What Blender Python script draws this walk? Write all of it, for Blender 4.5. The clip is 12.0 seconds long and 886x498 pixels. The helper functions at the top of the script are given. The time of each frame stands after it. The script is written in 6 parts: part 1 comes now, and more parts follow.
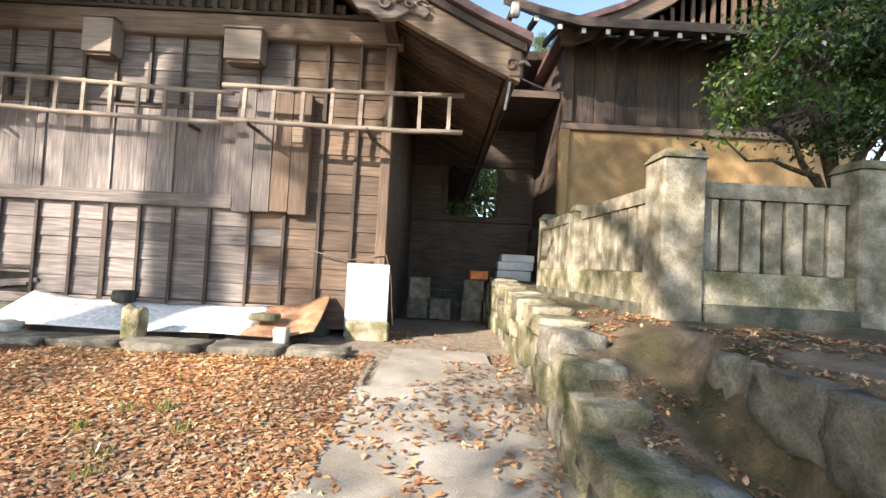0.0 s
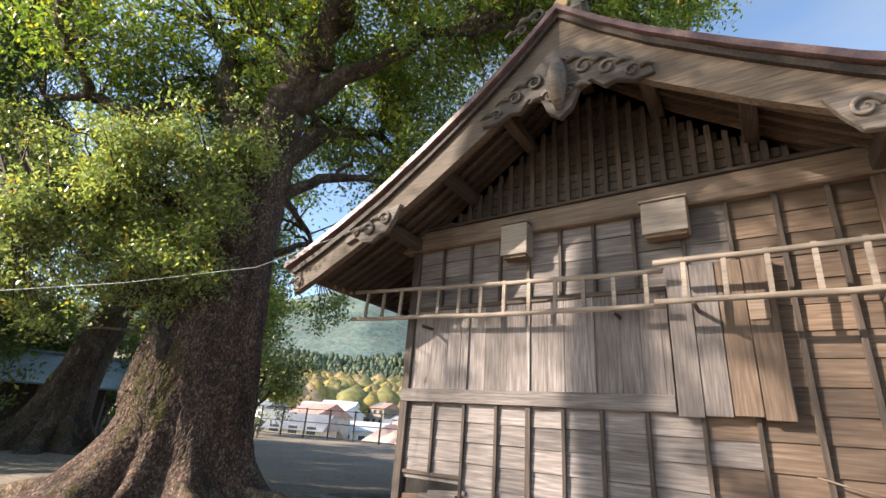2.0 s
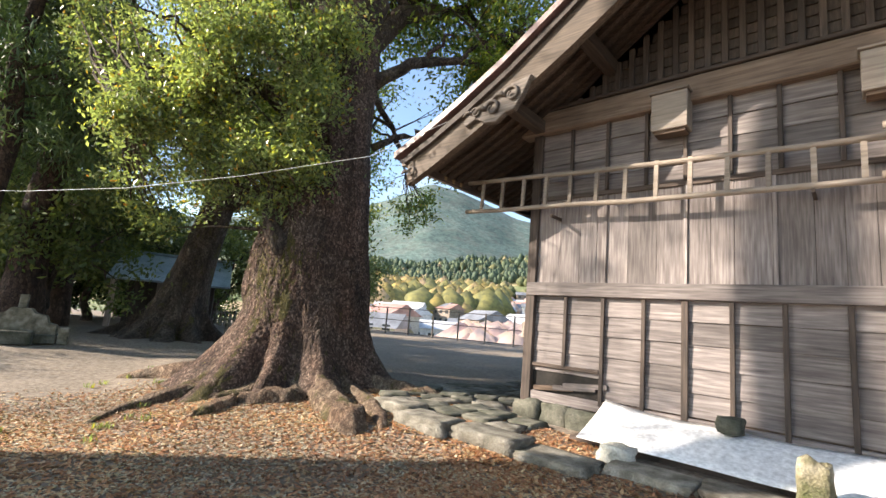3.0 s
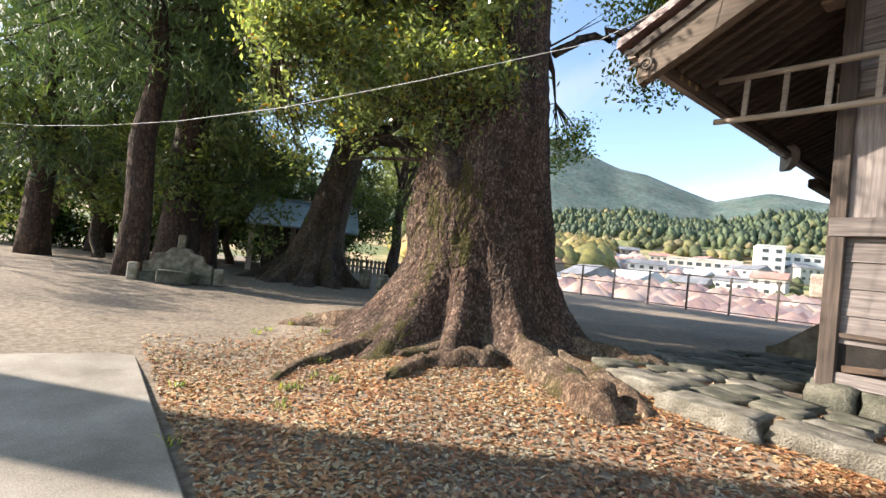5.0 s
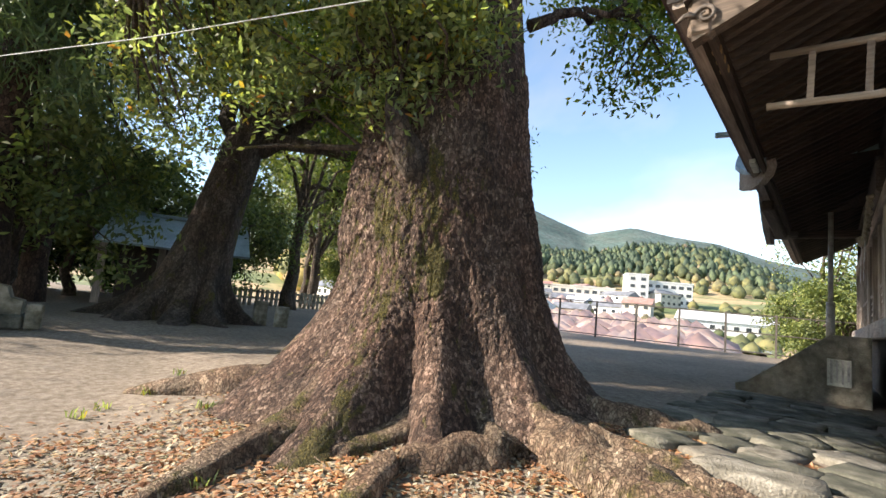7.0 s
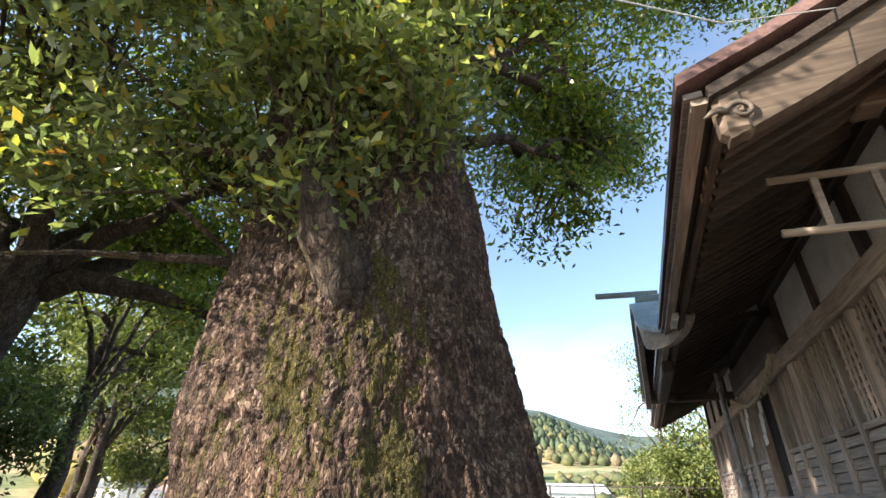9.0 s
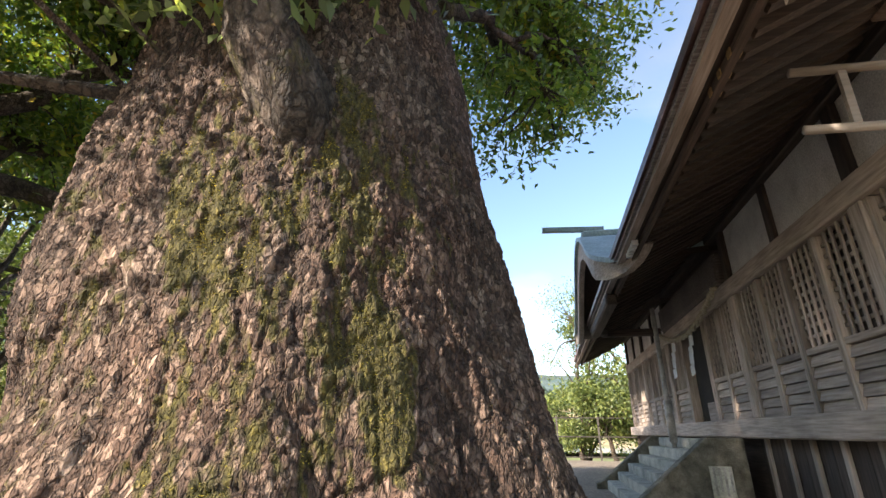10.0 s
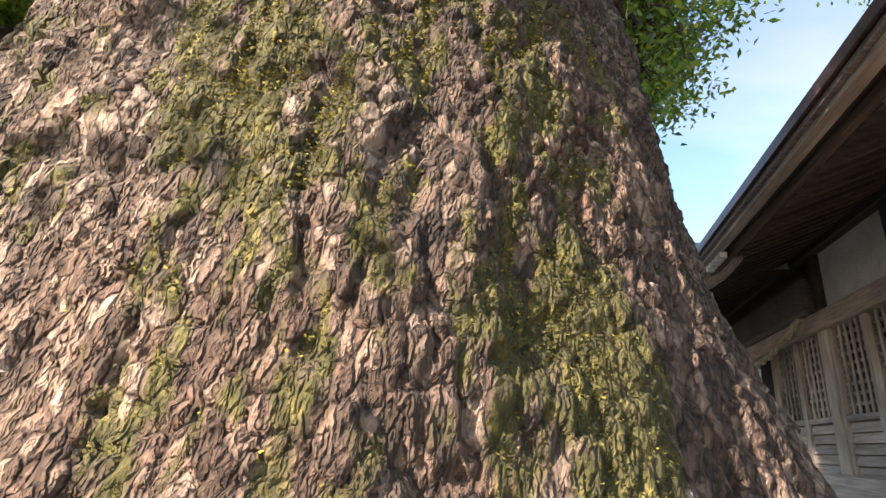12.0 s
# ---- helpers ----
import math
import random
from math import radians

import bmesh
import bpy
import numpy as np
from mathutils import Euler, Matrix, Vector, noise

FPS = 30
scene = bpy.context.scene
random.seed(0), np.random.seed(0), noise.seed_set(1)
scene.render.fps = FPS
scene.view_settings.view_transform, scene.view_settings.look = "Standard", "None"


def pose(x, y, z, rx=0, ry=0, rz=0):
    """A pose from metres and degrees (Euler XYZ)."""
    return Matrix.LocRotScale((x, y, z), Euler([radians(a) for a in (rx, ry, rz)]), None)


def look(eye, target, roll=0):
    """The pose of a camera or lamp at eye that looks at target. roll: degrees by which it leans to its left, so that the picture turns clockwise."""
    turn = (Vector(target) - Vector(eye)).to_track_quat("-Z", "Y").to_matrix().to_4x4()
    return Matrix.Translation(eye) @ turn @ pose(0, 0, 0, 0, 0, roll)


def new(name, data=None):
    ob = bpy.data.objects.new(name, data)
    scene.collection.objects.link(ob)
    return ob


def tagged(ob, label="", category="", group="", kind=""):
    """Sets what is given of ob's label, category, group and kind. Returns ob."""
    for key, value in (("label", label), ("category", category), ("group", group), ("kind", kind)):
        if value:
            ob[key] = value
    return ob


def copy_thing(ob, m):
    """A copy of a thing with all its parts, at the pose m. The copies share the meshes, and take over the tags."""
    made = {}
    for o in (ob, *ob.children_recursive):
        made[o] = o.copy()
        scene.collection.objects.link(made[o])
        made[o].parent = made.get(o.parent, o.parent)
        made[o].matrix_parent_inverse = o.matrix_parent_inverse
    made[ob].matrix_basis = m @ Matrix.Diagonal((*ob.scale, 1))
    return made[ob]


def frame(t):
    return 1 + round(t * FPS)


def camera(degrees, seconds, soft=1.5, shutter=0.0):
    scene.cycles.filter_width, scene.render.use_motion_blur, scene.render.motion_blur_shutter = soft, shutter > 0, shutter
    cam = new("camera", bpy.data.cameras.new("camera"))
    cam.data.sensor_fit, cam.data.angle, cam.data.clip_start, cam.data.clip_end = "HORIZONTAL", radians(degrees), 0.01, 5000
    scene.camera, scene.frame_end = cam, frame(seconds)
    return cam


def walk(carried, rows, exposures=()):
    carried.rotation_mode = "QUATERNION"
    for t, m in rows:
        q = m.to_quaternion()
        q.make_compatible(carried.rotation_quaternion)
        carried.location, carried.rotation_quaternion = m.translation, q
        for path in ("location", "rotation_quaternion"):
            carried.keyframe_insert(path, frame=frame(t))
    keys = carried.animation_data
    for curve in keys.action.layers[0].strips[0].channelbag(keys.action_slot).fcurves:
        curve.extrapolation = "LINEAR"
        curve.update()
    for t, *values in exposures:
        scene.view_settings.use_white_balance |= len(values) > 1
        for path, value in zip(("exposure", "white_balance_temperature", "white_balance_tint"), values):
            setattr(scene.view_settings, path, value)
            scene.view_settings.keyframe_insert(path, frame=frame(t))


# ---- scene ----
cam = camera(87.2, 12.0)
METRES, EYE, TILT, LEAN, TURN = 12.2, 1.5, 0.0, 0.0, 0.0
ROWS = [
    (0.0, 0.0, 0.0, 0.0, -0.1, 1.96, -3.01),
    (0.5, -0.0337, 0.0237, 0.0267, 4.32, 17.49, -1.77),
    (1.0, -0.0664, 0.0395, 0.0351, 12.46, 27.01, -0.94),
    (1.5, -0.1211, 0.0541, 0.0308, 23.8, 25.11, -2.4),
    (2.0, -0.1758, 0.0519, 0.0267, 33.82, 20.77, -4.06),
    (2.5, -0.23, 0.0519, 0.0197, 38.57, 14.84, -4.82),
    (3.0, -0.2732, 0.0495, 0.014, 41.14, 8.67, -4.78),
    (3.5, -0.3236, 0.047, 0.0081, 47.32, 5.35, -5.26),
    (5.5, -0.4986, 0.0668, -0.0077, 52.63, 1.47, -6.05),
    (6.0, -0.5416, 0.0871, -0.0102, 47.06, 1.8, -5.82),
    (6.5, -0.5823, 0.1058, -0.01, 43.3, 3.5, -5.73),
    (8.5, -0.7457, 0.1877, 0.0076, 25.38, 24.04, -2.89),
    (9.0, -0.7709, 0.2145, 0.0106, 20.88, 28.25, -0.92),
    (9.5, -0.7963, 0.2413, 0.0077, 14.86, 24.03, -0.42),
    (10.0, -0.8141, 0.2744, 0.0039, 11.9, 21.49, -0.44),
    (10.5, -0.8344, 0.2927, 0.0112, 10.58, 21.05, -1.32),
    (11.0, -0.8469, 0.3107, 0.0048, 10.99, 20.03, -4.3),
    (11.5, -0.8516, 0.3269, 0.0021, 11.06, 19.65, -6.01),
    (12.0, -0.8583, 0.3308, 0.011, 12.27, 21.78, -6.97),
]
walk(cam, [(t, pose(0, 0, EYE, TILT, LEAN, TURN) @ pose(METRES * x, METRES * y, METRES * z, 90 + pitch, roll, yaw)) for t, x, y, z, yaw, pitch, roll in ROWS],
     [(0.0, 1.55), (1.0, 1.32), (2.5, 1.35), (3.5, 1.45), (6.5, 1.35), (8.5, 1.5), (10.5, 1.68), (11.5, 1.74), (12.0, 1.92)])

# ---- world and sun ----
SUN = Vector((-0.72, -0.69, 0)).normalized() * math.cos(radians(28)) + Vector((0, 0, math.sin(radians(28))))
world = bpy.data.worlds.new("sky")
scene.world = world
world.use_nodes = True
wn = world.node_tree.nodes
sky = wn.new("ShaderNodeTexSky")
sky.sky_type, sky.sun_disc = "NISHITA", False
sky.sun_elevation, sky.sun_rotation = radians(28), math.atan2(SUN.x, SUN.y)
sky.air_density, sky.dust_density, sky.ozone_density = 1.0, 0.6, 1.0
# thin streaks of high cloud
wl = world.node_tree.links
wc, wm, cloud = wn.new("ShaderNodeTexCoord"), wn.new("ShaderNodeMapping"), wn.new("ShaderNodeTexNoise")
wm.inputs["Scale"].default_value, wm.inputs["Rotation"].default_value = (1.0, 3.4, 2.2), (0, 0, 0.5)
cloud.inputs["Scale"].default_value, cloud.inputs["Detail"].default_value = 1.6, 7
wl.new(wc.outputs["Generated"], wm.inputs[0])
wl.new(wm.outputs[0], cloud.inputs["Vector"])
span = wn.new("ShaderNodeMapRange")
span.inputs[1].default_value, span.inputs[2].default_value, span.inputs[4].default_value = 0.47, 0.75, 0.6
wl.new(cloud.outputs[0], span.inputs[0])
grey, lift, mixed = wn.new("ShaderNodeRGBToBW"), wn.new("ShaderNodeMath"), wn.new("ShaderNodeMix")
lift.operation, lift.inputs[1].default_value = "MULTIPLY", 1.5
mixed.data_type = "RGBA"
wl.new(sky.outputs[0], grey.inputs[0])
wl.new(grey.outputs[0], lift.inputs[0])
wl.new(span.outputs[0], mixed.inputs[0])
wl.new(sky.outputs[0], mixed.inputs[6])
wl.new(lift.outputs[0], mixed.inputs[7])
wl.new(mixed.outputs[2], wn["Background"].inputs[0])
wn["Background"].inputs[1].default_value = 0.135
sun = new("sun", bpy.data.lights.new("sun", "SUN"))
sun.data.energy, sun.data.angle, sun.data.color = 5.0, radians(0.53), (1.0, 0.865, 0.73)
sun.matrix_world = look(SUN * 50, (0, 0, 0))

# ---- materials ----
def material(name, rough=0.8, metal=0.0):
    m = bpy.data.materials.new(name)
    m.use_nodes = True
    p = m.node_tree.nodes["Principled BSDF"]
    p.inputs["Roughness"].default_value, p.inputs["Metallic"].default_value = rough, metal
    return m, m.node_tree.nodes, m.node_tree.links, p


def ramp(n, l, fac, stops):
    r = n.new("ShaderNodeValToRGB")
    e = r.color_ramp.elements
    while len(e) < len(stops):
        e.new(0.5)
    for k, (at, c) in zip(e, stops):
        k.position, k.color = at, (*c, 1)
    l.new(fac, r.inputs[0])
    return r.outputs[0]


def tex(n, l, scale, detail=5.0, stretch=(1, 1, 1), coord="Object", kind="ShaderNodeTexNoise", rough=0.55):
    c = n.new("ShaderNodeTexCoord")
    mp = n.new("ShaderNodeMapping")
    mp.inputs["Scale"].default_value = stretch
    t = n.new(kind)
    t.inputs["Scale"].default_value = scale
    if "Detail" in t.inputs:
        t.inputs["Detail"].default_value = detail
        t.inputs["Roughness"].default_value = rough
    l.new(c.outputs[coord], mp.inputs[0])
    l.new(mp.outputs[0], t.inputs["Vector"])
    return t


def blend(n, l, fac, a, b, how="MIX"):
    x = n.new("ShaderNodeMix")
    x.data_type, x.blend_type = "RGBA", how
    for s, v in ((x.inputs[0], fac), (x.inputs[6], a), (x.inputs[7], b)):
        if isinstance(v, (int, float)):
            s.default_value = v
        elif isinstance(v, tuple):
            s.default_value = (*v, 1)
        else:
            l.new(v, s)
    return x.outputs[2]


def bumped(n, l, p, height, strength, dist=0.02):
    b = n.new("ShaderNodeBump")
    b.inputs["Strength"].default_value, b.inputs["Distance"].default_value = strength, dist
    l.new(height, b.inputs["Height"])
    l.new(b.outputs[0], p.inputs["Normal"])
    return b


def wood(name, dark, mid, light, grain="z", rough=0.75, bump=0.28, stain=0.5):
    """Weathered timber: streaks along the grain, blotches, a tone of its own for each board."""
    m, n, l, p = material(name, rough)
    st = {"x": (0.06, 1, 1), "y": (1, 0.06, 1), "z": (1, 1, 0.06)}[grain]
    fine = tex(n, l, 38, 6, st)
    wide = tex(n, l, 1.3, 4)
    c = ramp(n, l, fine.outputs[0], [(0.22, dark), (0.5, mid), (0.80, light)])
    blot = ramp(n, l, wide.outputs[0], [(0.35, (0.45, 0.42, 0.40)), (0.65, (1.15, 1.12, 1.1))])
    c = blend(n, l, stain, c, blot, "MULTIPLY")
    info = n.new("ShaderNodeObjectInfo")
    tone = ramp(n, l, info.outputs["Random"], [(0.0, (0.62, 0.60, 0.58)), (1.0, (1.25, 1.22, 1.18))])
    c = blend(n, l, 1.0, c, tone, "MULTIPLY")
    geo = n.new("ShaderNodeNewGeometry")
    isl = ramp(n, l, geo.outputs["Random Per Island"], [(0.0, (0.8, 0.79, 0.78)), (1.0, (1.15, 1.13, 1.12))])
    c = blend(n, l, 1.0, c, isl, "MULTIPLY")
    l.new(c, p.inputs["Base Color"])
    bumped(n, l, p, fine.outputs[0], bump, 0.006)
    return m


def mottled(name, a, b, c, scale=6.0, fine=60.0, rough=0.9, bump=0.5, dist=0.02, mid=0.5, vary=0.0):
    m, n, l, p = material(name, rough)
    big = tex(n, l, scale, 5)
    small = tex(n, l, fine, 4)
    col = ramp(n, l, big.outputs[0], [(mid - 0.18, a), (mid, b), (mid + 0.18, c)])
    gr = ramp(n, l, small.outputs[0], [(0.3, (0.62, 0.62, 0.62)), (0.7, (1.25, 1.25, 1.25))])
    col = blend(n, l, 0.75, col, gr, "MULTIPLY")
    if vary:
        info = n.new("ShaderNodeObjectInfo")
        tone = ramp(n, l, info.outputs["Random"], [(0.0, (1 - vary,) * 3), (1.0, (1 + vary,) * 3)])
        col = blend(n, l, 1.0, col, tone, "MULTIPLY")
    l.new(col, p.inputs["Base Color"])
    h = n.new("ShaderNodeMath")
    h.operation = "ADD"
    l.new(big.outputs[0], h.inputs[0])
    l.new(small.outputs[0], h.inputs[1])
    bumped(n, l, p, h.outputs[0], bump, dist)
    return m


def leafy(name, stops, rough=0.38, through_light=0.45):
    m, n, l, p = material(name, rough)
    geo = n.new("ShaderNodeNewGeometry")
    c = ramp(n, l, geo.outputs["Random Per Island"], stops)
    big = tex(n, l, 0.5, 2)
    c = blend(n, l, 1.0, c, ramp(n, l, big.outputs[0], [(0.35, (0.7, 0.72, 0.7)), (0.65, (1.3, 1.25, 1.0))]), "MULTIPLY")
    l.new(c, p.inputs["Base Color"])
    tr = n.new("ShaderNodeBsdfTranslucent")
    l.new(blend(n, l, 1.0, c, (1.3, 1.42, 0.75), "MULTIPLY"), tr.inputs[0])
    mx = n.new("ShaderNodeMixShader")
    mx.inputs[0].default_value = through_light
    l.new(p.outputs[0], mx.inputs[1])
    l.new(tr.outputs[0], mx.inputs[2])
    l.new(mx.outputs[0], n["Material Output"].inputs[0])
    return m


W_GREY_X = wood("weathered_grey_board", (0.085, 0.074, 0.074), (0.205, 0.186, 0.184), (0.37, 0.35, 0.347), "x")
W_GREY_Z = wood("weathered_grey_plank", (0.085, 0.074, 0.074), (0.205, 0.186, 0.184), (0.37, 0.35, 0.347), "z")
W_RED_X = wood("brown_board", (0.0595, 0.0399, 0.028), (0.136, 0.0945, 0.0665), (0.224, 0.171, 0.13), "x")
W_RED_Z = wood("brown_plank", (0.0612, 0.0432, 0.031), (0.144, 0.102, 0.0734), (0.23, 0.18, 0.137), "z")
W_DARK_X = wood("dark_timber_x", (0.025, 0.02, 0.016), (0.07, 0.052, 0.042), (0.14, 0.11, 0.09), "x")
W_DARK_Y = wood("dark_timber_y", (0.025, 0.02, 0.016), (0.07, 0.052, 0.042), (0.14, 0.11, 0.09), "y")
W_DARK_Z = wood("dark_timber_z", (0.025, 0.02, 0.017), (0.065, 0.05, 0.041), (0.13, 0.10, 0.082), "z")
W_SLAT = wood("slat_timber", (0.0375, 0.03, 0.0248), (0.0863, 0.0675, 0.0555), (0.15, 0.124, 0.105), "z")
W_BEAM_X = wood("pale_brown_beam", (0.09, 0.066, 0.0495), (0.176, 0.135, 0.105), (0.27, 0.221, 0.18), "x")
W_BARGE = wood("bargeboard_timber", (0.07, 0.053, 0.04), (0.175, 0.135, 0.10), (0.31, 0.25, 0.195), "x")
W_LADDER = wood("ladder_timber", (0.18, 0.153, 0.126), (0.297, 0.257, 0.216), (0.396, 0.356, 0.31), "x")
W_CARVE = wood("carved_timber", (0.05, 0.042, 0.036), (0.125, 0.108, 0.094), (0.24, 0.215, 0.19), "x", bump=0.3)
W_BOX = wood("plain_box_timber", (0.17, 0.145, 0.123), (0.272, 0.242, 0.212), (0.357, 0.327, 0.297), "x", bump=0.2)
W_FRONT_Y = wood("front_grey_board", (0.21, 0.18, 0.16), (0.43, 0.375, 0.33), (0.62, 0.56, 0.51), "y")
W_FRONT_Z = wood("front_grey_post", (0.21, 0.18, 0.16), (0.42, 0.365, 0.32), (0.60, 0.54, 0.49), "z")
GOLD = mottled("ochre_panel", (0.24, 0.15, 0.065), (0.33, 0.215, 0.095), (0.42, 0.285, 0.135), 2.5, 40, 0.7, 0.15)
PLASTER = mottled("white_plaster", (0.58, 0.55, 0.50), (0.72, 0.69, 0.64), (0.80, 0.78, 0.73), 3, 50, 0.9, 0.12)
ROOF = mottled("copper_roof", (0.10, 0.06, 0.055), (0.17, 0.10, 0.09), (0.25, 0.16, 0.14), 3, 30, 0.45, 0.2)
ROOF_BLUE = mottled("blue_sheet_roof", (0.22, 0.30, 0.32), (0.32, 0.41, 0.43), (0.42, 0.50, 0.52), 2, 25, 0.4, 0.15)
STONE = mottled("granite", (0.11, 0.10, 0.065), (0.25, 0.225, 0.165), (0.43, 0.395, 0.32), 5, 70, 0.9, 0.6, vary=0.18)
STONE_MOSS = mottled("mossy_stone", (0.055, 0.065, 0.02), (0.20, 0.18, 0.11), (0.42, 0.38, 0.29), 3.5, 45, 0.95, 0.8, 0.03, vary=0.2)
STONE_DARK = mottled("dark_stone", (0.04, 0.045, 0.03), (0.10, 0.10, 0.075), (0.20, 0.19, 0.15), 4, 50, 0.95, 0.7, 0.03, vary=0.2)
STONE_PALE = mottled("pale_flat_stone", (0.26, 0.27, 0.24), (0.42, 0.42, 0.37), (0.55, 0.54, 0.48), 3, 40, 0.9, 0.6, 0.03, vary=0.2)
STONE_KERB = mottled("kerb_stone", (0.10, 0.092, 0.07), (0.20, 0.185, 0.148), (0.32, 0.30, 0.25), 6, 60, 0.9, 0.8, 0.03, vary=0.25)
CONCRETE = mottled("concrete", (0.20, 0.18, 0.15), (0.30, 0.275, 0.235), (0.39, 0.365, 0.32), 1.5, 90, 0.9, 0.35, 0.01)
TIN = mottled("galvanised_sheet", (0.26, 0.30, 0.34), (0.36, 0.41, 0.45), (0.46, 0.50, 0.54), 4, 30, 0.5, 0.15)
TIN_WHITE = mottled("white_painted_sheet", (0.66, 0.68, 0.70), (0.78, 0.79, 0.80), (0.84, 0.85, 0.86), 2, 20, 0.6, 0.1)
RUST = mottled("rusted_sheet", (0.22, 0.10, 0.045), (0.36, 0.20, 0.11), (0.5, 0.34, 0.22), 4, 40, 0.85, 0.3)
PAPER = mottled("white_paper", (0.72, 0.72, 0.72), (0.8, 0.8, 0.8), (0.86, 0.86, 0.86), 5, 50, 0.85, 0.1)
ROPE = mottled("straw_rope", (0.36, 0.30, 0.20), (0.5, 0.44, 0.32), (0.6, 0.54, 0.42), 20, 120, 0.9, 0.5)
METAL = mottled("grey_metal", (0.20, 0.19, 0.18), (0.32, 0.31, 0.30), (0.42, 0.41, 0.40), 8, 60, 0.5, 0.1)
FENCE = mottled("brown_fence_metal", (0.05, 0.045, 0.04), (0.08, 0.07, 0.06), (0.11, 0.10, 0.09), 8, 60, 0.6, 0.1)
ORANGE = mottled("orange_plastic", (0.5, 0.12, 0.02), (0.65, 0.18, 0.03), (0.7, 0.24, 0.06), 8, 60, 0.5, 0.1)
WHITE = mottled("white_paint", (0.66, 0.66, 0.64), (0.76, 0.76, 0.74), (0.82, 0.82, 0.8), 0.3, 3, 0.8, 0.02)
GLASS_DARK = mottled("window_glass", (0.03, 0.035, 0.04), (0.05, 0.06, 0.07), (0.08, 0.09, 0.1), 1, 9, 0.15, 0.0)
# near-black for sheets that stand in for the shade inside openings
SHADE_BLACK = mottled("painted_interior_shade", (0.012, 0.01, 0.009), (0.02, 0.017, 0.014), (0.03, 0.026, 0.022), 3, 30, 0.9, 0.1)


def bark(name, tones, mossy=0.5, size=26.0, field=""):
    """Fissured bark in upright plates, with moss that gathers in patches."""
    m, n, l, p = material(name, 0.92)
    warp = tex(n, l, 5.0, 6)
    c = n.new("ShaderNodeTexCoord")
    mp = n.new("ShaderNodeMapping")
    mp.inputs["Scale"].default_value = (1, 1, 0.55)
    add = n.new("ShaderNodeVectorMath")
    add.operation = "MULTIPLY_ADD"
    add.inputs[1].default_value = (0.02, 0.02, 0.02)
    rag = tex(n, l, 16.0, 5, (1, 1, 0.6), rough=0.7)
    l.new(rag.outputs["Color"], add.inputs[0])
    l.new(c.outputs["Object"], add.inputs[2])
    l.new(add.outputs[0], mp.inputs[0])
    cell = n.new("ShaderNodeTexVoronoi")
    cell.feature = "DISTANCE_TO_EDGE"
    cell.inputs["Scale"].default_value = size
    l.new(mp.outputs[0], cell.inputs["Vector"])
    plate = n.new("ShaderNodeTexVoronoi")
    plate.inputs["Scale"].default_value = size
    l.new(mp.outputs[0], plate.inputs["Vector"])
    fine = tex(n, l, 70, 6, (1, 1, 0.5))
    big = tex(n, l, 1.7, 6)
    base = ramp(n, l, plate.outputs["Color"], [(0.0, tones[0]), (0.5, tones[1]), (1.0, tones[2])])
    gr = ramp(n, l, fine.outputs[0], [(0.3, (0.5, 0.48, 0.46)), (0.7, (1.3, 1.28, 1.25))])
    base = blend(n, l, 0.9, base, gr, "MULTIPLY")
    red = ramp(n, l, big.outputs["Color"], [(0.35, (1.15, 0.92, 0.82)), (0.65, (0.95, 1.0, 1.0))])
    base = blend(n, l, 0.7, base, red, "MULTIPLY")
    run = tex(n, l, 2.6, 5, (1, 1, 0.22), rough=0.6)
    base = blend(n, l, 0.85, base, ramp(n, l, run.outputs[0], [(0.36, (0.42, 0.38, 0.36)), (0.52, (0.95, 0.94, 0.92)), (0.66, (1.4, 1.38, 1.36))]), "MULTIPLY")
    # wavy upright cracks at two scales
    cracks = []
    for scale, thin in ((11.0, 0.035), (27.0, 0.045)):
        crack = tex(n, l, scale, 4, (1, 1, 0.38), rough=0.66)
        off = n.new("ShaderNodeMath")
        off.operation = "SUBTRACT"
        off.inputs[1].default_value = 0.5
        l.new(crack.outputs[0], off.inputs[0])
        near = n.new("ShaderNodeMath")
        near.operation = "ABSOLUTE"
        l.new(off.outputs[0], near.inputs[0])
        cracks.append(ramp(n, l, near.outputs[0], [(0.0, (0.16, 0.13, 0.11)), (thin, (1, 1, 1))]))
    base = blend(n, l, 0.55, base, cracks[0], "MULTIPLY")
    base = blend(n, l, 0.22, base, cracks[1], "MULTIPLY")
    edge = ramp(n, l, cell.outputs[0], [(0.0, (0.26, 0.23, 0.21)), (0.13, (1, 1, 1))])
    base = blend(n, l, 0.8, base, edge, "MULTIPLY")
    if mossy:
        spot = tex(n, l, 2.3, 8, (1, 1, 0.55), rough=0.72)
        where = ramp(n, l, spot.outputs[0], [(0.62 - 0.2 * mossy, (0, 0, 0)), (0.70 - 0.2 * mossy, (1, 1, 1))])
        green = ramp(n, l, fine.outputs[0], [(0.3, (0.030, 0.027, 0.007)), (0.55, (0.085, 0.074, 0.016)), (0.75, (0.25, 0.20, 0.045))])
        if field:
            att = n.new("ShaderNodeAttribute")
            att.attribute_name = field
            sharp = n.new("ShaderNodeMath")
            sharp.operation = "MULTIPLY_ADD"
            sharp.inputs[1].default_value = 0.9
            l.new(rag.outputs[0], sharp.inputs[0])
            l.new(att.outputs["Fac"], sharp.inputs[2])
            where = ramp(n, l, sharp.outputs[0], [(0.74, (0, 0, 0)), (0.98, (0.95, 0.95, 0.95))])
        base = blend(n, l, where, base, green)
    l.new(base, p.inputs["Base Color"])
    h = n.new("ShaderNodeMath")
    h.operation = "MULTIPLY_ADD"
    h.inputs[1].default_value = 1.0
    top = blend(n, l, 0.75, cracks[0], blend(n, l, 0.75, cracks[1], edge), "MULTIPLY")
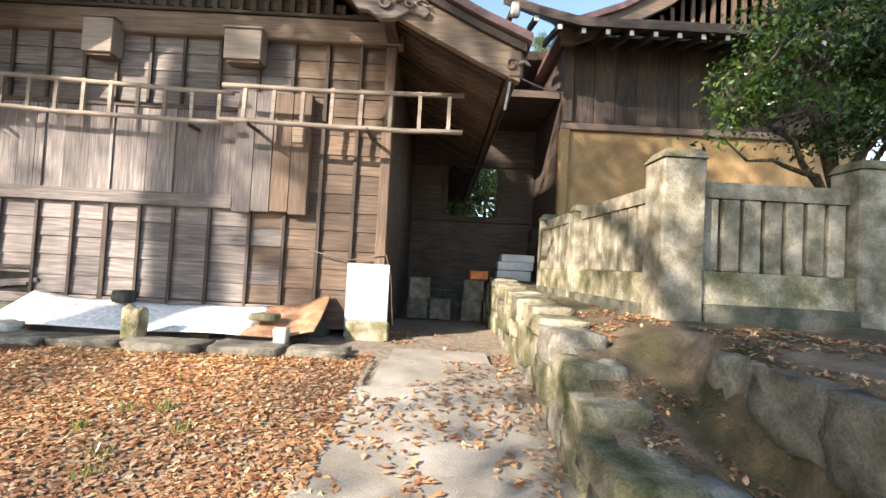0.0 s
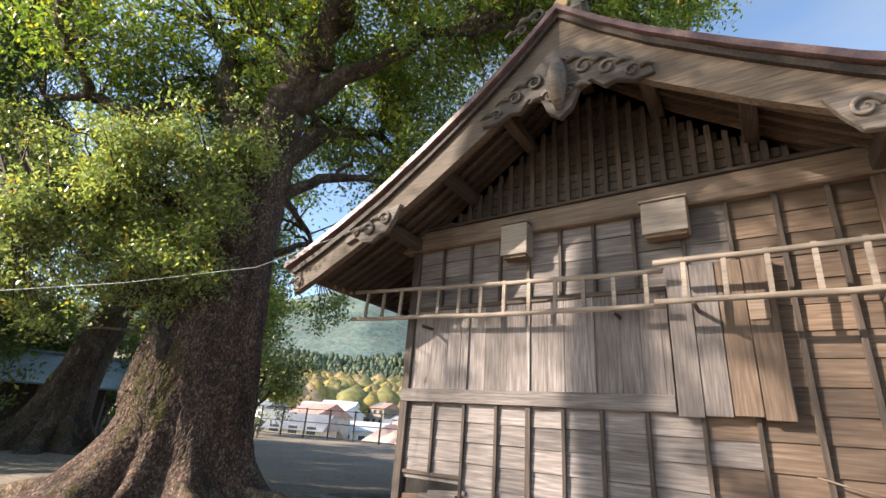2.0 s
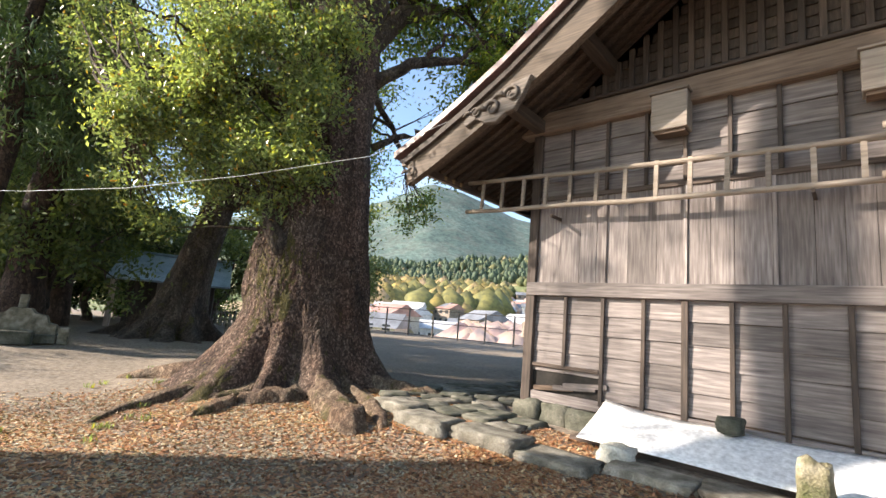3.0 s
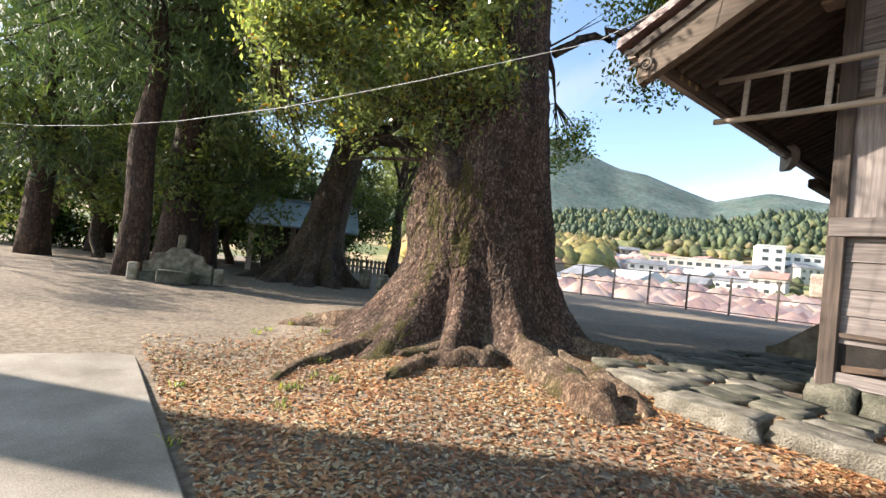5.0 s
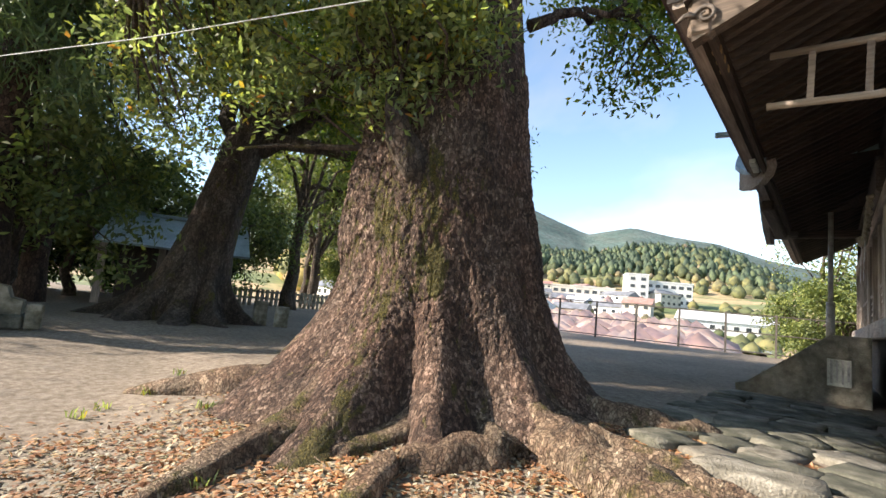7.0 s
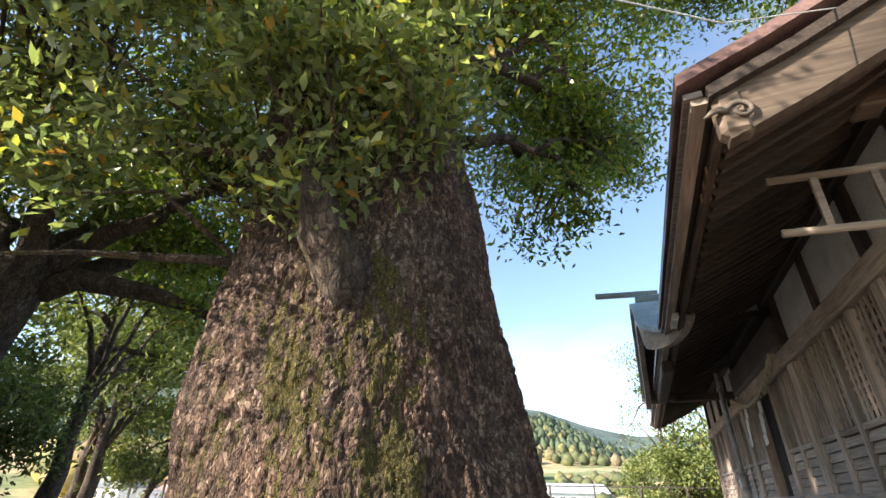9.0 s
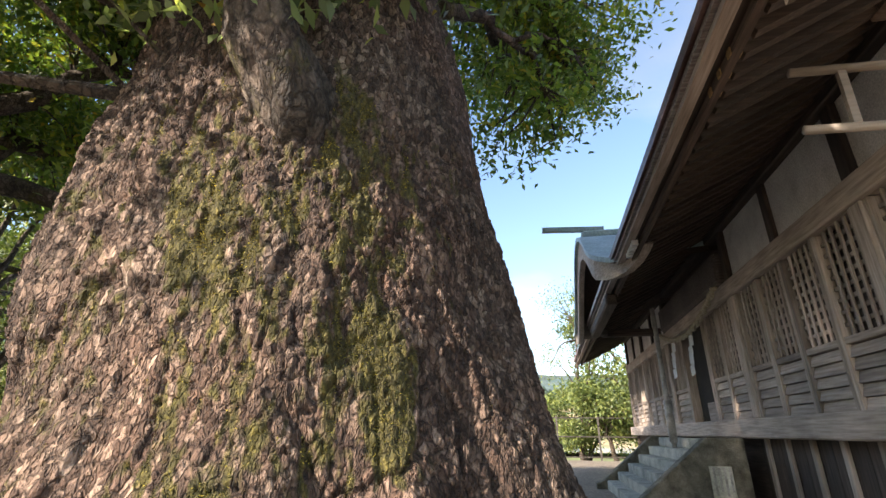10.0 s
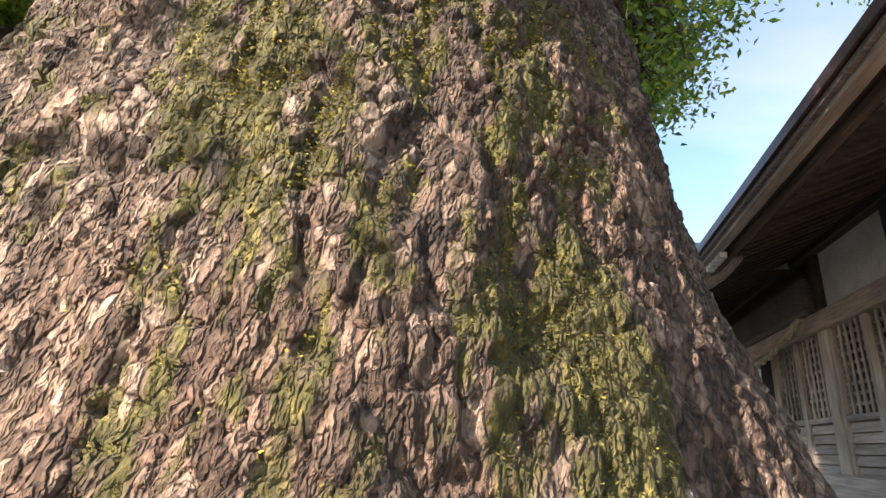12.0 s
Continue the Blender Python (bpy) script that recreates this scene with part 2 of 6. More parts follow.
    l.new(top, h.inputs[0])
    l.new(fine.outputs[0], h.inputs[2])
    bumped(n, l, p, h.outputs[0], 1.0, 0.02)
    return m


BARK = bark("camphor_bark", ((0.055, 0.036, 0.027), (0.155, 0.104, 0.079), (0.42, 0.33, 0.268)), 0.5, 38, "moss")
BARK_ROOT = bark("root_bark", ((0.16, 0.112, 0.08), (0.30, 0.225, 0.16), (0.50, 0.42, 0.31)), 0.4, 34)
BARK_LIMB = bark("limb_bark", ((0.07, 0.055, 0.045), (0.14, 0.115, 0.095), (0.22, 0.19, 0.16)), 0.35, 16)
BARK_CEDAR = bark("cedar_bark", ((0.05, 0.032, 0.025), (0.10, 0.068, 0.053), (0.17, 0.12, 0.095)), 0.1, 14)
LEAF = leafy("camphor_leaves", [(0.0, (0.075, 0.125, 0.032)), (0.5, (0.15, 0.22, 0.052)), (0.85, (0.27, 0.33, 0.078)), (0.95, (0.42, 0.40, 0.07)), (1.0, (0.42, 0.28, 0.07))], 0.3, 0.5)
LEAF_SPROUT = leafy("sprout_leaves", [(0.0, (0.085, 0.118, 0.06)), (0.4, (0.18, 0.225, 0.12)), (0.8, (0.31, 0.35, 0.19)), (0.96, (0.36, 0.36, 0.07)), (1.0, (0.38, 0.16, 0.05))], 0.28, 0.55)
LEAF_SHRUB = leafy("camellia_leaves", [(0.0, (0.02, 0.05, 0.012)), (0.6, (0.045, 0.09, 0.02)), (1.0, (0.10, 0.16, 0.04))], 0.25, 0.2)
LEAF_CEDAR = leafy("cedar_needles", [(0.0, (0.055, 0.09, 0.05)), (0.6, (0.095, 0.15, 0.07)), (1.0, (0.16, 0.22, 0.085))], 0.6, 0.2)
LEAF_FAR = leafy("far_foliage", [(0.0, (0.07, 0.105, 0.04)), (0.5, (0.135, 0.18, 0.06)), (1.0, (0.25, 0.28, 0.085))], 0.6, 0.25)
BLOSSOM = leafy("cherry_blossom", [(0.0, (0.48, 0.33, 0.36)), (1.0, (0.72, 0.58, 0.60))], 0.7, 0.3)
LITTER = leafy("fallen_leaves", [(0.0, (0.20, 0.095, 0.056)), (0.3, (0.36, 0.17, 0.098)), (0.6, (0.47, 0.265, 0.16)), (0.85, (0.50, 0.36, 0.24)), (1.0, (0.60, 0.52, 0.40))], 0.6, 0.12)

# ---- building tools ----
def part(name, bm, mat, parent=None, label="", smooth=False):
    """Links a bmesh (or a ready mesh) as one mesh object."""
    if isinstance(bm, bmesh.types.BMesh):
        me = bpy.data.meshes.new(name)
        bm.to_mesh(me)
        bm.free()
    else:
        me = bm
    if mat and not me.materials:
        me.materials.append(mat)
    if smooth:
        for f in me.polygons:
            f.use_smooth = True
    ob = new(name, me)
    ob.parent = parent
    if label:
        tagged(ob, label)
    return ob


def thing(name, label, category, group="", kind="", at=(0, 0, 0)):
    ob = new(name)
    ob.empty_display_size = 0.2
    ob.location = at
    return tagged(ob, label, category, group, kind)


def box(bm, x0, x1, y0, y1, z0, z1, bevel=0.0):
    m = Matrix.LocRotScale(((x0 + x1) / 2, (y0 + y1) / 2, (z0 + z1) / 2), None, (abs(x1 - x0), abs(y1 - y0), abs(z1 - z0)))
    r = bmesh.ops.create_cube(bm, size=1, matrix=m)
    if bevel:
        es = list({e for v in r["verts"] for e in v.link_edges})
        bmesh.ops.bevel(bm, geom=es, offset=bevel, segments=1, affect="EDGES")
    return bm


def boxed(*a, bevel=0.0):
    return box(bmesh.new(), *a, bevel=bevel)


def beam(bm, p, q, w, h, up=(0, 0, 1)):
    """A squared timber from p to q, w wide and h high."""
    p, q = Vector(p), Vector(q)
    d = (q - p).normalized()
    s = d.cross(Vector(up)).normalized()
    u = s.cross(d)
    vs = [bm.verts.new(a + s * i * w / 2 + u * j * h / 2) for a in (p, q) for i, j in ((-1, -1), (1, -1), (1, 1), (-1, 1))]
    for f in ((3, 2, 1, 0), (4, 5, 6, 7), (0, 1, 5, 4), (1, 2, 6, 5), (2, 3, 7, 6), (3, 0, 4, 7)):
        bm.faces.new([vs[i] for i in f])
    return bm


def beamed(p, q, w, h, up=(0, 0, 1)):
    return beam(bmesh.new(), p, q, w, h, up)


def tube(bm, pts, radii, sides=8, wobble=0.0, seed=0):
    """A tapered round limb along pts."""
    rings = []
    pts = [Vector(p) for p in pts]
    ref = Vector((0.3, 0.9, 0.2))
    for i, p in enumerate(pts):
        d = (pts[min(i + 1, len(pts) - 1)] - pts[max(i - 1, 0)]).normalized()
        s = d.cross(ref).normalized()
        u = s.cross(d)
        ring = []
        for k in range(sides):
            a = 2 * math.pi * k / sides
            r = radii[i]
            if wobble:
                r *= 1 + wobble * noise.noise(Vector((math.cos(a) * 1.3 + seed, math.sin(a) * 1.3, i * 0.7)))
            ring.append(bm.verts.new(p + s * math.cos(a) * r + u * math.sin(a) * r))
        rings.append(ring)
    for a, b in zip(rings, rings[1:]):
        for k in range(sides):
            bm.faces.new((a[k], a[(k + 1) % sides], b[(k + 1) % sides], b[k]))
    bm.faces.new(list(reversed(rings[0])))
    bm.faces.new(rings[-1])
    return bm


def curved(a, b, sag=0.0, steps=8, jitter=0.0, rng=None):
    """Points from a to b that bow by sag upwards, with some unrest."""
    a, b = Vector(a), Vector(b)
    out = []
    for i in range(steps + 1):
        t = i / steps
        p = a.lerp(b, t) + Vector((0, 0, sag * 4 * t * (1 - t)))
        if rng and 0 < i < steps:
            p += Vector((rng.uniform(-1, 1), rng.uniform(-1, 1), rng.uniform(-1, 1))) * jitter
        out.append(p)
    return out


def mesh_from(name, verts, quads):
    """A mesh from arrays of vertices (n, 3) and quads (m, 4)."""
    me = bpy.data.meshes.new(name)
    me.vertices.add(len(verts))
    me.vertices.foreach_set("co", np.asarray(verts, np.float32).ravel())
    me.loops.add(len(quads) * 4)
    me.loops.foreach_set("vertex_index", np.asarray(quads, np.int32).ravel())
    me.polygons.add(len(quads))
    me.polygons.foreach_set("loop_start", np.arange(len(quads), dtype=np.int32) * 4)
    me.polygons.foreach_set("loop_total", np.full(len(quads), 4, np.int32))
    me.update(calc_edges=True)
    return me


def leaf_mesh(name, centres, size, rng, droop=0.3, wide=0.42, flat=0.0):
    """Leaves, one folded quad each, at the given centres."""
    n = len(centres)
    d = rng.normal(size=(n, 3))
    d[:, 2] = d[:, 2] * (1 - flat) - droop
    d /= np.linalg.norm(d, axis=1)[:, None]
    up = rng.normal(size=(n, 3)) * (1 - flat) + np.array([0, 0, 0.8 + 3 * flat])
    s = np.cross(d, up)
    s /= np.linalg.norm(s, axis=1)[:, None] + 1e-6
    nn = np.cross(s, d)
    L = size * rng.uniform(0.65, 1.3, n)[:, None]
    c = np.asarray(centres)
    v = np.stack([c - d * L * 0.5, c + s * L * wide * 0.5 + nn * L * 0.1, c + d * L * 0.5, c - s * L * wide * 0.5 + nn * L * 0.1], 1).reshape(-1, 3)
    return mesh_from(name, v, np.arange(n * 4).reshape(-1, 4))


def ss(a, b, v):
    t = min(1.0, max(0.0, (v - a) / (b - a)))
    return t * t * (3 - 2 * t)


def ground_z(x, y):
    """Height of the ground."""
    z = 0.40 * ss(1.2, 6.2, y)
    z = max(z, 0.42 * ss(9.5, 19, -x))
    d = math.hypot(x + 10.9, y - 5.4)
    z += 0.14 * math.exp(-(d / 3.0) ** 2)
    if y > 27.5 or x < -40:
        fall = max(y - 27.5, (-40 - x) * 0.5)
        z -= 7.0 * ss(0, 22, fall)
    return z + 0.035 * noise.noise(Vector((x * 0.6, y * 0.6, 3))) + 0.012 * noise.noise(Vector((x * 2.5, y * 2.5, 1)))

# ---- ground ----
def grid_axis(lo, hi, fine_lo, fine_hi, step, grow=1.18):
    a = list(np.arange(fine_lo, fine_hi + 1e-6, step))
    s, v = step, fine_hi
    while v < hi:
        s *= grow
        v += s
        a.append(v)
    s, v = step, fine_lo
    while v > lo:
        s *= grow
        v -= s
        a.insert(0, v)
    return a


def make_ground():
    xs = grid_axis(-1600, 1200, -16, 5, 0.2)
    ys = grid_axis(-700, 1900, -2, 10, 0.2)
    v = [(x, y, ground_z(x, y)) for y in ys for x in xs]
    w = len(xs)
    q = [(j * w + i, j * w + i + 1, (j + 1) * w + i + 1, (j + 1) * w + i) for j in range(len(ys) - 1) for i in range(w - 1)]
    me = mesh_from("ground", v, q)
    m, n, l, p = material("yard_earth", 0.95)
    big = tex(n, l, 0.35, 6)
    small = tex(n, l, 14, 6)
    grit = tex(n, l, 90, 3)
    c = ramp(n, l, small.outputs[0], [(0.3, (0.14, 0.11, 0.08)), (0.5, (0.225, 0.188, 0.148)), (0.7, (0.31, 0.27, 0.225))])
    c = blend(n, l, 0.6, c, ramp(n, l, big.outputs[0], [(0.35, (0.7, 0.68, 0.62)), (0.65, (1.2, 1.15, 1.1))]), "MULTIPLY")
    c = blend(n, l, 0.5, c, ramp(n, l, grit.outputs[0], [(0.35, (0.5, 0.5, 0.5)), (0.65, (1.4, 1.4, 1.4))]), "MULTIPLY")
    co = n.new("ShaderNodeTexCoord")
    sp = n.new("ShaderNodeSeparateXYZ")
    l.new(co.outputs["Object"], sp.inputs[0])
    far = n.new("ShaderNodeMapRange")
    far.inputs[1].default_value, far.inputs[2].default_value = 29, 33
    l.new(sp.outputs[1], far.inputs[0])
    field = tex(n, l, 0.03, 4)
    grass = ramp(n, l, field.outputs[0], [(0.38, (0.08, 0.12, 0.03)), (0.5, (0.17, 0.2, 0.07)), (0.56, (0.40, 0.30, 0.16)), (0.64, (0.12, 0.16, 0.05))])
    c = blend(n, l, far.outputs[0], c, grass)
    l.new(c, p.inputs["Base Color"])
    bumped(n, l, p, small.outputs[0], 0.3, 0.02)
    tagged(part("ground", me, m, smooth=True), "pale trodden earth yard of the shrine", "ground", kind="structure")


make_ground()
# walkway of concrete beside the yard, and the paved path beside the hall
tagged(part("pavement", boxed(-11.9, -4.2, -1.4, 1.22, -0.15, 0.075, bevel=0.012), CONCRETE), "pale concrete walkway slab with worn edges", "pavement", kind="structure")

# ---- the hall: gabled timber building ----
XW, XE, YG, YB = -6.95, -0.85, 6.68, 21.5      # front wall, rear wall, gable wall, far gable
XR, ZR = -3.86, 7.42                            # ridge
SPAN = 4.72
PROFILE = [(0.0, 0.0), (0.55, -0.53), (1.1, -1.0), (2.0, -1.66), (2.8, -2.2), (3.5, -2.60), (4.15, -2.93), (4.72, -3.18)]


def roof_z(off):
    off = abs(off)
    for (a, za), (b, zb) in zip(PROFILE, PROFILE[1:]):
        if off <= b:
            return ZR + za + (zb - za) * (off - a) / (b - a)
    return ZR + PROFILE[-1][1]


def sheet_roof(y0, y1, drop0, drop1, grow=0.0):
    """Both curved slopes between two depths below the roof line, as one closed shell."""
    bm = bmesh.new()
    offs = sorted({s * o for o, _ in PROFILE for s in (1, -1)} | {s * o for o in (0.3, 1.5, 2.4, 3.15, 3.8, 4.45) for s in (1, -1)})
    rows = []
    for y in (y0, y1):
        rows.append([bm.verts.new((XR + o * (1 + grow * (3.2 if o < 0 else 1)), y, roof_z(o) - drop0)) for o in offs])
        rows.append([bm.verts.new((XR + o * (1 + grow * (3.2 if o < 0 else 1)), y, roof_z(o) - drop1)) for o in offs])
    a, b, c, d = rows
    for i in range(len(offs) - 1):
        bm.faces.new((a[i], a[i + 1], c[i + 1], c[i]))
        bm.faces.new((b[i + 1], b[i], d[i], d[i + 1]))
        bm.faces.new((a[i + 1], a[i], b[i], b[i + 1]))
        bm.faces.new((c[i], c[i + 1], d[i + 1], d[i]))
    for i in (0, len(offs) - 1):
        bm.faces.new((a[i], c[i], d[i], b[i]) if i == 0 else (c[i], a[i], b[i], d[i]))
    bmesh.ops.recalc_face_normals(bm, faces=bm.faces)
    return bm


hall = thing("shrine_hall", "old weathered timber shrine hall with a curved gable roof", "building")
roof = part("roof", sheet_roof(5.30, YB + 1.2, 0.0, 0.10, 0.012), ROOF, hall, "reddish-brown metal roof covering")
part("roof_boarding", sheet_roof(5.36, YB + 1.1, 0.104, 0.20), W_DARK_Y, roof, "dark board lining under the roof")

# bargeboards
for side in (-1, 1):
    bm = bmesh.new()
    offs = [0.0, 0.3, 0.55, 1.1, 1.5, 2.0, 2.4, 2.8, 3.15, 3.5, 3.8, 4.15, 4.45, 4.66]
    prev = None
    for o in offs:
        deep = 0.56 - 0.20 * ss(0, 4.0, o) + (0.10 if o == 0 else 0)
        x, z = XR + side * o, roof_z(o) - 0.204
        ring = [bm.verts.new((x, y, zz)) for y, zz in ((5.42, z), (5.42, z - deep), (5.54, z - deep), (5.54, z))]
        if prev:
            for k in range(4):
                bm.faces.new((prev[k], prev[(k + 1) % 4], ring[(k + 1) % 4], ring[k]))
        else:
            bm.faces.new(ring)
        prev = ring
    bm.faces.new(prev)
    bmesh.ops.recalc_face_normals(bm, faces=bm.faces)
    part("bargeboard", bm, W_BARGE, hall, "weathered brown curved bargeboard")
# walls
part("gable_wall", boxed(XW, XE, YG + 0.012, YG + 0.12, 0.5, 4.6), W_DARK_X, hall)
part("front_wall", boxed(XW + 0.13, XW + 0.25, YG + 0.13, YB, 1.3, 4.9), W_DARK_Y, hall)
part("rear_wall", boxed(XE - 0.12, XE, YG + 0.13, YB, 0.5, 4.6), W_DARK_Y, hall, "dark board rear wall")
part("far_gable_wall", boxed(XW, XE, YB + 0.003, YB + 0.12, 0.5, 6.6), W_DARK_X, hall)

# boards, battens and rails of the gable wall
brng = random.Random(11)


def clapboard(x0, x1, z0, z1, mat, lip=0.016):
    """A board whose lower edge stands proud."""
    bm = bmesh.new()
    j = brng.uniform(-0.003, 0.003)
    t0, t1 = brng.uniform(-0.006, 0.006), brng.uniform(-0.006, 0.006)
    v = [bm.verts.new(c) for c in (
        (x0, YG - lip + j, z0 + t0), (x1, YG - lip + j, z0 + t1), (x1, YG + j, z1 + t1), (x0, YG + j, z1 + t0),
        (x0, YG + 0.011, z0 + t0), (x1, YG + 0.011, z0 + t1), (x1, YG + 0.011, z1 + t1), (x0, YG + 0.011, z1 + t0))]
    for f in ((0, 1, 2, 3), (1, 0, 4, 5), (2, 1, 5, 6), (3, 2, 6, 7), (0, 3, 7, 4), (5, 4, 7, 6)):
        bm.faces.new([v[i] for i in f])
    return part("board", bm, mat, hall)


BATTENS = [-6.36, -5.83, -5.31, -4.84, -4.36, -3.88, -3.36, -2.79, -2.29, -1.80, -1.32]
stops = [XW + 0.08] + BATTENS + [XE - 0.08]
for zs, lo, hi in (((0.82, 1.08, 1.36, 1.63, 1.89, 2.14), 0, 9), ((0.50, 0.78, 1.06, 1.35, 1.62, 1.90, 2.17, 2.44, 2.72, 3.0, 3.28, 3.56, 3.83, 4.1, 4.36, 4.6), 9, 12), ((3.58, 3.84, 4.1, 4.36, 4.6), 0, 9)):
    for z0, z1 in zip(zs, zs[1:]):
        i = lo
        while i < hi:
            k = min(hi, i + brng.choice((1, 2, 2, 3)))
            if z0 < 1.07 and zs[0] == 0.82 and i == 0:
                i = 2
                continue
            clapboard(stops[i] + 0.002, stops[k] - 0.002, z0 + 0.004, z1, W_RED_X if (lo == 9 or stops[i] > -2.85 and z1 < 2.2) else W_GREY_X)
            i = k
for k, x in enumerate(BATTENS):
    mat = W_DARK_Z
    wdt = 0.05 if x not in (-4.84,) else 0.075
    if x > -1.9:
        part("batten", boxed(x - 0.028, x + 0.028, YG - 0.062, YG - 0.018, 0.5, 4.6, bevel=0.005), mat, hall)
        continue
    lo = 1.16 if x == -6.36 else 0.74
    part("batten", boxed(x - wdt / 2, x + wdt / 2, YG - 0.056, YG - 0.018, lo, 2.13, bevel=0.005), mat, hall)
    part("batten", boxed(x - 0.024, x + 0.024, YG - 0.056, YG - 0.018, 3.62, 4.6, bevel=0.005), mat, hall)
part("rail", boxed(XW - 0.03, -3.04, YG - 0.085, YG - 0.02, 2.14, 2.33, bevel=0.008), W_GREY_X, hall, "weathered grey rail across the wall")
part("rail", boxed(XW + 0.06, -3.04, YG - 0.05, YG - 0.019, 3.55, 3.615, bevel=0.005), W_DARK_X, hall)
# tall planks between the rails
x = XW + 0.1
while x < -3.06:
    w = brng.choice((0.24, 0.3, 0.36, 0.42))
    x1 = min(x + w, -3.045)
    y = YG - 0.022 + brng.uniform(-0.004, 0.004)
    part("plank", boxed(x, x1 - 0.005, y, YG + 0.011, 2.335, 3.55), W_GREY_Z, hall)
    x += w
for x in (-5.83, -4.84, -3.95):
    part("batten", boxed(x - 0.02, x + 0.02, YG - 0.045, YG - 0.027, 2.335, 3.55), W_GREY_Z, hall)
# corner posts, sill, beam
for x in (XW + 0.03, XE - 0.04):
    part("corner_post", boxed(x - 0.075, x + 0.075, YG - 0.07, YG + 0.10, 0.42, 4.62, bevel=0.012), W_DARK_Z if x < -3 else W_RED_Z, hall)
part("sill", boxed(XW - 0.06, -1.95, YG - 0.05, YG + 0.115, 0.66, 0.80, bevel=0.012), W_GREY_X, hall)
part("slot_rail", boxed(XW + 0.1, -5.86, YG - 0.05, YG + 0.01, 1.14, 1.19, bevel=0.006), W_DARK_X, hall)
# near-black sheet in place of the shade within the slot
part("slot_shade", boxed(XW + 0.1, -5.86, YG + 0.0, YG + 0.011, 0.8, 1.14), SHADE_BLACK, hall)
part("tie_beam", boxed(XW - 0.25, XE + 0.12, YG - 0.14, YG + 0.1, 4.60, 4.93, bevel=0.02), W_BEAM_X, hall, "pale brown tie beam above the gable wall")
# gable triangle: dark boards and upright slats
bm = bmesh.new()
tri = [bm.verts.new(c) for c in ((XW + 0.4, YG + 0.02, 4.9), (XE - 0.4, YG + 0.02, 4.9), (XR + 0.6, YG + 0.02, 6.7), (XR, YG + 0.02, 7.18), (XR - 0.6, YG + 0.02, 6.7))]
bm.faces.new(tri)
bmesh.ops.solidify(bm, geom=bm.faces[:], thickness=-0.06)
part("gable_boarding", bm, W_DARK_Z, hall)
def gable_top(x):
    return roof_z(x - XR) - 0.42


for k in range(13):
    z0 = 4.936 + 0.136 * k
    reach = max([o for o in np.arange(0.1, 3.0, 0.05) if roof_z(o) - 0.42 > z0 + 0.13] or [0])
    if reach > 0.3:
        bm = bmesh.new()
        vs = [bm.verts.new(c) for c in ((XR - reach, YG - 0.028, z0), (XR + reach, YG - 0.028, z0), (XR + reach, YG - 0.006, z0 + 0.134), (XR - reach, YG - 0.006, z0 + 0.134), (XR - reach, YG + 0.016, z0), (XR + reach, YG + 0.016, z0), (XR + reach, YG + 0.016, z0 + 0.134), (XR - reach, YG + 0.016, z0 + 0.134))]
        for f in ((0, 1, 2, 3), (1, 0, 4, 5), (2, 1, 5, 6), (3, 2, 6, 7), (0, 3, 7, 4), (5, 4, 7, 6)):
            bm.faces.new([vs[i] for i in f])
        part("gable_board", bm, W_SLAT, hall)
x = XW + 0.50
while x < XE - 0.5:
    zt = min(6.75, gable_top(x))
    if zt > 5.0:
        part("slat", boxed(x - 0.036, x + 0.036, YG - 0.075, YG - 0.03, 4.99, zt, bevel=0.006), W_SLAT, hall)
    x += 0.186
part("moulding", boxed(XW + 0.2, XE - 0.2, YG - 0.17, YG - 0.03, 4.934, 4.985, bevel=0.008), W_DARK_X, hall, "dark moulding on the tie beam")
# purlins out to the bargeboards
for o in (-3.0, -1.95, -0.95, 0.95, 1.95, 3.0):
    z = roof_z(o) - 0.36
    part("purlin", boxed(XR + o - 0.085, XR + o + 0.085, 5.56, YG + 0.02, z - 0.13, z + 0.06, bevel=0.012), W_DARK_Y, hall)
part("ridge_purlin", boxed(XR - 0.09, XR + 0.09, 5.56, YG + 0.02, ZR - 0.55, ZR - 0.32), W_DARK_Y, hall)
# rafters under both slopes, shared meshes
for side in (-1, 1):
    bm = bmesh.new()
    for a, b in ((0.2, 1.2), (1.2, 2.4), (2.4, 3.5), (3.5, 4.55)):
        beam(bm, (XR + side * a, 0, roof_z(a) - 0.245), (XR + side * b, 0, roof_z(b) - 0.245), 0.075, 0.08)
    me = bpy.data.meshes.new("rafter")
    bm.to_mesh(me)
    bm.free()
    me.materials.append(W_DARK_X if side < 0 else W_RED_X)
    y = 5.68
    while y < YB + 1.0:
        ob = new("rafter", me)
        ob.parent, ob.location = hall, (0, y, 0)
        y += 0.205 if y < 12 else 0.41
# layered edge of the front eave
part("eave_layer", boxed(XR - 4.86, XR - 4.74, 5.40, YB + 1.1, roof_z(4.7) - 0.155, roof_z(4.7) - 0.104), W_GREY_X, roof, "grey layered eave edge")
part("eave_layer", boxed(XR - 4.82, XR - 4.72, 5.42, YB + 1.1, roof_z(4.7) - 0.21, roof_z(4.7) - 0.157), W_FRONT_Y, roof)
# fascia at the eaves
for side in (-1, 1):
    part("eave_board", boxed(XR + side * 4.62 - 0.03, XR + side * 4.62 + 0.03, 5.56, YB + 1.1, roof_z(4.6) - 0.30, roof_z(4.6) - 0.21), W_RED_X if side > 0 else W_DARK_Y, hall)


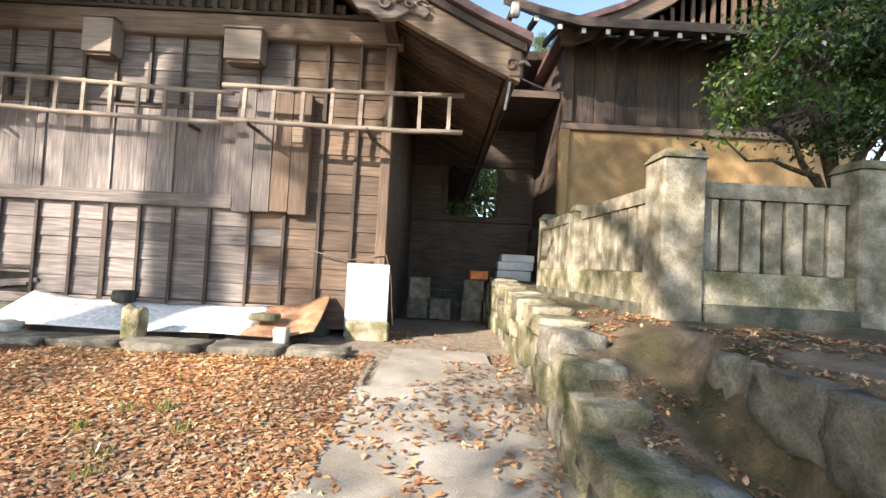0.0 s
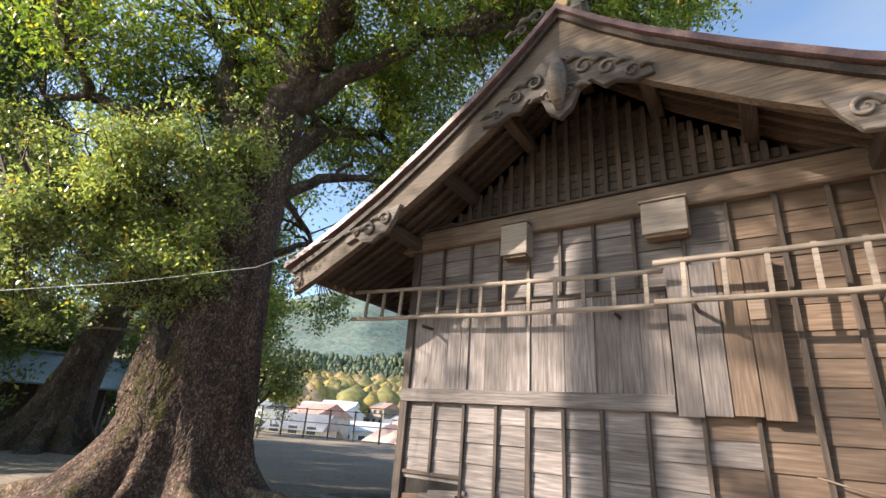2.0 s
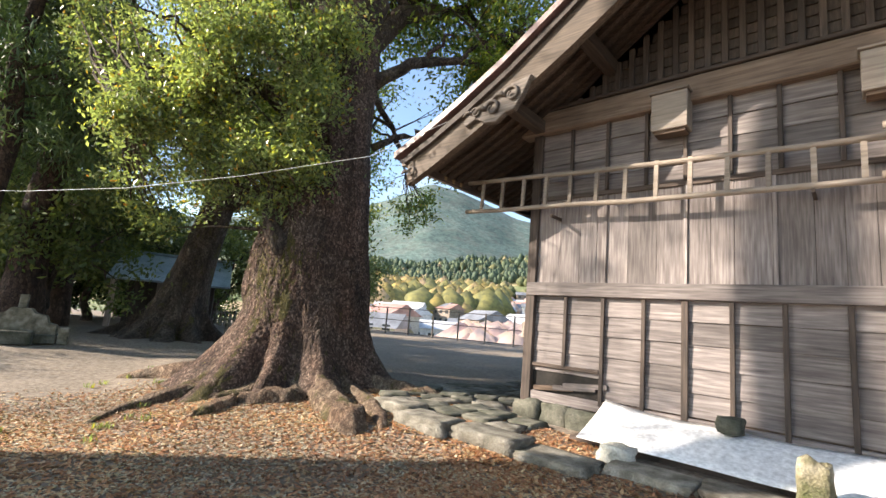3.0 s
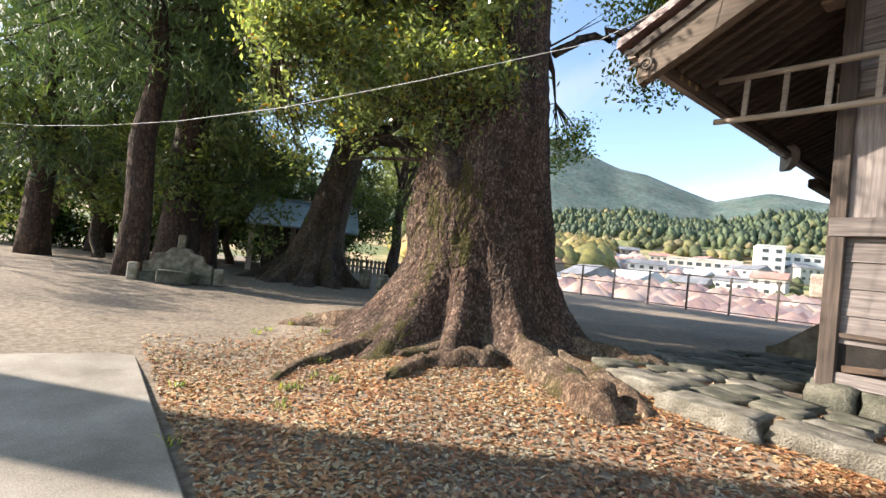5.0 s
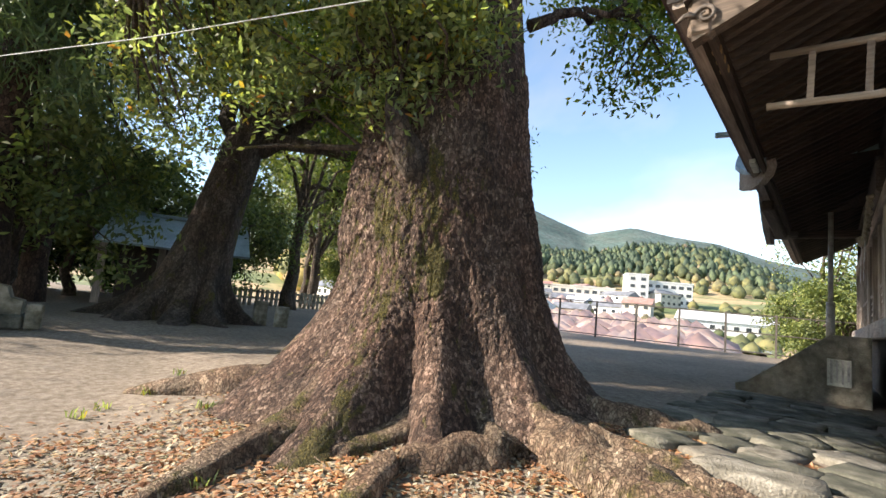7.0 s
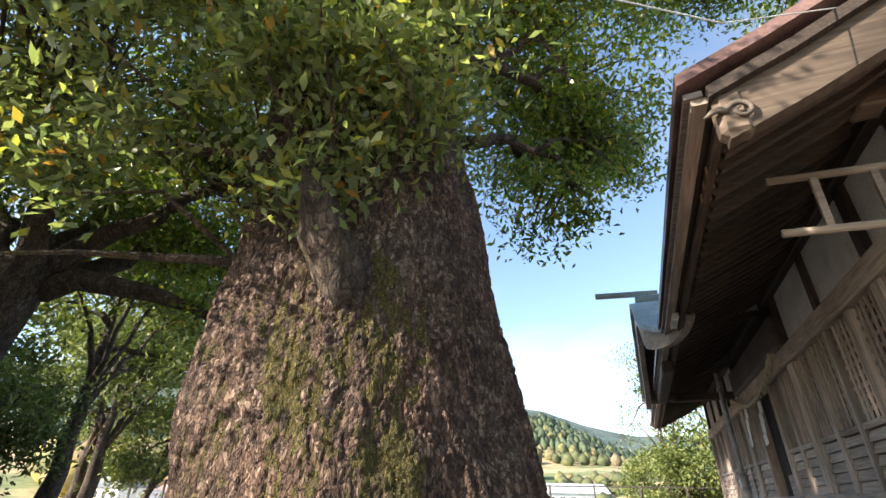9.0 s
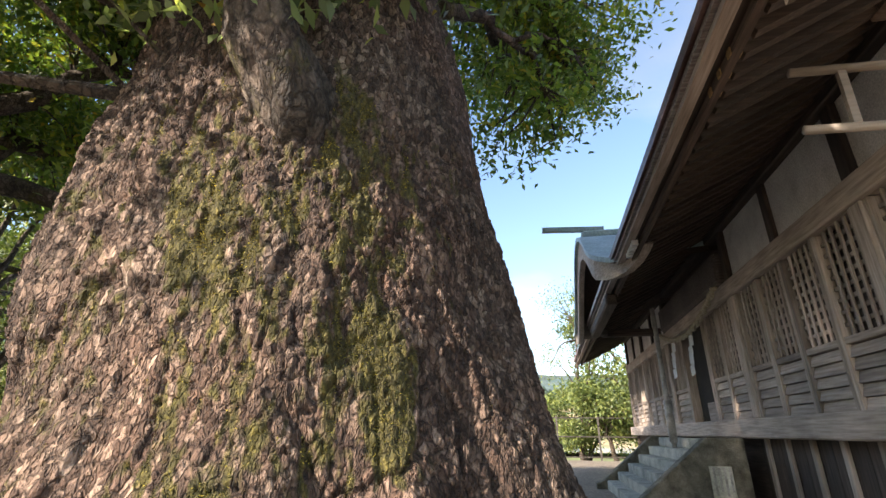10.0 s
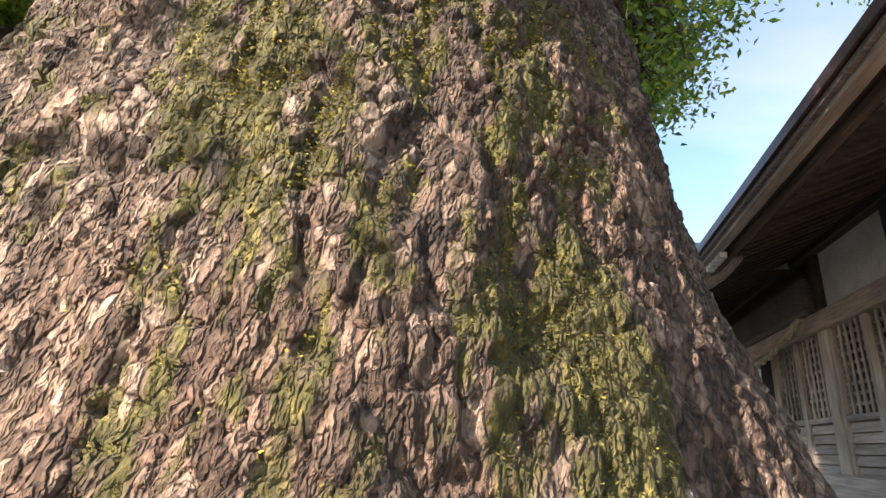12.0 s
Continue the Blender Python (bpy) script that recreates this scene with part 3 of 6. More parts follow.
def scroll(cx, cz, y, pts, thick, label, mirror=1):
    """A carved pendant: an outline swept to a slab, with raised swirls."""
    bm = bmesh.new()
    vs = [bm.verts.new((cx + mirror * px, y, cz + pz)) for px, pz in pts]
    f = bm.faces.new(vs if mirror > 0 else vs[::-1])
    r = bmesh.ops.extrude_face_region(bm, geom=[f])
    for v in r["geom"]:
        if isinstance(v, bmesh.types.BMVert):
            v.co.y += thick
    bmesh.ops.recalc_face_normals(bm, faces=bm.faces)
    bmesh.ops.bevel(bm, geom=[e for e in bm.edges], offset=0.012, segments=1, affect="EDGES")
    return part("carving", bm, W_CARVE, hall, label)


def swirl(parent, cx, cz, y, r, turns=1.25, way=1):
    """A raised curl that thins towards its eye, with a leaf lobe beside it."""
    pts, radii = [], []
    for i in range(22):
        f = i / 21
        a = f * turns * 2 * math.pi
        rr = r * (1 - 0.82 * f)
        pts.append((cx + way * rr * math.cos(a), y - 0.03 * f, cz + rr * math.sin(a)))
        radii.append(r * (0.24 - 0.14 * f))
    part("swirl", tube(bmesh.new(), pts, radii, 6), W_CARVE, parent, smooth=True)
    tail = [(cx + way * r * x, y - 0.012, cz + r * z) for x, z in ((0.9, 0.1), (1.35, 0.42), (1.8, 0.35), (2.2, 0.0), (2.5, -0.1))]
    part("leaf_lobe", tube(bmesh.new(), tail, [r * 0.22, r * 0.3, r * 0.26, r * 0.18, r * 0.05], 6), W_CARVE, parent, smooth=True)


geg = scroll(XR, ZR - 1.2, 5.36, [(-0.16, 0.42), (0.16, 0.42), (0.34, 0.22), (0.62, 0.10), (0.86, -0.18), (1.10, -0.28), (1.14, -0.44), (0.92, -0.46), (0.70, -0.36), (0.56, -0.40), (0.42, -0.24), (0.26, -0.30), (0.16, -0.55), (0.0, -0.68), (-0.16, -0.55), (-0.26, -0.30), (-0.42, -0.24), (-0.56, -0.40), (-0.70, -0.36), (-0.92, -0.46), (-1.14, -0.44), (-1.10, -0.28), (-0.86, -0.18), (-0.62, 0.10), (-0.34, 0.22)], 0.10, "grey carved gable pendant with cloud scrolls")
for px, pz, r in ((0.0, 0.12, 0.15), (0.34, -0.02, 0.14), (0.62, -0.16, 0.12), (0.9, -0.33, 0.10), (0.12, -0.32, 0.12)):
    swirl(geg, XR + px, ZR - 1.2 + pz, 5.355, r)
    if px:
        swirl(geg, XR - px, ZR - 1.2 + pz, 5.355, r, way=-1)
part("leaf_boss", tube(bmesh.new(), [(XR, 5.38, ZR - 1.75), (XR, 5.28, ZR - 1.5), (XR, 5.27, ZR - 1.25), (XR, 5.36, ZR - 1.0)], [0.05, 0.13, 0.14, 0.06], 8), W_CARVE, geg, smooth=True)
for s in (-1, 1):
    c = scroll(XR + s * 3.05, 4.62, 5.36, [(-0.58, 0.26), (-0.3, 0.22), (0.0, 0.10), (0.3, 0.02), (0.52, -0.16), (0.46, -0.24), (0.28, -0.16), (0.12, -0.26), (-0.06, -0.28), (-0.2, -0.18), (-0.34, -0.16), (-0.46, 0.02)], 0.09, "grey carved corner pendant with scrolls", s)
    for px, pz, r in ((-0.3, 0.05, 0.13), (0.0, -0.08, 0.13), (0.28, -0.08, 0.09)):
        swirl(c, XR + s * (3.05 + px), 4.62 + pz, 5.355, r, way=s)
    e = part("barge_tip", boxed(XR + s * 4.50, XR + s * 4.70, 5.40, 5.56, roof_z(4.6) - 0.56, roof_z(4.6) - 0.19, bevel=0.04), W_BARGE, hall)
    swirl(e, XR + s * 4.56, roof_z(4.6) - 0.40, 5.40, 0.09, way=s)
# ridge ornament
orn = part("ridge_end", boxed(XR - 0.34, XR + 0.34, 5.5, 5.8, ZR - 0.04, ZR + 0.2, bevel=0.05), STONE_DARK, hall, "dark scrolled ridge-end tile with a gilt disc")
for s in (-1, 1):
    swirl(orn, XR + s * 0.36, ZR + 0.12, 5.52, 0.14, way=s)
    swirl(orn, XR + s * 0.62, ZR - 0.02, 5.52, 0.11, way=s)
bm = bmesh.new()
bmesh.ops.create_cone(bm, cap_ends=True, segments=20, radius1=0.11, radius2=0.11, depth=0.05, matrix=pose(XR, 5.49, ZR + 0.13, 90))
part("disc", bm, GOLD, orn, "gilt disc")
part("ridge", boxed(XR - 0.2, XR + 0.2, 5.8, YB + 1.0, ZR - 0.06, ZR + 0.22, bevel=0.03), ROOF, roof)
# the shutter case with four tall planks
case = part("shutter_case", boxed(-3.02, -1.96, YG - 0.10, YG - 0.02, 2.13, 3.80), W_RED_Z, hall, "proud shutter case of tall brown planks")
for k in range(4):
    x = -3.02 + 0.265 * k
    part("plank", boxed(x + 0.003, x + 0.258, YG - 0.128 - 0.004 * (k % 2), YG - 0.102, 2.10 + 0.015 * (k % 3), 3.82, bevel=0.004), W_RED_Z if k > 1 else W_GREY_Z, case)
part("patch_board", boxed(-2.22, -2.03, YG - 0.15, YG - 0.134, 3.12, 3.40, bevel=0.004), W_BEAM_X, case, "pale new patch of wood")


def nest_box(x0, x1, z0, z1):
    b = thing("wall_box", "plain pale wooden box hung under the tie beam", "box", "boxes on the gable wall")
    part("body", boxed(x0, x1, 6.38, YG - 0.06, z0, z1, bevel=0.008), W_BOX, b)
    part("lid", boxed(x0 - 0.02, x1 + 0.02, 6.35, YG - 0.06, z1 + 0.003, z1 + 0.03, bevel=0.006), W_BOX, b)
    part("base", boxed(x0 + 0.03, x1 - 0.03, 6.42, YG - 0.08, z0 - 0.04, z0 - 0.003), W_RED_X, b)


nest_box(-5.18, -4.76, 4.22, 4.70)
nest_box(-3.20, -2.68, 4.22, 4.64)


def ladder(p0, p1, h0, h1, rungs, label):
    """A ladder hung flat on the wall: two poles and upright rungs."""
    ob = thing("ladder", label, "ladder", "ladders on the gable wall")
    p0, p1 = Vector(p0), Vector(p1)
    up0, up1 = p0 + Vector((0.02, 0, h0)), p1 + Vector((0.0, 0, h1))
    for a, b in ((p0, p1), (up0, up1)):
        pts = curved(a, b, -0.02, 8, 0.008, brng)
        pts[0] = a - (b - a).normalized() * 0.12
        part("pole", tube(bmesh.new(), pts, [0.034] * 9, 8, 0.1), W_LADDER, ob, smooth=True)
    for k in range(rungs):
        t = (k + 0.5) / rungs
        a, b = p0.lerp(p1, t), up0.lerp(up1, t)
        part("rung", beamed(a - Vector((0, 0, 0.02)), b + Vector((0, 0, 0.02)), 0.05, 0.035, (0, 1, 0)), W_LADDER, ob)
    return ob


ladder((-7.98, 6.42, 3.46), (-3.02, 6.40, 3.31), 0.48, 0.42, 13, "long grey wooden ladder hung flat on the wall")
ladder((-2.98, 6.20, 3.30), (0.18, 6.17, 3.28), 0.47, 0.50, 8, "shorter pale wooden ladder hung flat on the wall")
for x in (-6.5, -3.6, -2.7, -1.1):
    hook = tagged(part("ladder_hook", beamed((x, 6.12 if x > -3 else 6.34, 3.25), (x, YG - 0.02, 3.25), 0.03, 0.04), W_DARK_Y), "small dark wooden peg that carries a ladder", "peg", "ladder pegs")
# galvanised sheet at the corner, cable down the post
sh = tagged(part("corner_sheet", boxed(-1.34, -0.74, YG - 0.085, YG - 0.072, 0.42, 1.46), TIN), "bluish galvanised sheet nailed over the wall corner", "metal sheet")
tagged(part("corner_block", boxed(-1.30, -0.70, YG - 0.20, YG - 0.09, 0.30, 0.66, bevel=0.02), STONE_MOSS), "low mossy concrete block under the corner post", "block")
pts = [(-1.9, YG - 0.08, 1.62), (-1.6, YG - 0.09, 1.54), (-1.3, YG - 0.09, 1.5), (-1.0, YG - 0.09, 1.56), (-0.8, YG - 0.09, 1.60), (-0.72, YG - 0.06, 1.3), (-0.66, YG - 0.02, 0.6)]
tagged(part("cable", tube(bmesh.new(), pts, [0.009] * 7, 5), W_BEAM_X, smooth=True), "thin pale cable hanging across the boards", "cable")

# front of the hall: sill, lattices, louvred boards, plaster band
part("front_sill", boxed(XW - 0.20, XW + 0.12, YG + 0.105, YB, 1.50, 1.76, bevel=0.02), W_FRONT_Y, hall, "thick grey sill beam along the front")
part("front_beam", boxed(XW - 0.10, XW + 0.12, YG + 0.105, YB, 3.55, 3.80, bevel=0.015), W_FRONT_Y, hall, "grey beam above the lattices")
part("wall_plate", boxed(XW - 0.10, XW + 0.12, YG + 0.105, YB, 4.62, 4.80, bevel=0.015), W_DARK_Y, hall)
POSTS = [7.9, 11.14, 15.5, 18.6, 21.38]
for y in POSTS:
    part("front_post", boxed(XW - 0.085, XW + 0.105, y - 0.1, y + 0.1, 1.765, 3.545, bevel=0.02), W_FRONT_Z, hall)
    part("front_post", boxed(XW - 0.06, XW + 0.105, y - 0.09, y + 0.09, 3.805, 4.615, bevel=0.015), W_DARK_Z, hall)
frng = random.Random(4)
# plaster panels with dark struts
edges = [YG + 0.12] + POSTS
for a, b in zip(edges, edges[1:]):
    if a == 11.14:
        continue
    n = 2 if b - a > 2 else 1
    for k in range(n):
        y0, y1 = a + (b - a) * k / n + 0.10, a + (b - a) * (k + 1) / n - 0.06
        part("plaster_panel", boxed(XW + 0.01, XW + 0.10, y0, y1, 3.805, 4.615), PLASTER, hall, "off-white plaster panel")
        if k:
            part("strut", boxed(XW - 0.04, XW + 0.10, y0 - 0.15, y0 - 0.01, 3.805, 4.615), W_DARK_Z, hall)
# lattice panels above louvred panels
def lattice_panel(y0, y1, split=2.42, top=3.545):
    h = part("panel_frame", boxed(XW - 0.05, XW + 0.10, y0, y0 + 0.06, 1.765, top, bevel=0.006), W_FRONT_Z, hall)
    part("panel_frame", boxed(XW - 0.05, XW + 0.10, y1 - 0.06, y1, 1.765, top, bevel=0.006), W_FRONT_Z, hall)
    part("panel_rail", boxed(XW - 0.045, XW + 0.09, y0 + 0.062, y1 - 0.062, split - 0.035, split + 0.035, bevel=0.006), W_FRONT_Y, hall)
    bm = bmesh.new()
    ny = max(3, round((y1 - y0 - 0.12) / 0.122))
    nz = round((top - split) / 0.122)
    for k in range(1, ny):
        y = y0 + 0.06 + (y1 - y0 - 0.12) * k / ny
        box(bm, XW - 0.02, XW + 0.0, y - 0.019, y + 0.019, split + 0.036, top)
    for k in range(1, nz):
        z = split + 0.035 + (top - split - 0.035) * k / nz
        box(bm, XW + 0.0005, XW + 0.022, y0 + 0.062, y1 - 0.062, z - 0.019, z + 0.019)
    part("lattice", bm, W_FRONT_Z, hall, "square wooden lattice")
    nb = 5
    for k in range(nb):
        z0 = 1.77 + (split - 0.04 - 1.77) * k / nb
        z1 = 1.77 + (split - 0.04 - 1.77) * (k + 1) / nb
        bm = bmesh.new()
        t = frng.uniform(-0.004, 0.004)
        v = [bm.verts.new(c) for c in ((XW - 0.035 + t, y0 + 0.062, z0), (XW - 0.035 + t, y1 - 0.062, z0), (XW + 0.0, y1 - 0.062, z1 - 0.008), (XW + 0.0, y0 + 0.062, z1 - 0.008), (XW + 0.06, y0 + 0.062, z0), (XW + 0.06, y1 - 0.062, z0), (XW + 0.06, y1 - 0.062, z1 - 0.008), (XW + 0.06, y0 + 0.062, z1 - 0.008))]
        for f in ((3, 2, 1, 0), (0, 1, 5, 4), (1, 2, 6, 5), (2, 3, 7, 6), (3, 0, 4, 7), (4, 5, 6, 7)):
            bm.faces.new([v[i] for i in f])
        part("louvre_board", bm, W_FRONT_Y, hall)


for a, b, n in ((YG + 0.12, 7.8, 1), (8.0, 11.04, 4), (11.24, 12.72, 2), (14.32, 15.4, 1), (15.6, 18.5, 4), (18.7, 21.28, 3)):
    for k in range(n):
        lattice_panel(a + (b - a) * k / n + 0.002, a + (b - a) * (k + 1) / n - 0.002)
# doorway jambs, near-black sheet painted as the dark inside, half-height inner board
for y in (12.78, 14.26):
    part("door_jamb", boxed(XW - 0.06, XW + 0.12, y - 0.05, y + 0.05, 1.765, 3.545, bevel=0.01), W_FRONT_Z, hall)
part("door_shade", boxed(XW + 0.105, XW + 0.125, 12.84, 14.2, 1.765, 3.545), SHADE_BLACK, hall, "near-black sheet painted as the dark of the open doorway")
part("threshold_board", boxed(XW + 0.02, XW + 0.08, 12.84, 13.5, 1.765, 2.1), W_FRONT_Y, hall)
# carved beam over the doorway
part("carved_beam", boxed(XW - 0.16, XW + 0.1, 11.26, 15.38, 3.805, 4.35, bevel=0.05), W_CARVE, hall, "grey carved beam over the doorway")
# boards below the sill, on stones
y = YG + 0.12
while y < 11.3:
    part("skirt_board", boxed(XW + 0.02, XW + 0.06, y, y + 0.30, 0.62, 1.495), W_DARK_Z, hall)
    if round((y - YG) / 0.31) % 2 == 0:
        part("skirt_batten", boxed(XW - 0.03, XW + 0.018, y - 0.03, y + 0.05, 0.62, 1.495, bevel=0.006), W_FRONT_Z, hall)
    y += 0.31
part("skirt_wall", boxed(XW + 0.07, XW + 0.12, YG + 0.12, YB, 0.3, 1.495), W_DARK_Y, hall)

# porch with its own curved gable
porch = part("porch_roof", boxed(-8.60, -8.5, 13.9, 14.0, 5.4, 5.5), ROOF_BLUE, hall, "bluish metal roof of the entrance porch")
PORCH_Y, PORCH_HALF = 13.5, 3.6


def porch_z(d):
    d = abs(d)
    return 4.10 + 0.08 * ss(2.6, 3.6, d) + 1.45 * (0.5 + 0.5 * math.cos(min(1.0, d / 3.1) * math.pi)) ** 0.85


def porch_sheet(x0, x1, drop0, drop1, back=True):
    """A curved sheet whose ends draw back to the hall's eave."""
    bm = bmesh.new()
    ds = [PORCH_HALF * (k / 15 - 1) for k in range(31)]

    def front(x, d):
        return x + 0.56 * ss(-2.0, -3.4, d)

    def rear(d):
        return -8.42 + 2.2 * ss(4.35, 4.95, porch_z(d)) if back else front(x1, d)

    def drop(dr, d):
        low = 0.08 if d < 0 else 0.5
        return dr if dr < 0.11 else 0.11 + (dr - 0.11) * (low + (1 - low) * ss(3.5, 2.0, abs(d)))

    rows = [[bm.verts.new((front(x0, d) if k == 0 else rear(d), PORCH_Y + d, porch_z(d) - drop(dr, d))) for d in ds] for k in (0, 1) for dr in (drop0, drop1)]
    a, b, c, d = rows
    for i in range(30):
        for p, q in ((a, c), (b, d), (a, b), (c, d)):
            bm.faces.new((p[i], p[i + 1], q[i + 1], q[i]))
    for i in (0, 30):
        bm.faces.new((a[i], c[i], d[i], b[i]))
    bmesh.ops.recalc_face_normals(bm, faces=bm.faces)
    return bm


porch.data = part("sheet", porch_sheet(-9.05, -6.2, 0.0, 0.09), ROOF_BLUE).data
bpy.data.objects.remove(bpy.data.objects["sheet"])
part("porch_barge", porch_sheet(-8.98, -8.86, 0.094, 0.50, False), W_FRONT_Y, porch, "weathered curved bargeboard")
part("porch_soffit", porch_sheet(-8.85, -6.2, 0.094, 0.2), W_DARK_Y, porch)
part("porch_ridge", boxed(-8.9, -5.6, 13.33, 13.67, 5.52, 5.78, bevel=0.04), ROOF_BLUE, porch)
part("ridge_pole", beamed((-9.75, 13.5, 5.92), (-8.4, 13.5, 5.84), 0.12, 0.10), ROOF_BLUE, porch, "ridge end that juts out")
part("porch_beam", boxed(-8.72, -8.5, 12.2, 15.5, 3.78, 3.98, bevel=0.03), W_DARK_Y, porch)
for y in (15.85,):
    part("porch_tie", boxed(-8.3, -7.0, y - 0.07, y + 0.07, 3.84, 4.02, bevel=0.02), W_DARK_X, porch)
    part("tie_end", tube(bmesh.new(), [(-8.28, y, 3.92), (-8.40, y, 3.94), (-8.5, y, 3.94)], [0.10, 0.10, 0.05], 10), W_CARVE, porch, smooth=True)
for k in range(5):
    part("rafter_end", boxed(-8.62, -8.54, 9.7 + 0.12 * k, 9.77 + 0.12 * k, 3.97, 4.04), WHITE, hall, "white-painted rafter end")
for k in range(3):
    part("rafter_end", boxed(-8.52, -8.44, 6.20 + 0.205 * k, 6.26 + 0.205 * k, 4.0, 4.06), GOLD, hall, "yellowed rafter end")
pipe = thing("porch_pole", "thin grey metal pole under the porch roof", "pole")
part("shaft", tube(bmesh.new(), [(-7.66, 13.4, 0.5), (-7.66, 13.42, 2.4), (-7.66, 13.44, 3.95)], [0.045] * 3, 10), METAL, pipe, smooth=True)
part("sleeve", tube(bmesh.new(), [(-7.66, 13.4, 1.4), (-7.66, 13.4, 2.15)], [0.075] * 2, 10), METAL, pipe, smooth=True)

# stone steps with sloping cheeks
steps = thing("stone_steps", "grey stone entrance steps with sloping side slabs", "steps")
for k in range(6):
    x0 = -8.72 + 0.24 * k
    part("step", boxed(x0, -7.17, 11.66 - 0.0, 15.4, 0.3 if k == 0 else 0.405 + 0.18 * k, 0.40 + 0.18 * (k + 1), bevel=0.012), STONE_PALE, steps)
for y0, y1 in ((11.40, 11.655), (15.405, 15.66)):
    bm = bmesh.new()
    prof = [(-8.95, 0.25), (-8.95, 0.52), (-8.80, 0.56), (-7.66, 1.50), (-7.16, 1.50), (-7.16, 0.25)]
    a = [bm.verts.new((x, y0, z)) for x, z in prof]
    b = [bm.verts.new((x, y1, z)) for x, z in prof]
    bm.faces.new(a)
    bm.faces.new(b[::-1])
    for i in range(6):
        bm.faces.new((a[i], b[i], b[(i + 1) % 6], a[(i + 1) % 6]))
    bmesh.ops.recalc_face_normals(bm, faces=bm.faces)
    bmesh.ops.bevel(bm, geom=bm.edges[:], offset=0.012, segments=1, affect="EDGES")
    part("cheek", bm, STONE_KERB, steps, "mossy grey sloping side slab")
notice = thing("notice_board", "small pale stone plate with carved writing on the steps", "notice")
part("plate", boxed(-7.70, -7.40, 11.37, 11.395, 0.70, 1.12, bevel=0.004), STONE_PALE, notice)
for k in range(4):
    part("line", boxed(-7.66 + 0.07 * k, -7.63 + 0.07 * k, 11.364, 11.369, 0.74 + 0.05 * (k % 2), 1.1), METAL, notice)

# straw rope with paper streamers
rope = thing("straw_rope", "twisted straw rope hung across the doorway", "rope")
def rope_at(t):
    return Vector((XW - 0.22, 11.3 + 4.0 * t, 3.74 - 0.40 * (1 - (2 * t - 1) ** 2)))


for ph in (0, math.pi):
    pts = []
    for i in range(61):
        c, a = rope_at(i / 60), i * 0.85 + ph
        pts.append(c + Vector((math.cos(a) * 0.025, 0, math.sin(a) * 0.025)))
    part("strand", tube(bmesh.new(), pts, [0.034] * 61, 6), ROPE, rope, smooth=True)
for t in (0.42, 0.74):
    c = rope_at(t)
    s = thing("paper_streamer", "zigzag white paper streamer hung on the rope", "streamer", "streamers on the rope")
    for k in range(4):
        off = 0.12 * (k % 2) - 0.06 + 0.05 * k
        bm = boxed(c.x - 0.006 - 0.004 * k, c.x - 0.004 - 0.004 * k, c.y - 0.13 + off, c.y + 0.13 + off, c.z - 0.07 - 0.17 * (k + 1), c.z - 0.05 - 0.17 * k)
        bmesh.ops.rotate(bm, verts=bm.verts, cent=c, matrix=Matrix.Rotation(0.12 * (-1) ** k, 3, "X"))
        part("fold", bm, PAPER, s)

# ---- the great camphor tree ----
TREE_R = [(-0.3, 2.7), (0.08, 2.1), (0.32, 1.76), (0.67, 1.45), (1.03, 1.23), (1.34, 1.10), (1.6, 1.045), (2.1, 1.04), (2.6, 1.02), (3.1, 1.0), (3.6, 0.99), (5.0, 0.93), (7.0, 0.95), (8.2, 0.9)]


def tree_axis(z):
    return Vector((-10.94 - 0.157 * (z - 1), 5.46 + 0.10 * (z - 1), z))


def tree_radius(z):
    for (a, ra), (b, rb) in zip(TREE_R, TREE_R[1:]):
        if z <= b:
            return ra + (rb - ra) * (z - a) / (b - a)
    return TREE_R[-1][1]


# flutes of the flaring foot: bearing, swell, width
RIBS = [(-2.15, 0.14, 0.30), (-1.36, 0.13, 0.15), (-1.07, -0.24, 0.12), (-0.86, 0.07, 0.09), (-0.62, -0.10, 0.10), (-0.34, 0.19, 0.15), (0.0, -0.10, 0.16), (0.55, 0.13, 0.25), (1.7, 0.18, 0.26), (2.6, 0.2, 0.26)]


def turn_from(a, c):
    return (a - c + math.pi) % (2 * math.pi) - math.pi


def trunk_point(z, a):
    r = tree_radius(z)
    low = ss(1.75, 0.35, z)
    r *= 1 + low * sum(w * math.exp(-(turn_from(a, c) / wd) ** 2) for c, w, wd in RIBS)
    r += 0.07 * math.exp(-(turn_from(a, 0.6) / 0.5) ** 2) * ss(0.9, 1.3, z) * ss(3.0, 1.9, z)
    r += 0.10 * math.exp(-(turn_from(a, -0.34) / 0.28) ** 2) * ss(1.0, 1.4, z) * ss(2.1, 1.5, z)
    r += 0.09 * math.exp(-(turn_from(a, -2.08) / 0.2) ** 2) * ss(1.6, 2.0, z) * ss(3.3, 2.6, z)
    p = tree_axis(z)
    v = Vector((math.cos(a) * 1.7, math.sin(a) * 1.7, z * 0.45))
    r += 0.06 * noise.noise(v) + 0.035 * noise.noise(v * 2.7) + 0.018 * noise.noise(v * 6.0)
    return p + Vector((math.cos(a) * r, math.sin(a) * r, 0))


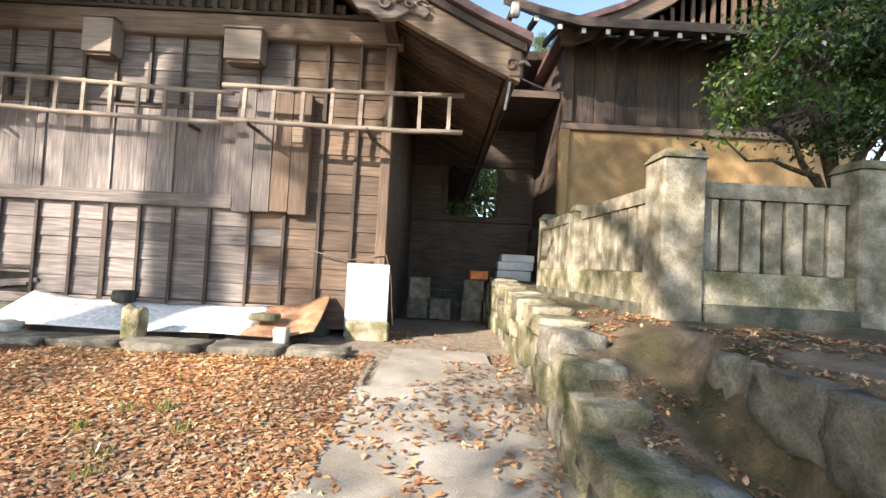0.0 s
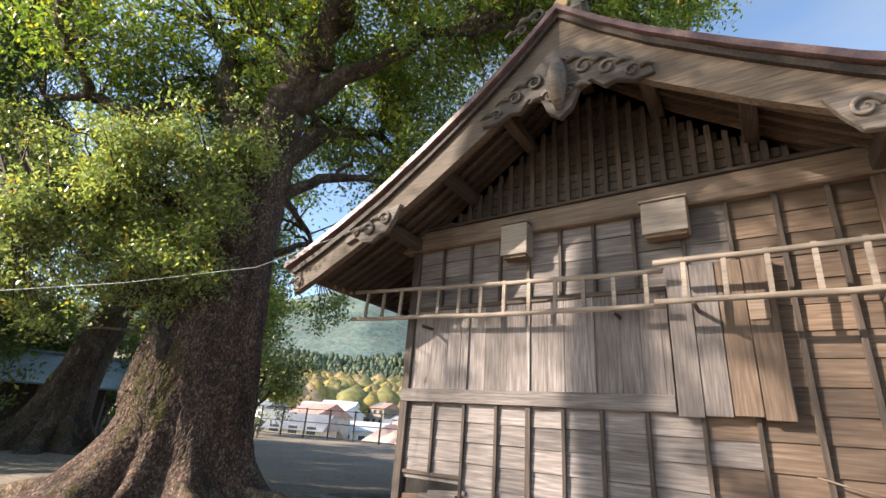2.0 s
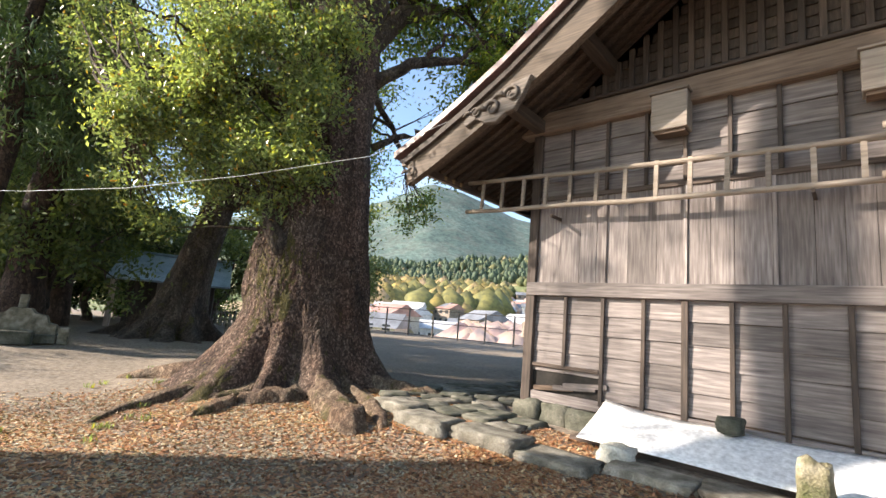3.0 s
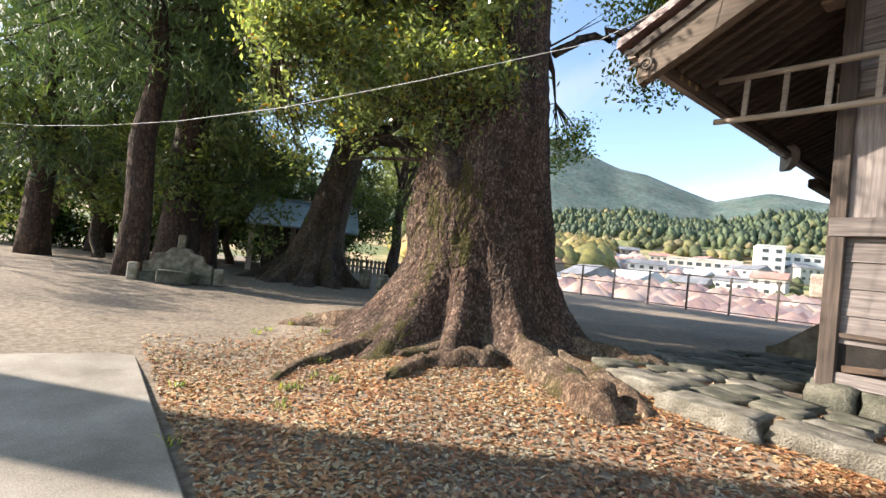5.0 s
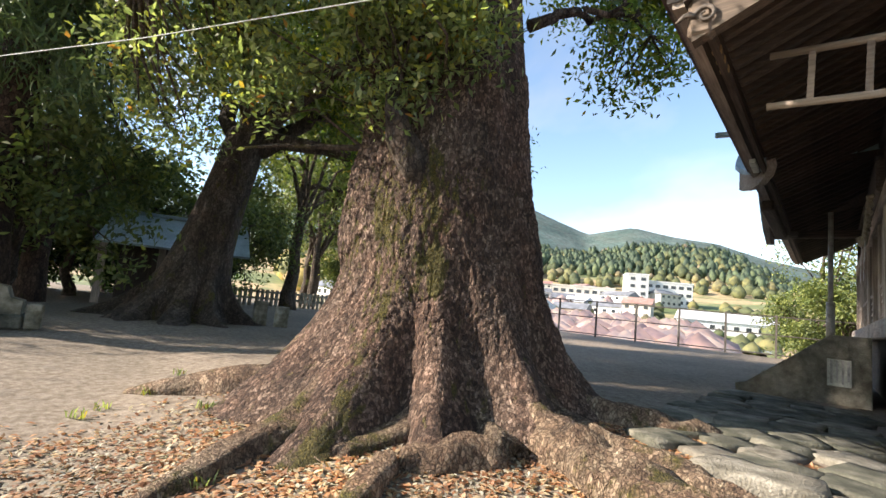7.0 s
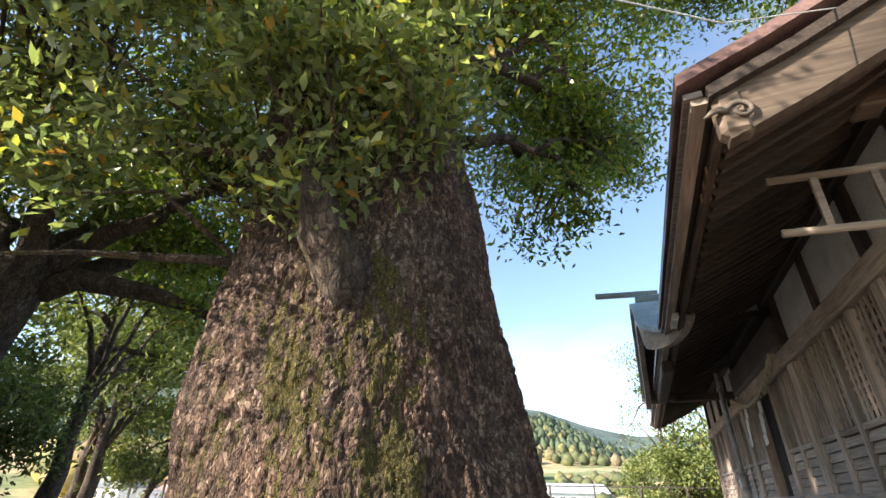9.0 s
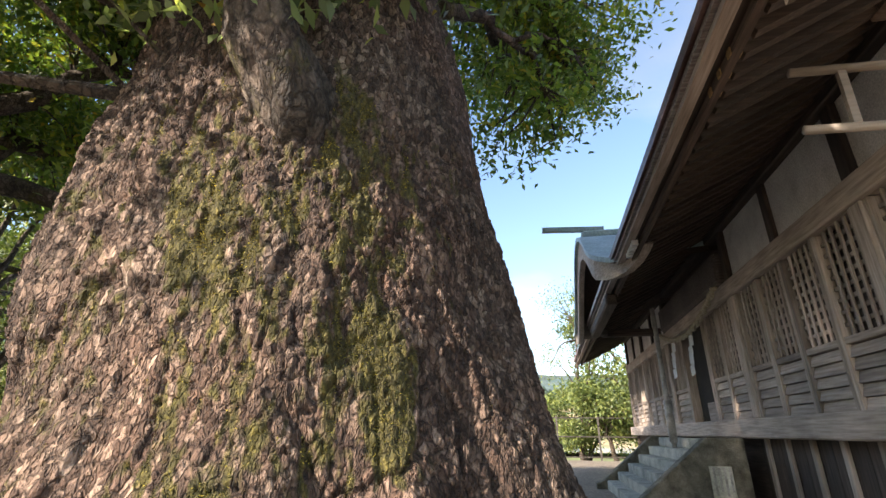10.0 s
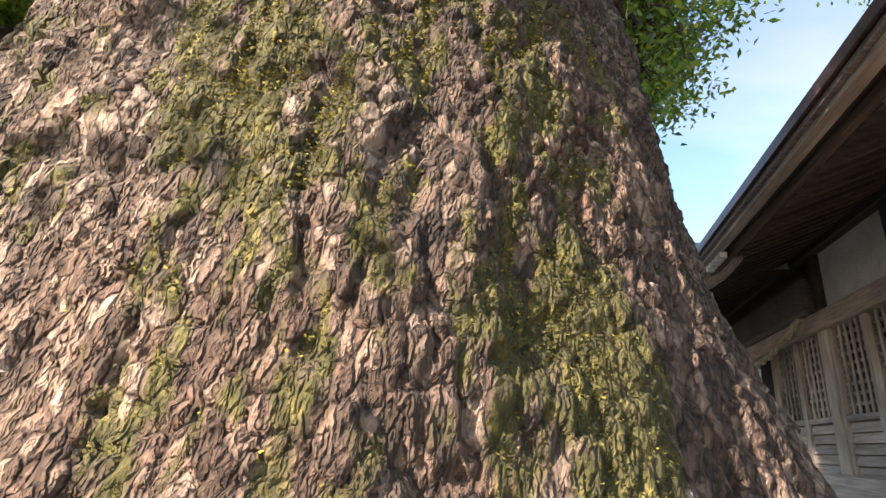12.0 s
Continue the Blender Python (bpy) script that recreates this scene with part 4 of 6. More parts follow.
def moss_at(z, a):
    """How thickly moss grows on the trunk: two upright drifts and scattered cushions."""
    p = Vector((math.cos(a) * 2.1, math.sin(a) * 2.1, z * 0.8))
    wob = 0.10 * noise.noise(p * 1.7 + Vector((5, 2, 1)))
    drift = 0.62 * math.exp(-(turn_from(a + wob, -0.93) / 0.17) ** 2) * ss(1.25, 1.65, z) * ss(3.3, 2.5, z)
    drift += 0.50 * math.exp(-(turn_from(a + wob, -1.40) / 0.20) ** 2) * ss(0.5, 1.2, z) * ss(2.7, 2.1, z)
    drift += 0.40 * math.exp(-(turn_from(a - wob, -1.85) / 0.22) ** 2) * ss(1.2, 1.6, z) * ss(2.8, 2.2, z)
    drift += 0.55 * math.exp(-(turn_from(a, -1.28) / 0.10) ** 2) * ss(1.1, 0.7, z)
    return drift - 0.50 + 0.40 * noise.noise(p * 2.2 + Vector((3, 1, 0))) + 0.42 * noise.noise(p * 6.0) + 0.40 * noise.noise(p * 13.0) + 0.36 * noise.noise(p * 28)


def make_trunk(parent):
    za = np.concatenate([np.arange(-0.3, 1.1, 0.025), np.arange(1.1, 2.75, 0.0085), np.arange(2.75, 4.2, 0.025), np.arange(4.2, 8.3, 0.16)])
    angles = [-2.9 + 0.7 * k / 70 for k in range(70)] + [-2.2 + 1.85 * k / 340 for k in range(340)] + [-0.35 + 3.733 * k / 180 for k in range(180)]
    na = len(angles)
    v, cover = [], []
    for z in za:
        axis, fade = tree_axis(z), 0.45 + 0.55 * ss(3.6, 2.4, z)
        for a in angles:
            p = trunk_point(z, a)
            moss = moss_at(z, a) if z < 4.2 else 0.0
            cover.append(max(0.0, min(1.0, 0.43 + moss)) * fade)
            # ragged plates of bark stand out from the fissures, each tilted its own way
            if z < 4.2:
                w = p + noise.noise_vector(p * 5.0) * 0.022 + noise.noise_vector(p * 24.0) * 0.007
                near, where = noise.voronoi(Vector((w.x * 27, w.y * 27, w.z * 15)))
                own = noise.cell(where[0] * 7.3)
                edge = min(1.0, (near[1] - near[0]) * 6.0)
                small, _ = noise.voronoi(Vector((w.x * 62, w.y * 62, w.z * 40)))
                fiss = ss(0.0, 0.16, abs(noise.noise(Vector((w.x * 7, w.y * 7, w.z * 2.6)))))
                thick = ss(0.15, 0.5, moss)
                out = (0.006 * own * edge + 0.010 * edge + 0.016 * fiss + 0.004 * min(1.0, (small[1] - small[0]) * 5.0)) * (1 - 0.4 * thick) + 0.003 * noise.noise(p * 60) + thick * (0.010 + 0.007 * noise.noise(p * 45))
                p = p + (p - axis).normalized() * out
            v.append(tuple(p))
    m = len(za)
    q = [(j * na + k, j * na + (k + 1) % na, (j + 1) * na + (k + 1) % na, (j + 1) * na + k) for j in range(m - 1) for k in range(na)]
    me = mesh_from("trunk", v, q)
    me.attributes.new("moss", "FLOAT", "POINT").data.foreach_set("value", cover)
    return part("trunk", me, BARK, parent, "huge fissured trunk with moss", smooth=True)


def crown(parent, regions, count, size, mat, rng, hubs, per=60, spread=0.38, name="crown", twig_mat=None, droop=0.35, gap=0.55):
    """Leaves in clusters inside ellipsoids, each cluster on a twig from the nearest limb point."""
    vols = np.array([r[3] * r[4] * r[5] for r in regions]) ** 0.8
    pick = rng.choice(len(regions), count * 2, p=vols / vols.sum())
    u = rng.normal(size=(count * 2, 3))
    u /= np.linalg.norm(u, axis=1)[:, None]
    u *= rng.uniform(0.05, 1.25, count * 2)[:, None] ** 0.6
    reg = np.array(regions)[pick]
    c = reg[:, :3] + u * reg[:, 3:6]
    # boughs hold the leaves in drifts with gaps between them
    keep = np.array([noise.noise(Vector(p) * gap) + 0.6 * noise.noise(Vector(p) * gap * 2.3) > 0.03 for p in c])
    c = c[keep]
    count = len(c)
    hubs = np.array([tuple(h) for h in hubs])
    pts = (c[:, None, :] + rng.normal(size=(count, per, 3)) * np.array([spread, spread, spread * 0.6])).reshape(-1, 3)
    leaves = part(name, leaf_mesh(name, pts, size, rng, droop), mat, parent, "", False)
    bm = bmesh.new()
    for k in range(count):
        h = hubs[np.argmin(((hubs - c[k]) ** 2).sum(1) + 0.0)]
        if k % 2 == 0:
            mid = (h + c[k]) / 2 + rng.normal(size=3) * 0.15
            L = np.linalg.norm(h - c[k])
            tube(bm, [h, mid, c[k]], [0.012 + 0.012 * L, 0.008 + 0.006 * L, 0.006], 4)
    tagged(part("twig_spray", bm, twig_mat or BARK_LIMB, parent), kind="stuff")
    return leaves


camphor = thing("camphor_tree", "huge old camphor tree with mossy flaring roots", "tree", at=(-10.94, 5.46, 0))
TR = Matrix.Translation((10.94, -5.46, 0))

# ---- terrace, stone fence and the inner sanctuary ----
srng = random.Random(21)


def boulder(name, c, size, mat, parent=None, label="", seed=0, flat=1.0, smooth=True, cuts=3, bulge=0.26):
    """A rough stone: a cube rounded and pushed about by noise."""
    bm = bmesh.new()
    bmesh.ops.create_cube(bm, size=1)
    bmesh.ops.subdivide_edges(bm, edges=bm.edges[:], cuts=cuts, use_grid_fill=True)
    for v in bm.verts:
        d = v.co.normalized()
        v.co = v.co.lerp(d * 0.56, bulge)
        q = v.co * 2.1 + Vector((seed * 3.1, seed * 1.7, seed))
        v.co += d * (0.15 * noise.noise(q) + 0.09 * noise.noise(q * 2.2)) * min(1.0, 0.35 + 2.4 * bulge)
        v.co = Vector((v.co.x * size[0], v.co.y * size[1], v.co.z * size[2]))
    bmesh.ops.rotate(bm, verts=bm.verts, cent=(0, 0, 0), matrix=Matrix.Rotation(seed * 1.3, 3, "Z") if flat < 1 else Matrix.Identity(3))
    bmesh.ops.translate(bm, verts=bm.verts, vec=c)
    return part(name, bm, mat, parent, label, smooth)


def wall_top(y):
    for (a, za), (b, zb) in zip(((0.6, 0.25), (2.0, 0.42), (3.0, 0.66), (3.6, 0.95), (5.0, 1.10), (8.6, 1.26)), ((2.0, 0.42), (3.0, 0.66), (3.6, 0.95), (5.0, 1.10), (8.6, 1.26), (20, 1.3))):
        if y <= b:
            return za + (zb - za) * max(0.0, (y - a) / (b - a))
    return 1.3


def terrace_z(x, y):
    low = wall_top(y) - 0.05
    high = 1.02 + 0.02 * y
    t = ss(1.72, 1.95, x + 0.1 * noise.noise(Vector((x, y * 2, 0)))) if y < 3.6 else ss(1.2, 1.9, x)
    z = low + (high - low) * t
    return z + 0.05 * noise.noise(Vector((x * 1.4, y * 1.4, 7))) + 0.02 * noise.noise(Vector((x * 5, y * 5, 2)))


xs = [1.06 + 0.1 * k for k in range(30)] + [4.2 + 0.6 * k for k in range(14)]
ys = [0.3 + 0.1 * k for k in range(60)] + [6.4 + 0.4 * k for k in range(20)]
w = len(xs)
v = [(x, y, terrace_z(x, y)) for y in ys for x in xs]
q = [(j * w + i, j * w + i + 1, (j + 1) * w + i + 1, (j + 1) * w + i) for j in range(len(ys) - 1) for i in range(w - 1)]
# tone lowered in place of tree shade; the mossy blotches are its own
EARTH = mottled("terrace_earth", (0.045, 0.045, 0.014), (0.12, 0.09, 0.052), (0.26, 0.19, 0.13), 2.2, 40, 0.95, 0.7, 0.03)
tagged(part("terrace", mesh_from("terrace", v, q), EARTH, smooth=True), "mossy earth terrace behind a retaining wall", "terrace", kind="structure")
# retaining wall, stone by stone
rwall = thing("retaining_wall", "rough mossy stone retaining wall of the terrace", "wall", kind="structure")
y = 0.5
k = 0
while y < 9.0:
    top, z = wall_top(y), ground_z(1.05, y) - 0.06
    wd = srng.uniform(0.35, 0.62)
    while z < top - 0.05:
        h = min(srng.uniform(0.24, 0.42), top - z + 0.04)
        k += 1
        boulder("stone", (1.12 + srng.uniform(-0.03, 0.05), y + wd / 2, z + h / 2), (0.44, wd * 1.1, h * 1.12), STONE_MOSS if k % 4 else STONE_KERB, rwall, seed=k, bulge=0.10, cuts=4)
        z += h
    y += wd
# row of larger stones that steps up to the fence
for k, (x, y, sx, sy, sz) in enumerate(((2.15, 3.3, 0.42, 0.34, 0.16), (2.05, 2.92, 0.46, 0.46, 0.22), (2.02, 2.42, 0.46, 0.5, 0.28), (2.0, 1.9, 0.46, 0.48, 0.32), (1.95, 1.4, 0.46, 0.5, 0.34), (1.9, 0.85, 0.46, 0.5, 0.34))):
    tagged(boulder("step_stone", (x, y, 0.98 - sz / 2), (sx, sy, sz + 0.1), STONE_KERB, seed=40 + k, bulge=0.08, cuts=5), "dark squared boulder edging the upper terrace", "stone", "edging stones")
for k, (x, y) in enumerate(((1.42, 1.5), (1.36, 2.1))):
    tagged(boulder("step_stone", (x, y, terrace_z(x, y) + 0.0), (0.35, 0.7, 0.16), STONE_PALE, seed=60 + k), "flat pale stone set in the sloping earth", "stone", "edging stones")


def stone_pillar(x, y, z0, z1, w=0.40):
    p = thing("stone_pillar", "tall square weathered stone pillar with a shallow cap", "pillar", "stone fence pillars")
    part("shaft", boxed(x - w / 2, x + w / 2, y - w / 2, y + w / 2, z0, z1, bevel=0.02), STONE, p)
    bm = bmesh.new()
    bmesh.ops.create_cone(bm, cap_ends=True, segments=4, radius1=w * 0.76, radius2=w * 0.55, depth=0.09, matrix=pose(x, y, z1 + 0.047, 0, 0, 45))
    part("cap", bm, STONE_MOSS, p)
    return p


def stone_fence(p, q, zb, n, posts=True, label="weathered stone fence with upright slabs"):
    """Plinth, upright slabs and a top rail between two pillars."""
    f = thing("stone_fence", label, "fence", "stone fence bays")
    p, q = Vector(p), Vector(q)
    d = (q - p).normalized()
    s = Vector((-d.y, d.x, 0))
    z = Vector((0, 0, 1))
    part("plinth", beamed(p + z * (zb + 0.36), q + z * (zb + 0.36), 0.30, 0.30), STONE_MOSS, f, "mossy green plinth")
    part("footing", beamed(p + z * (zb + 0.10), q + z * (zb + 0.10), 0.42, 0.22), STONE_DARK, f)
    part("rail", beamed(p + z * (zb + 1.28), q + z * (zb + 1.28), 0.17, 0.15), STONE, f)
    for k in range(n):
        c = p.lerp(q, (k + 0.5) / n)
        wd = (q - p).length / n * 0.80
        bm = beamed(c + z * (zb + 0.512), c + z * (zb + 1.203), wd, 0.13, s)
        bmesh.ops.bevel(bm, geom=bm.edges[:], offset=0.012, segments=1, affect="EDGES")
        part("upright", bm, STONE, f)


stone_pillar(2.18, 4.42, 1.0, 2.60)
stone_pillar(4.02, 4.46, 1.0, 2.60, 0.36)
stone_pillar(5.9, 4.5, 1.0, 2.60, 0.36)
stone_fence((2.40, 4.43, 0), (3.83, 4.46, 0), 1.06, 7)
stone_fence((4.22, 4.46, 0), (5.70, 4.5, 0), 1.06, 7)
stone_fence((6.1, 4.5, 0), (8.2, 4.5, 0), 1.06, 10)
stone_pillar(1.94, 6.55, 1.0, 2.34, 0.30)
stone_pillar(1.88, 8.35, 1.0, 2.40, 0.30)
stone_fence((2.08, 4.64, 0), (1.96, 6.38, 0), 1.02, 8)
stone_fence((1.93, 6.72, 0), (1.89, 8.18, 0), 1.02, 7)

# sanctuary building behind the fence
sanct = thing("sanctuary", "shrine sanctuary with ochre panels, dark boards and upturned eaves", "building")
part("base", boxed(2.1, 8.4, 9.2, 14, 1.0, 2.45), STONE_DARK, sanct)
part("ochre_wall", boxed(2.35, 8.2, 9.10, 9.2, 2.45, 4.28), GOLD, sanct, "sunlit ochre panel wall")
part("wall_beam", boxed(2.2, 8.3, 9.02, 9.2, 4.285, 4.42, bevel=0.015), W_BEAM_X, sanct, "pale brown beam")
for k in range(14):
    part("dark_board", boxed(2.42 + 0.42 * k, 2.83 + 0.42 * k, 9.12 - 0.006 * (k % 2), 9.2, 4.425, 6.2), W_DARK_Z, sanct)
part("corner_post", boxed(2.18, 2.36, 9.0, 9.2, 2.0, 4.28, bevel=0.02), GOLD, sanct, "ochre corner post")
part("corner_post", boxed(2.2, 2.40, 9.0, 9.19, 4.425, 6.1, bevel=0.02), W_RED_Z, sanct)
part("side_wall", boxed(2.22, 2.32, 9.21, 14, 2.0, 6.1), W_DARK_Y, sanct)
part("back_wall", boxed(2.33, 8.2, 13.9, 14, 2.0, 6.1), W_DARK_X, sanct)
part("end_wall", boxed(8.2, 8.3, 9.21, 14, 2.0, 6.1), W_DARK_Y, sanct)


def hip_z(x, y):
    """Height of the lower roof with its lifted corner."""
    return 5.92 + 0.30 * ss(2.2, 0.8, x) + 0.42 * (y - 7.9)


bm = bmesh.new()
rows = []
for y in (7.9, 8.7, 9.6, 10.5):
    for dz in (0, -0.16):
        rows.append([bm.verts.new((x + 0.55 * (y - 7.9) * ss(2.5, 0.8, x), y, hip_z(x, y) + dz)) for x in (0.82, 1.1, 1.5, 2.2, 3.5, 5.0, 7.0, 9.5)])
for i in range(7):
    for r in range(0, 6, 2):
        bm.faces.new((rows[r][i], rows[r][i + 1], rows[r + 2][i + 1], rows[r + 2][i]))
        bm.faces.new((rows[r + 1][i + 1], rows[r + 1][i], rows[r + 3][i], rows[r + 3][i + 1]))
    bm.faces.new((rows[0][i + 1], rows[0][i], rows[1][i], rows[1][i + 1]))
    bm.faces.new((rows[6][i], rows[6][i + 1], rows[7][i + 1], rows[7][i]))
for r in range(0, 6, 2):
    bm.faces.new((rows[r][0], rows[r + 2][0], rows[r + 3][0], rows[r + 1][0]))
    bm.faces.new((rows[r + 2][7], rows[r][7], rows[r + 1][7], rows[r + 3][7]))
bmesh.ops.recalc_face_normals(bm, faces=bm.faces)
low = part("lower_roof", bm, W_DARK_X, sanct, "dark lower roof with a lifted corner")
part("side_roof", boxed(0.9, 2.4, 10.5, 14.5, 6.3, 6.5), W_DARK_Y, sanct)
for k in range(19):
    x = 1.0 + 0.42 * k
    z = hip_z(x, 8.0) - 0.245
    r = part("rafter", beamed((x, 8.0, z), (x, 9.4, z + 0.35), 0.08, 0.10), W_DARK_Y, sanct)
    part("painted_end", boxed(x - 0.038, x + 0.038, 7.985, 7.998, z - 0.04, z + 0.045), WHITE, r, "white-painted rafter end")
part("eave_fitting", boxed(0.95, 1.1, 7.75, 7.899, 5.80, 6.05, bevel=0.03), METAL, low, "small pale metal fitting")
# upper gable
GX, GZ, GY = 5.6, 8.35, 8.9
GP = [(0.0, 0.0), (0.7, -0.72), (1.6, -1.45), (2.5, -1.95), (3.3, -2.25), (3.6, -2.3)]
for s in (-1, 1):
    for nm, y0, y1, t0, t1, mt in (("roof", GY - 0.5, 13.5, 0.12, 0.0, ROOF), ("bargeboard", GY - 0.4, GY - 0.28, -0.004, -0.34, W_BEAM_X)):
        bm = bmesh.new()
        prev = None
        for o, dz in GP:
            ring = [bm.verts.new((GX + s * o, y, GZ + dz + t)) for y, t in ((y0, t0), (y1, t0), (y1, t1), (y0, t1))]
            if prev:
                for i in range(4):
                    bm.faces.new((prev[i], prev[(i + 1) % 4], ring[(i + 1) % 4], ring[i]))
            else:
                bm.faces.new(ring)
            prev = ring
        bm.faces.new(prev)
        bmesh.ops.recalc_face_normals(bm, faces=bm.faces)
        part("upper_" + nm, bm, mt, sanct)
bm = bmesh.new()
f = bm.faces.new([bm.verts.new(c) for c in ((GX - 3.0, GY, 6.15), (GX + 3.0, GY, 6.15), (GX + 1.0, GY, 7.4), (GX, GY, 8.3), (GX - 1.0, GY, 7.4))])
bmesh.ops.solidify(bm, geom=bm.faces[:], thickness=-0.08)
part("upper_gable", bm, GOLD, sanct, "ochre boards in the upper gable")
for k in range(23):
    x = GX - 2.2 + 0.2 * k
    zt = GZ - 0.55 - 0.78 * abs(x - GX)
    if zt > 6.4:
        part("upper_slat", boxed(x - 0.035, x + 0.035, GY - 0.06, GY - 0.003, 6.34, zt), W_RED_Z, sanct)
part("upper_beam", boxed(GX - 2.9, GX + 2.9, GY - 0.1, GY - 0.003, 6.2, 6.335), GOLD, sanct)
part("upper_ridge", boxed(GX - 0.22, GX + 0.22, GY - 0.45, 13.4, GZ + 0.06, GZ + 0.34, bevel=0.05), STONE_DARK, sanct)

# dim passage between hall and sanctuary
passage = thing("passage", "dark timber passage between the hall and the sanctuary", "passage")
part("low_wall", boxed(-0.84, 2.2, 11.6, 11.75, 0.9, 2.60), W_DARK_X, passage, "dark brown board half wall")
part("rail", boxed(-0.84, 2.2, 11.55, 11.8, 2.605, 2.74, bevel=0.01), W_DARK_X, passage)
part("plinth_wall", boxed(-0.84, 2.1, 11.5, 11.8, 0.3, 0.88), STONE_DARK, passage)
# lid added to block skylight, so that the passage falls dark
part("passage_roof", boxed(0.55, 2.2, 9.3, 14.4, 4.98, 5.12), W_DARK_X, passage, "added dark board lid that keeps skylight out of the passage")
for x in (-0.02, 1.36):
    part("post", boxed(x - 0.06, x + 0.06, 11.6, 11.74, 2.745, 4.0), W_DARK_Z, passage)
part("lintel", boxed(-0.84, 2.2, 11.58, 11.76, 4.005, 4.16, bevel=0.01), W_DARK_X, passage)
# dark panels added where the opening is only black with shade
part("dark_infill", boxed(-0.84, -0.09, 11.64, 11.7, 2.745, 4.0), W_DARK_X, passage)
part("dark_infill", boxed(1.43, 2.2, 11.64, 11.7, 2.745, 4.0), W_DARK_X, passage)
part("dark_infill", boxed(-0.84, 2.2, 11.64, 11.7, 4.165, 4.975), W_DARK_X, passage)
for k, (x, y, z, s) in enumerate(((1.55, 10.0, 1.55, (0.75, 0.36, 0.17)), (1.52, 10.0, 1.35, (0.72, 0.36, 0.2)), (1.6, 10.05, 1.72, (0.7, 0.34, 0.15)))):
    tagged(part("concrete_block", boxed(x - s[0] / 2, x + s[0] / 2, y - s[1] / 2, y + s[1] / 2, z - s[2] / 2, z + s[2] / 2, bevel=0.012), WHITE), "pale concrete block in a stack on the terrace wall", "block", "stacked pale blocks")
tagged(part("block_stand", boxed(1.2, 2.0, 9.8, 10.25, 0.4, 1.245, bevel=0.02), STONE_DARK), "dark stone stand under pale blocks", "stone")
for k, (x, z) in enumerate(((-0.45, 0.62), (-0.42, 1.03), (0.0, 0.62), (0.62, 0.62), (0.65, 1.03), (1.05, 0.62))):
    b = thing("kerb_block", "grey concrete block lying in the dim passage", "block", "blocks in the passage")
    part("body", boxed(x - 0.2, x + 0.2, 9.2, 9.5, z - 0.203, z + 0.203, bevel=0.015), STONE_KERB, b)
tagged(part("crate", boxed(0.56, 0.92, 9.22, 9.5, 1.236, 1.42, bevel=0.02), ORANGE), "small orange plastic crate on concrete blocks", "crate")
down = thing("downpipe", "short pale downpipe at the eave corner of the hall", "pipe")
part("spout", tube(bmesh.new(), [(0.80, 5.52, 4.06), (0.74, 5.5, 3.95), (0.71, 5.5, 3.87)], [0.03] * 3, 8), METAL, down, smooth=True)
part("chain", tube(bmesh.new(), [(0.71, 5.5, 3.87), (0.68, 5.5, 3.6), (0.65, 5.5, 3.39)], [0.018] * 3, 6), METAL, down, smooth=True)
tagged(part("wire", tube(bmesh.new(), curved((0.82, 5.9, 3.98), (2.2, 9.0, 4.99), -0.05), [0.012] * 9, 5), METAL, smooth=True), "grey wire from the hall eave to the sanctuary", "wire")

# ---- things on the ground beside the hall ----
grng = random.Random(31)
path = thing("paved_path", "pale worn stone path slabs with fallen leaves", "path", kind="structure")
for y0, y1, x0, x1 in ((0.2, 1.5, -0.80, 1.0), (1.515, 3.0, -0.82, 1.0), (3.015, 4.4, -0.76, 0.98), (4.415, 5.3, -0.62, 0.98), (5.315, 5.9, -0.55, 0.6)):
    za, zb = ground_z(0, y0) + 0.045, ground_z(0, y1) + 0.045
    part("slab", beamed(((x0 + x1) / 2, y0, za - 0.06), ((x0 + x1) / 2, y1, zb - 0.06), x1 - x0, 0.12), CONCRETE, path)

# bent white sheet lying against the wall foot
def sheet(name, x0, x1, mat, label, curl=0.0):
    n, m = 36, 8
    v = []
    for lay in (0, 1):
        for j in range(m + 1):
            for i in range(n + 1):
                x, t = x0 + (x1 - x0) * i / n, j / m
                y = 5.80 + 0.82 * t + 0.04 * noise.noise(Vector((x * 1.1, t, 0)))
                z = 0.50 + 0.30 * t + 0.10 * noise.noise(Vector((x * 0.9, t * 1.2, 5))) * (0.3 + t) + curl * ss(0.5, 1, i / n) * (0.3 + 0.2 * t)
                v.append((x, y, z - 0.006 * lay))
    w, o = n + 1, (n + 1) * (m + 1)
    q = []
    for j in range(m):
        for i in range(n):
            a = j * w + i
            q.append((a, a + 1, a + w + 1, a + w))
            q.append((o + a, o + a + w, o + a + w + 1, o + a + 1))
    for i in range(n):
        q += [(i, o + i, o + i + 1, i + 1), (m * w + i, m * w + i + 1, o + m * w + i + 1, o + m * w + i)]
    for j in range(m):
        q += [(j * w, (j + 1) * w, o + (j + 1) * w, o + j * w), (j * w + n, o + j * w + n, o + (j + 1) * w + n, (j + 1) * w + n)]
    return tagged(part(name, mesh_from(name, v, q), mat, smooth=True), label, "metal sheet")


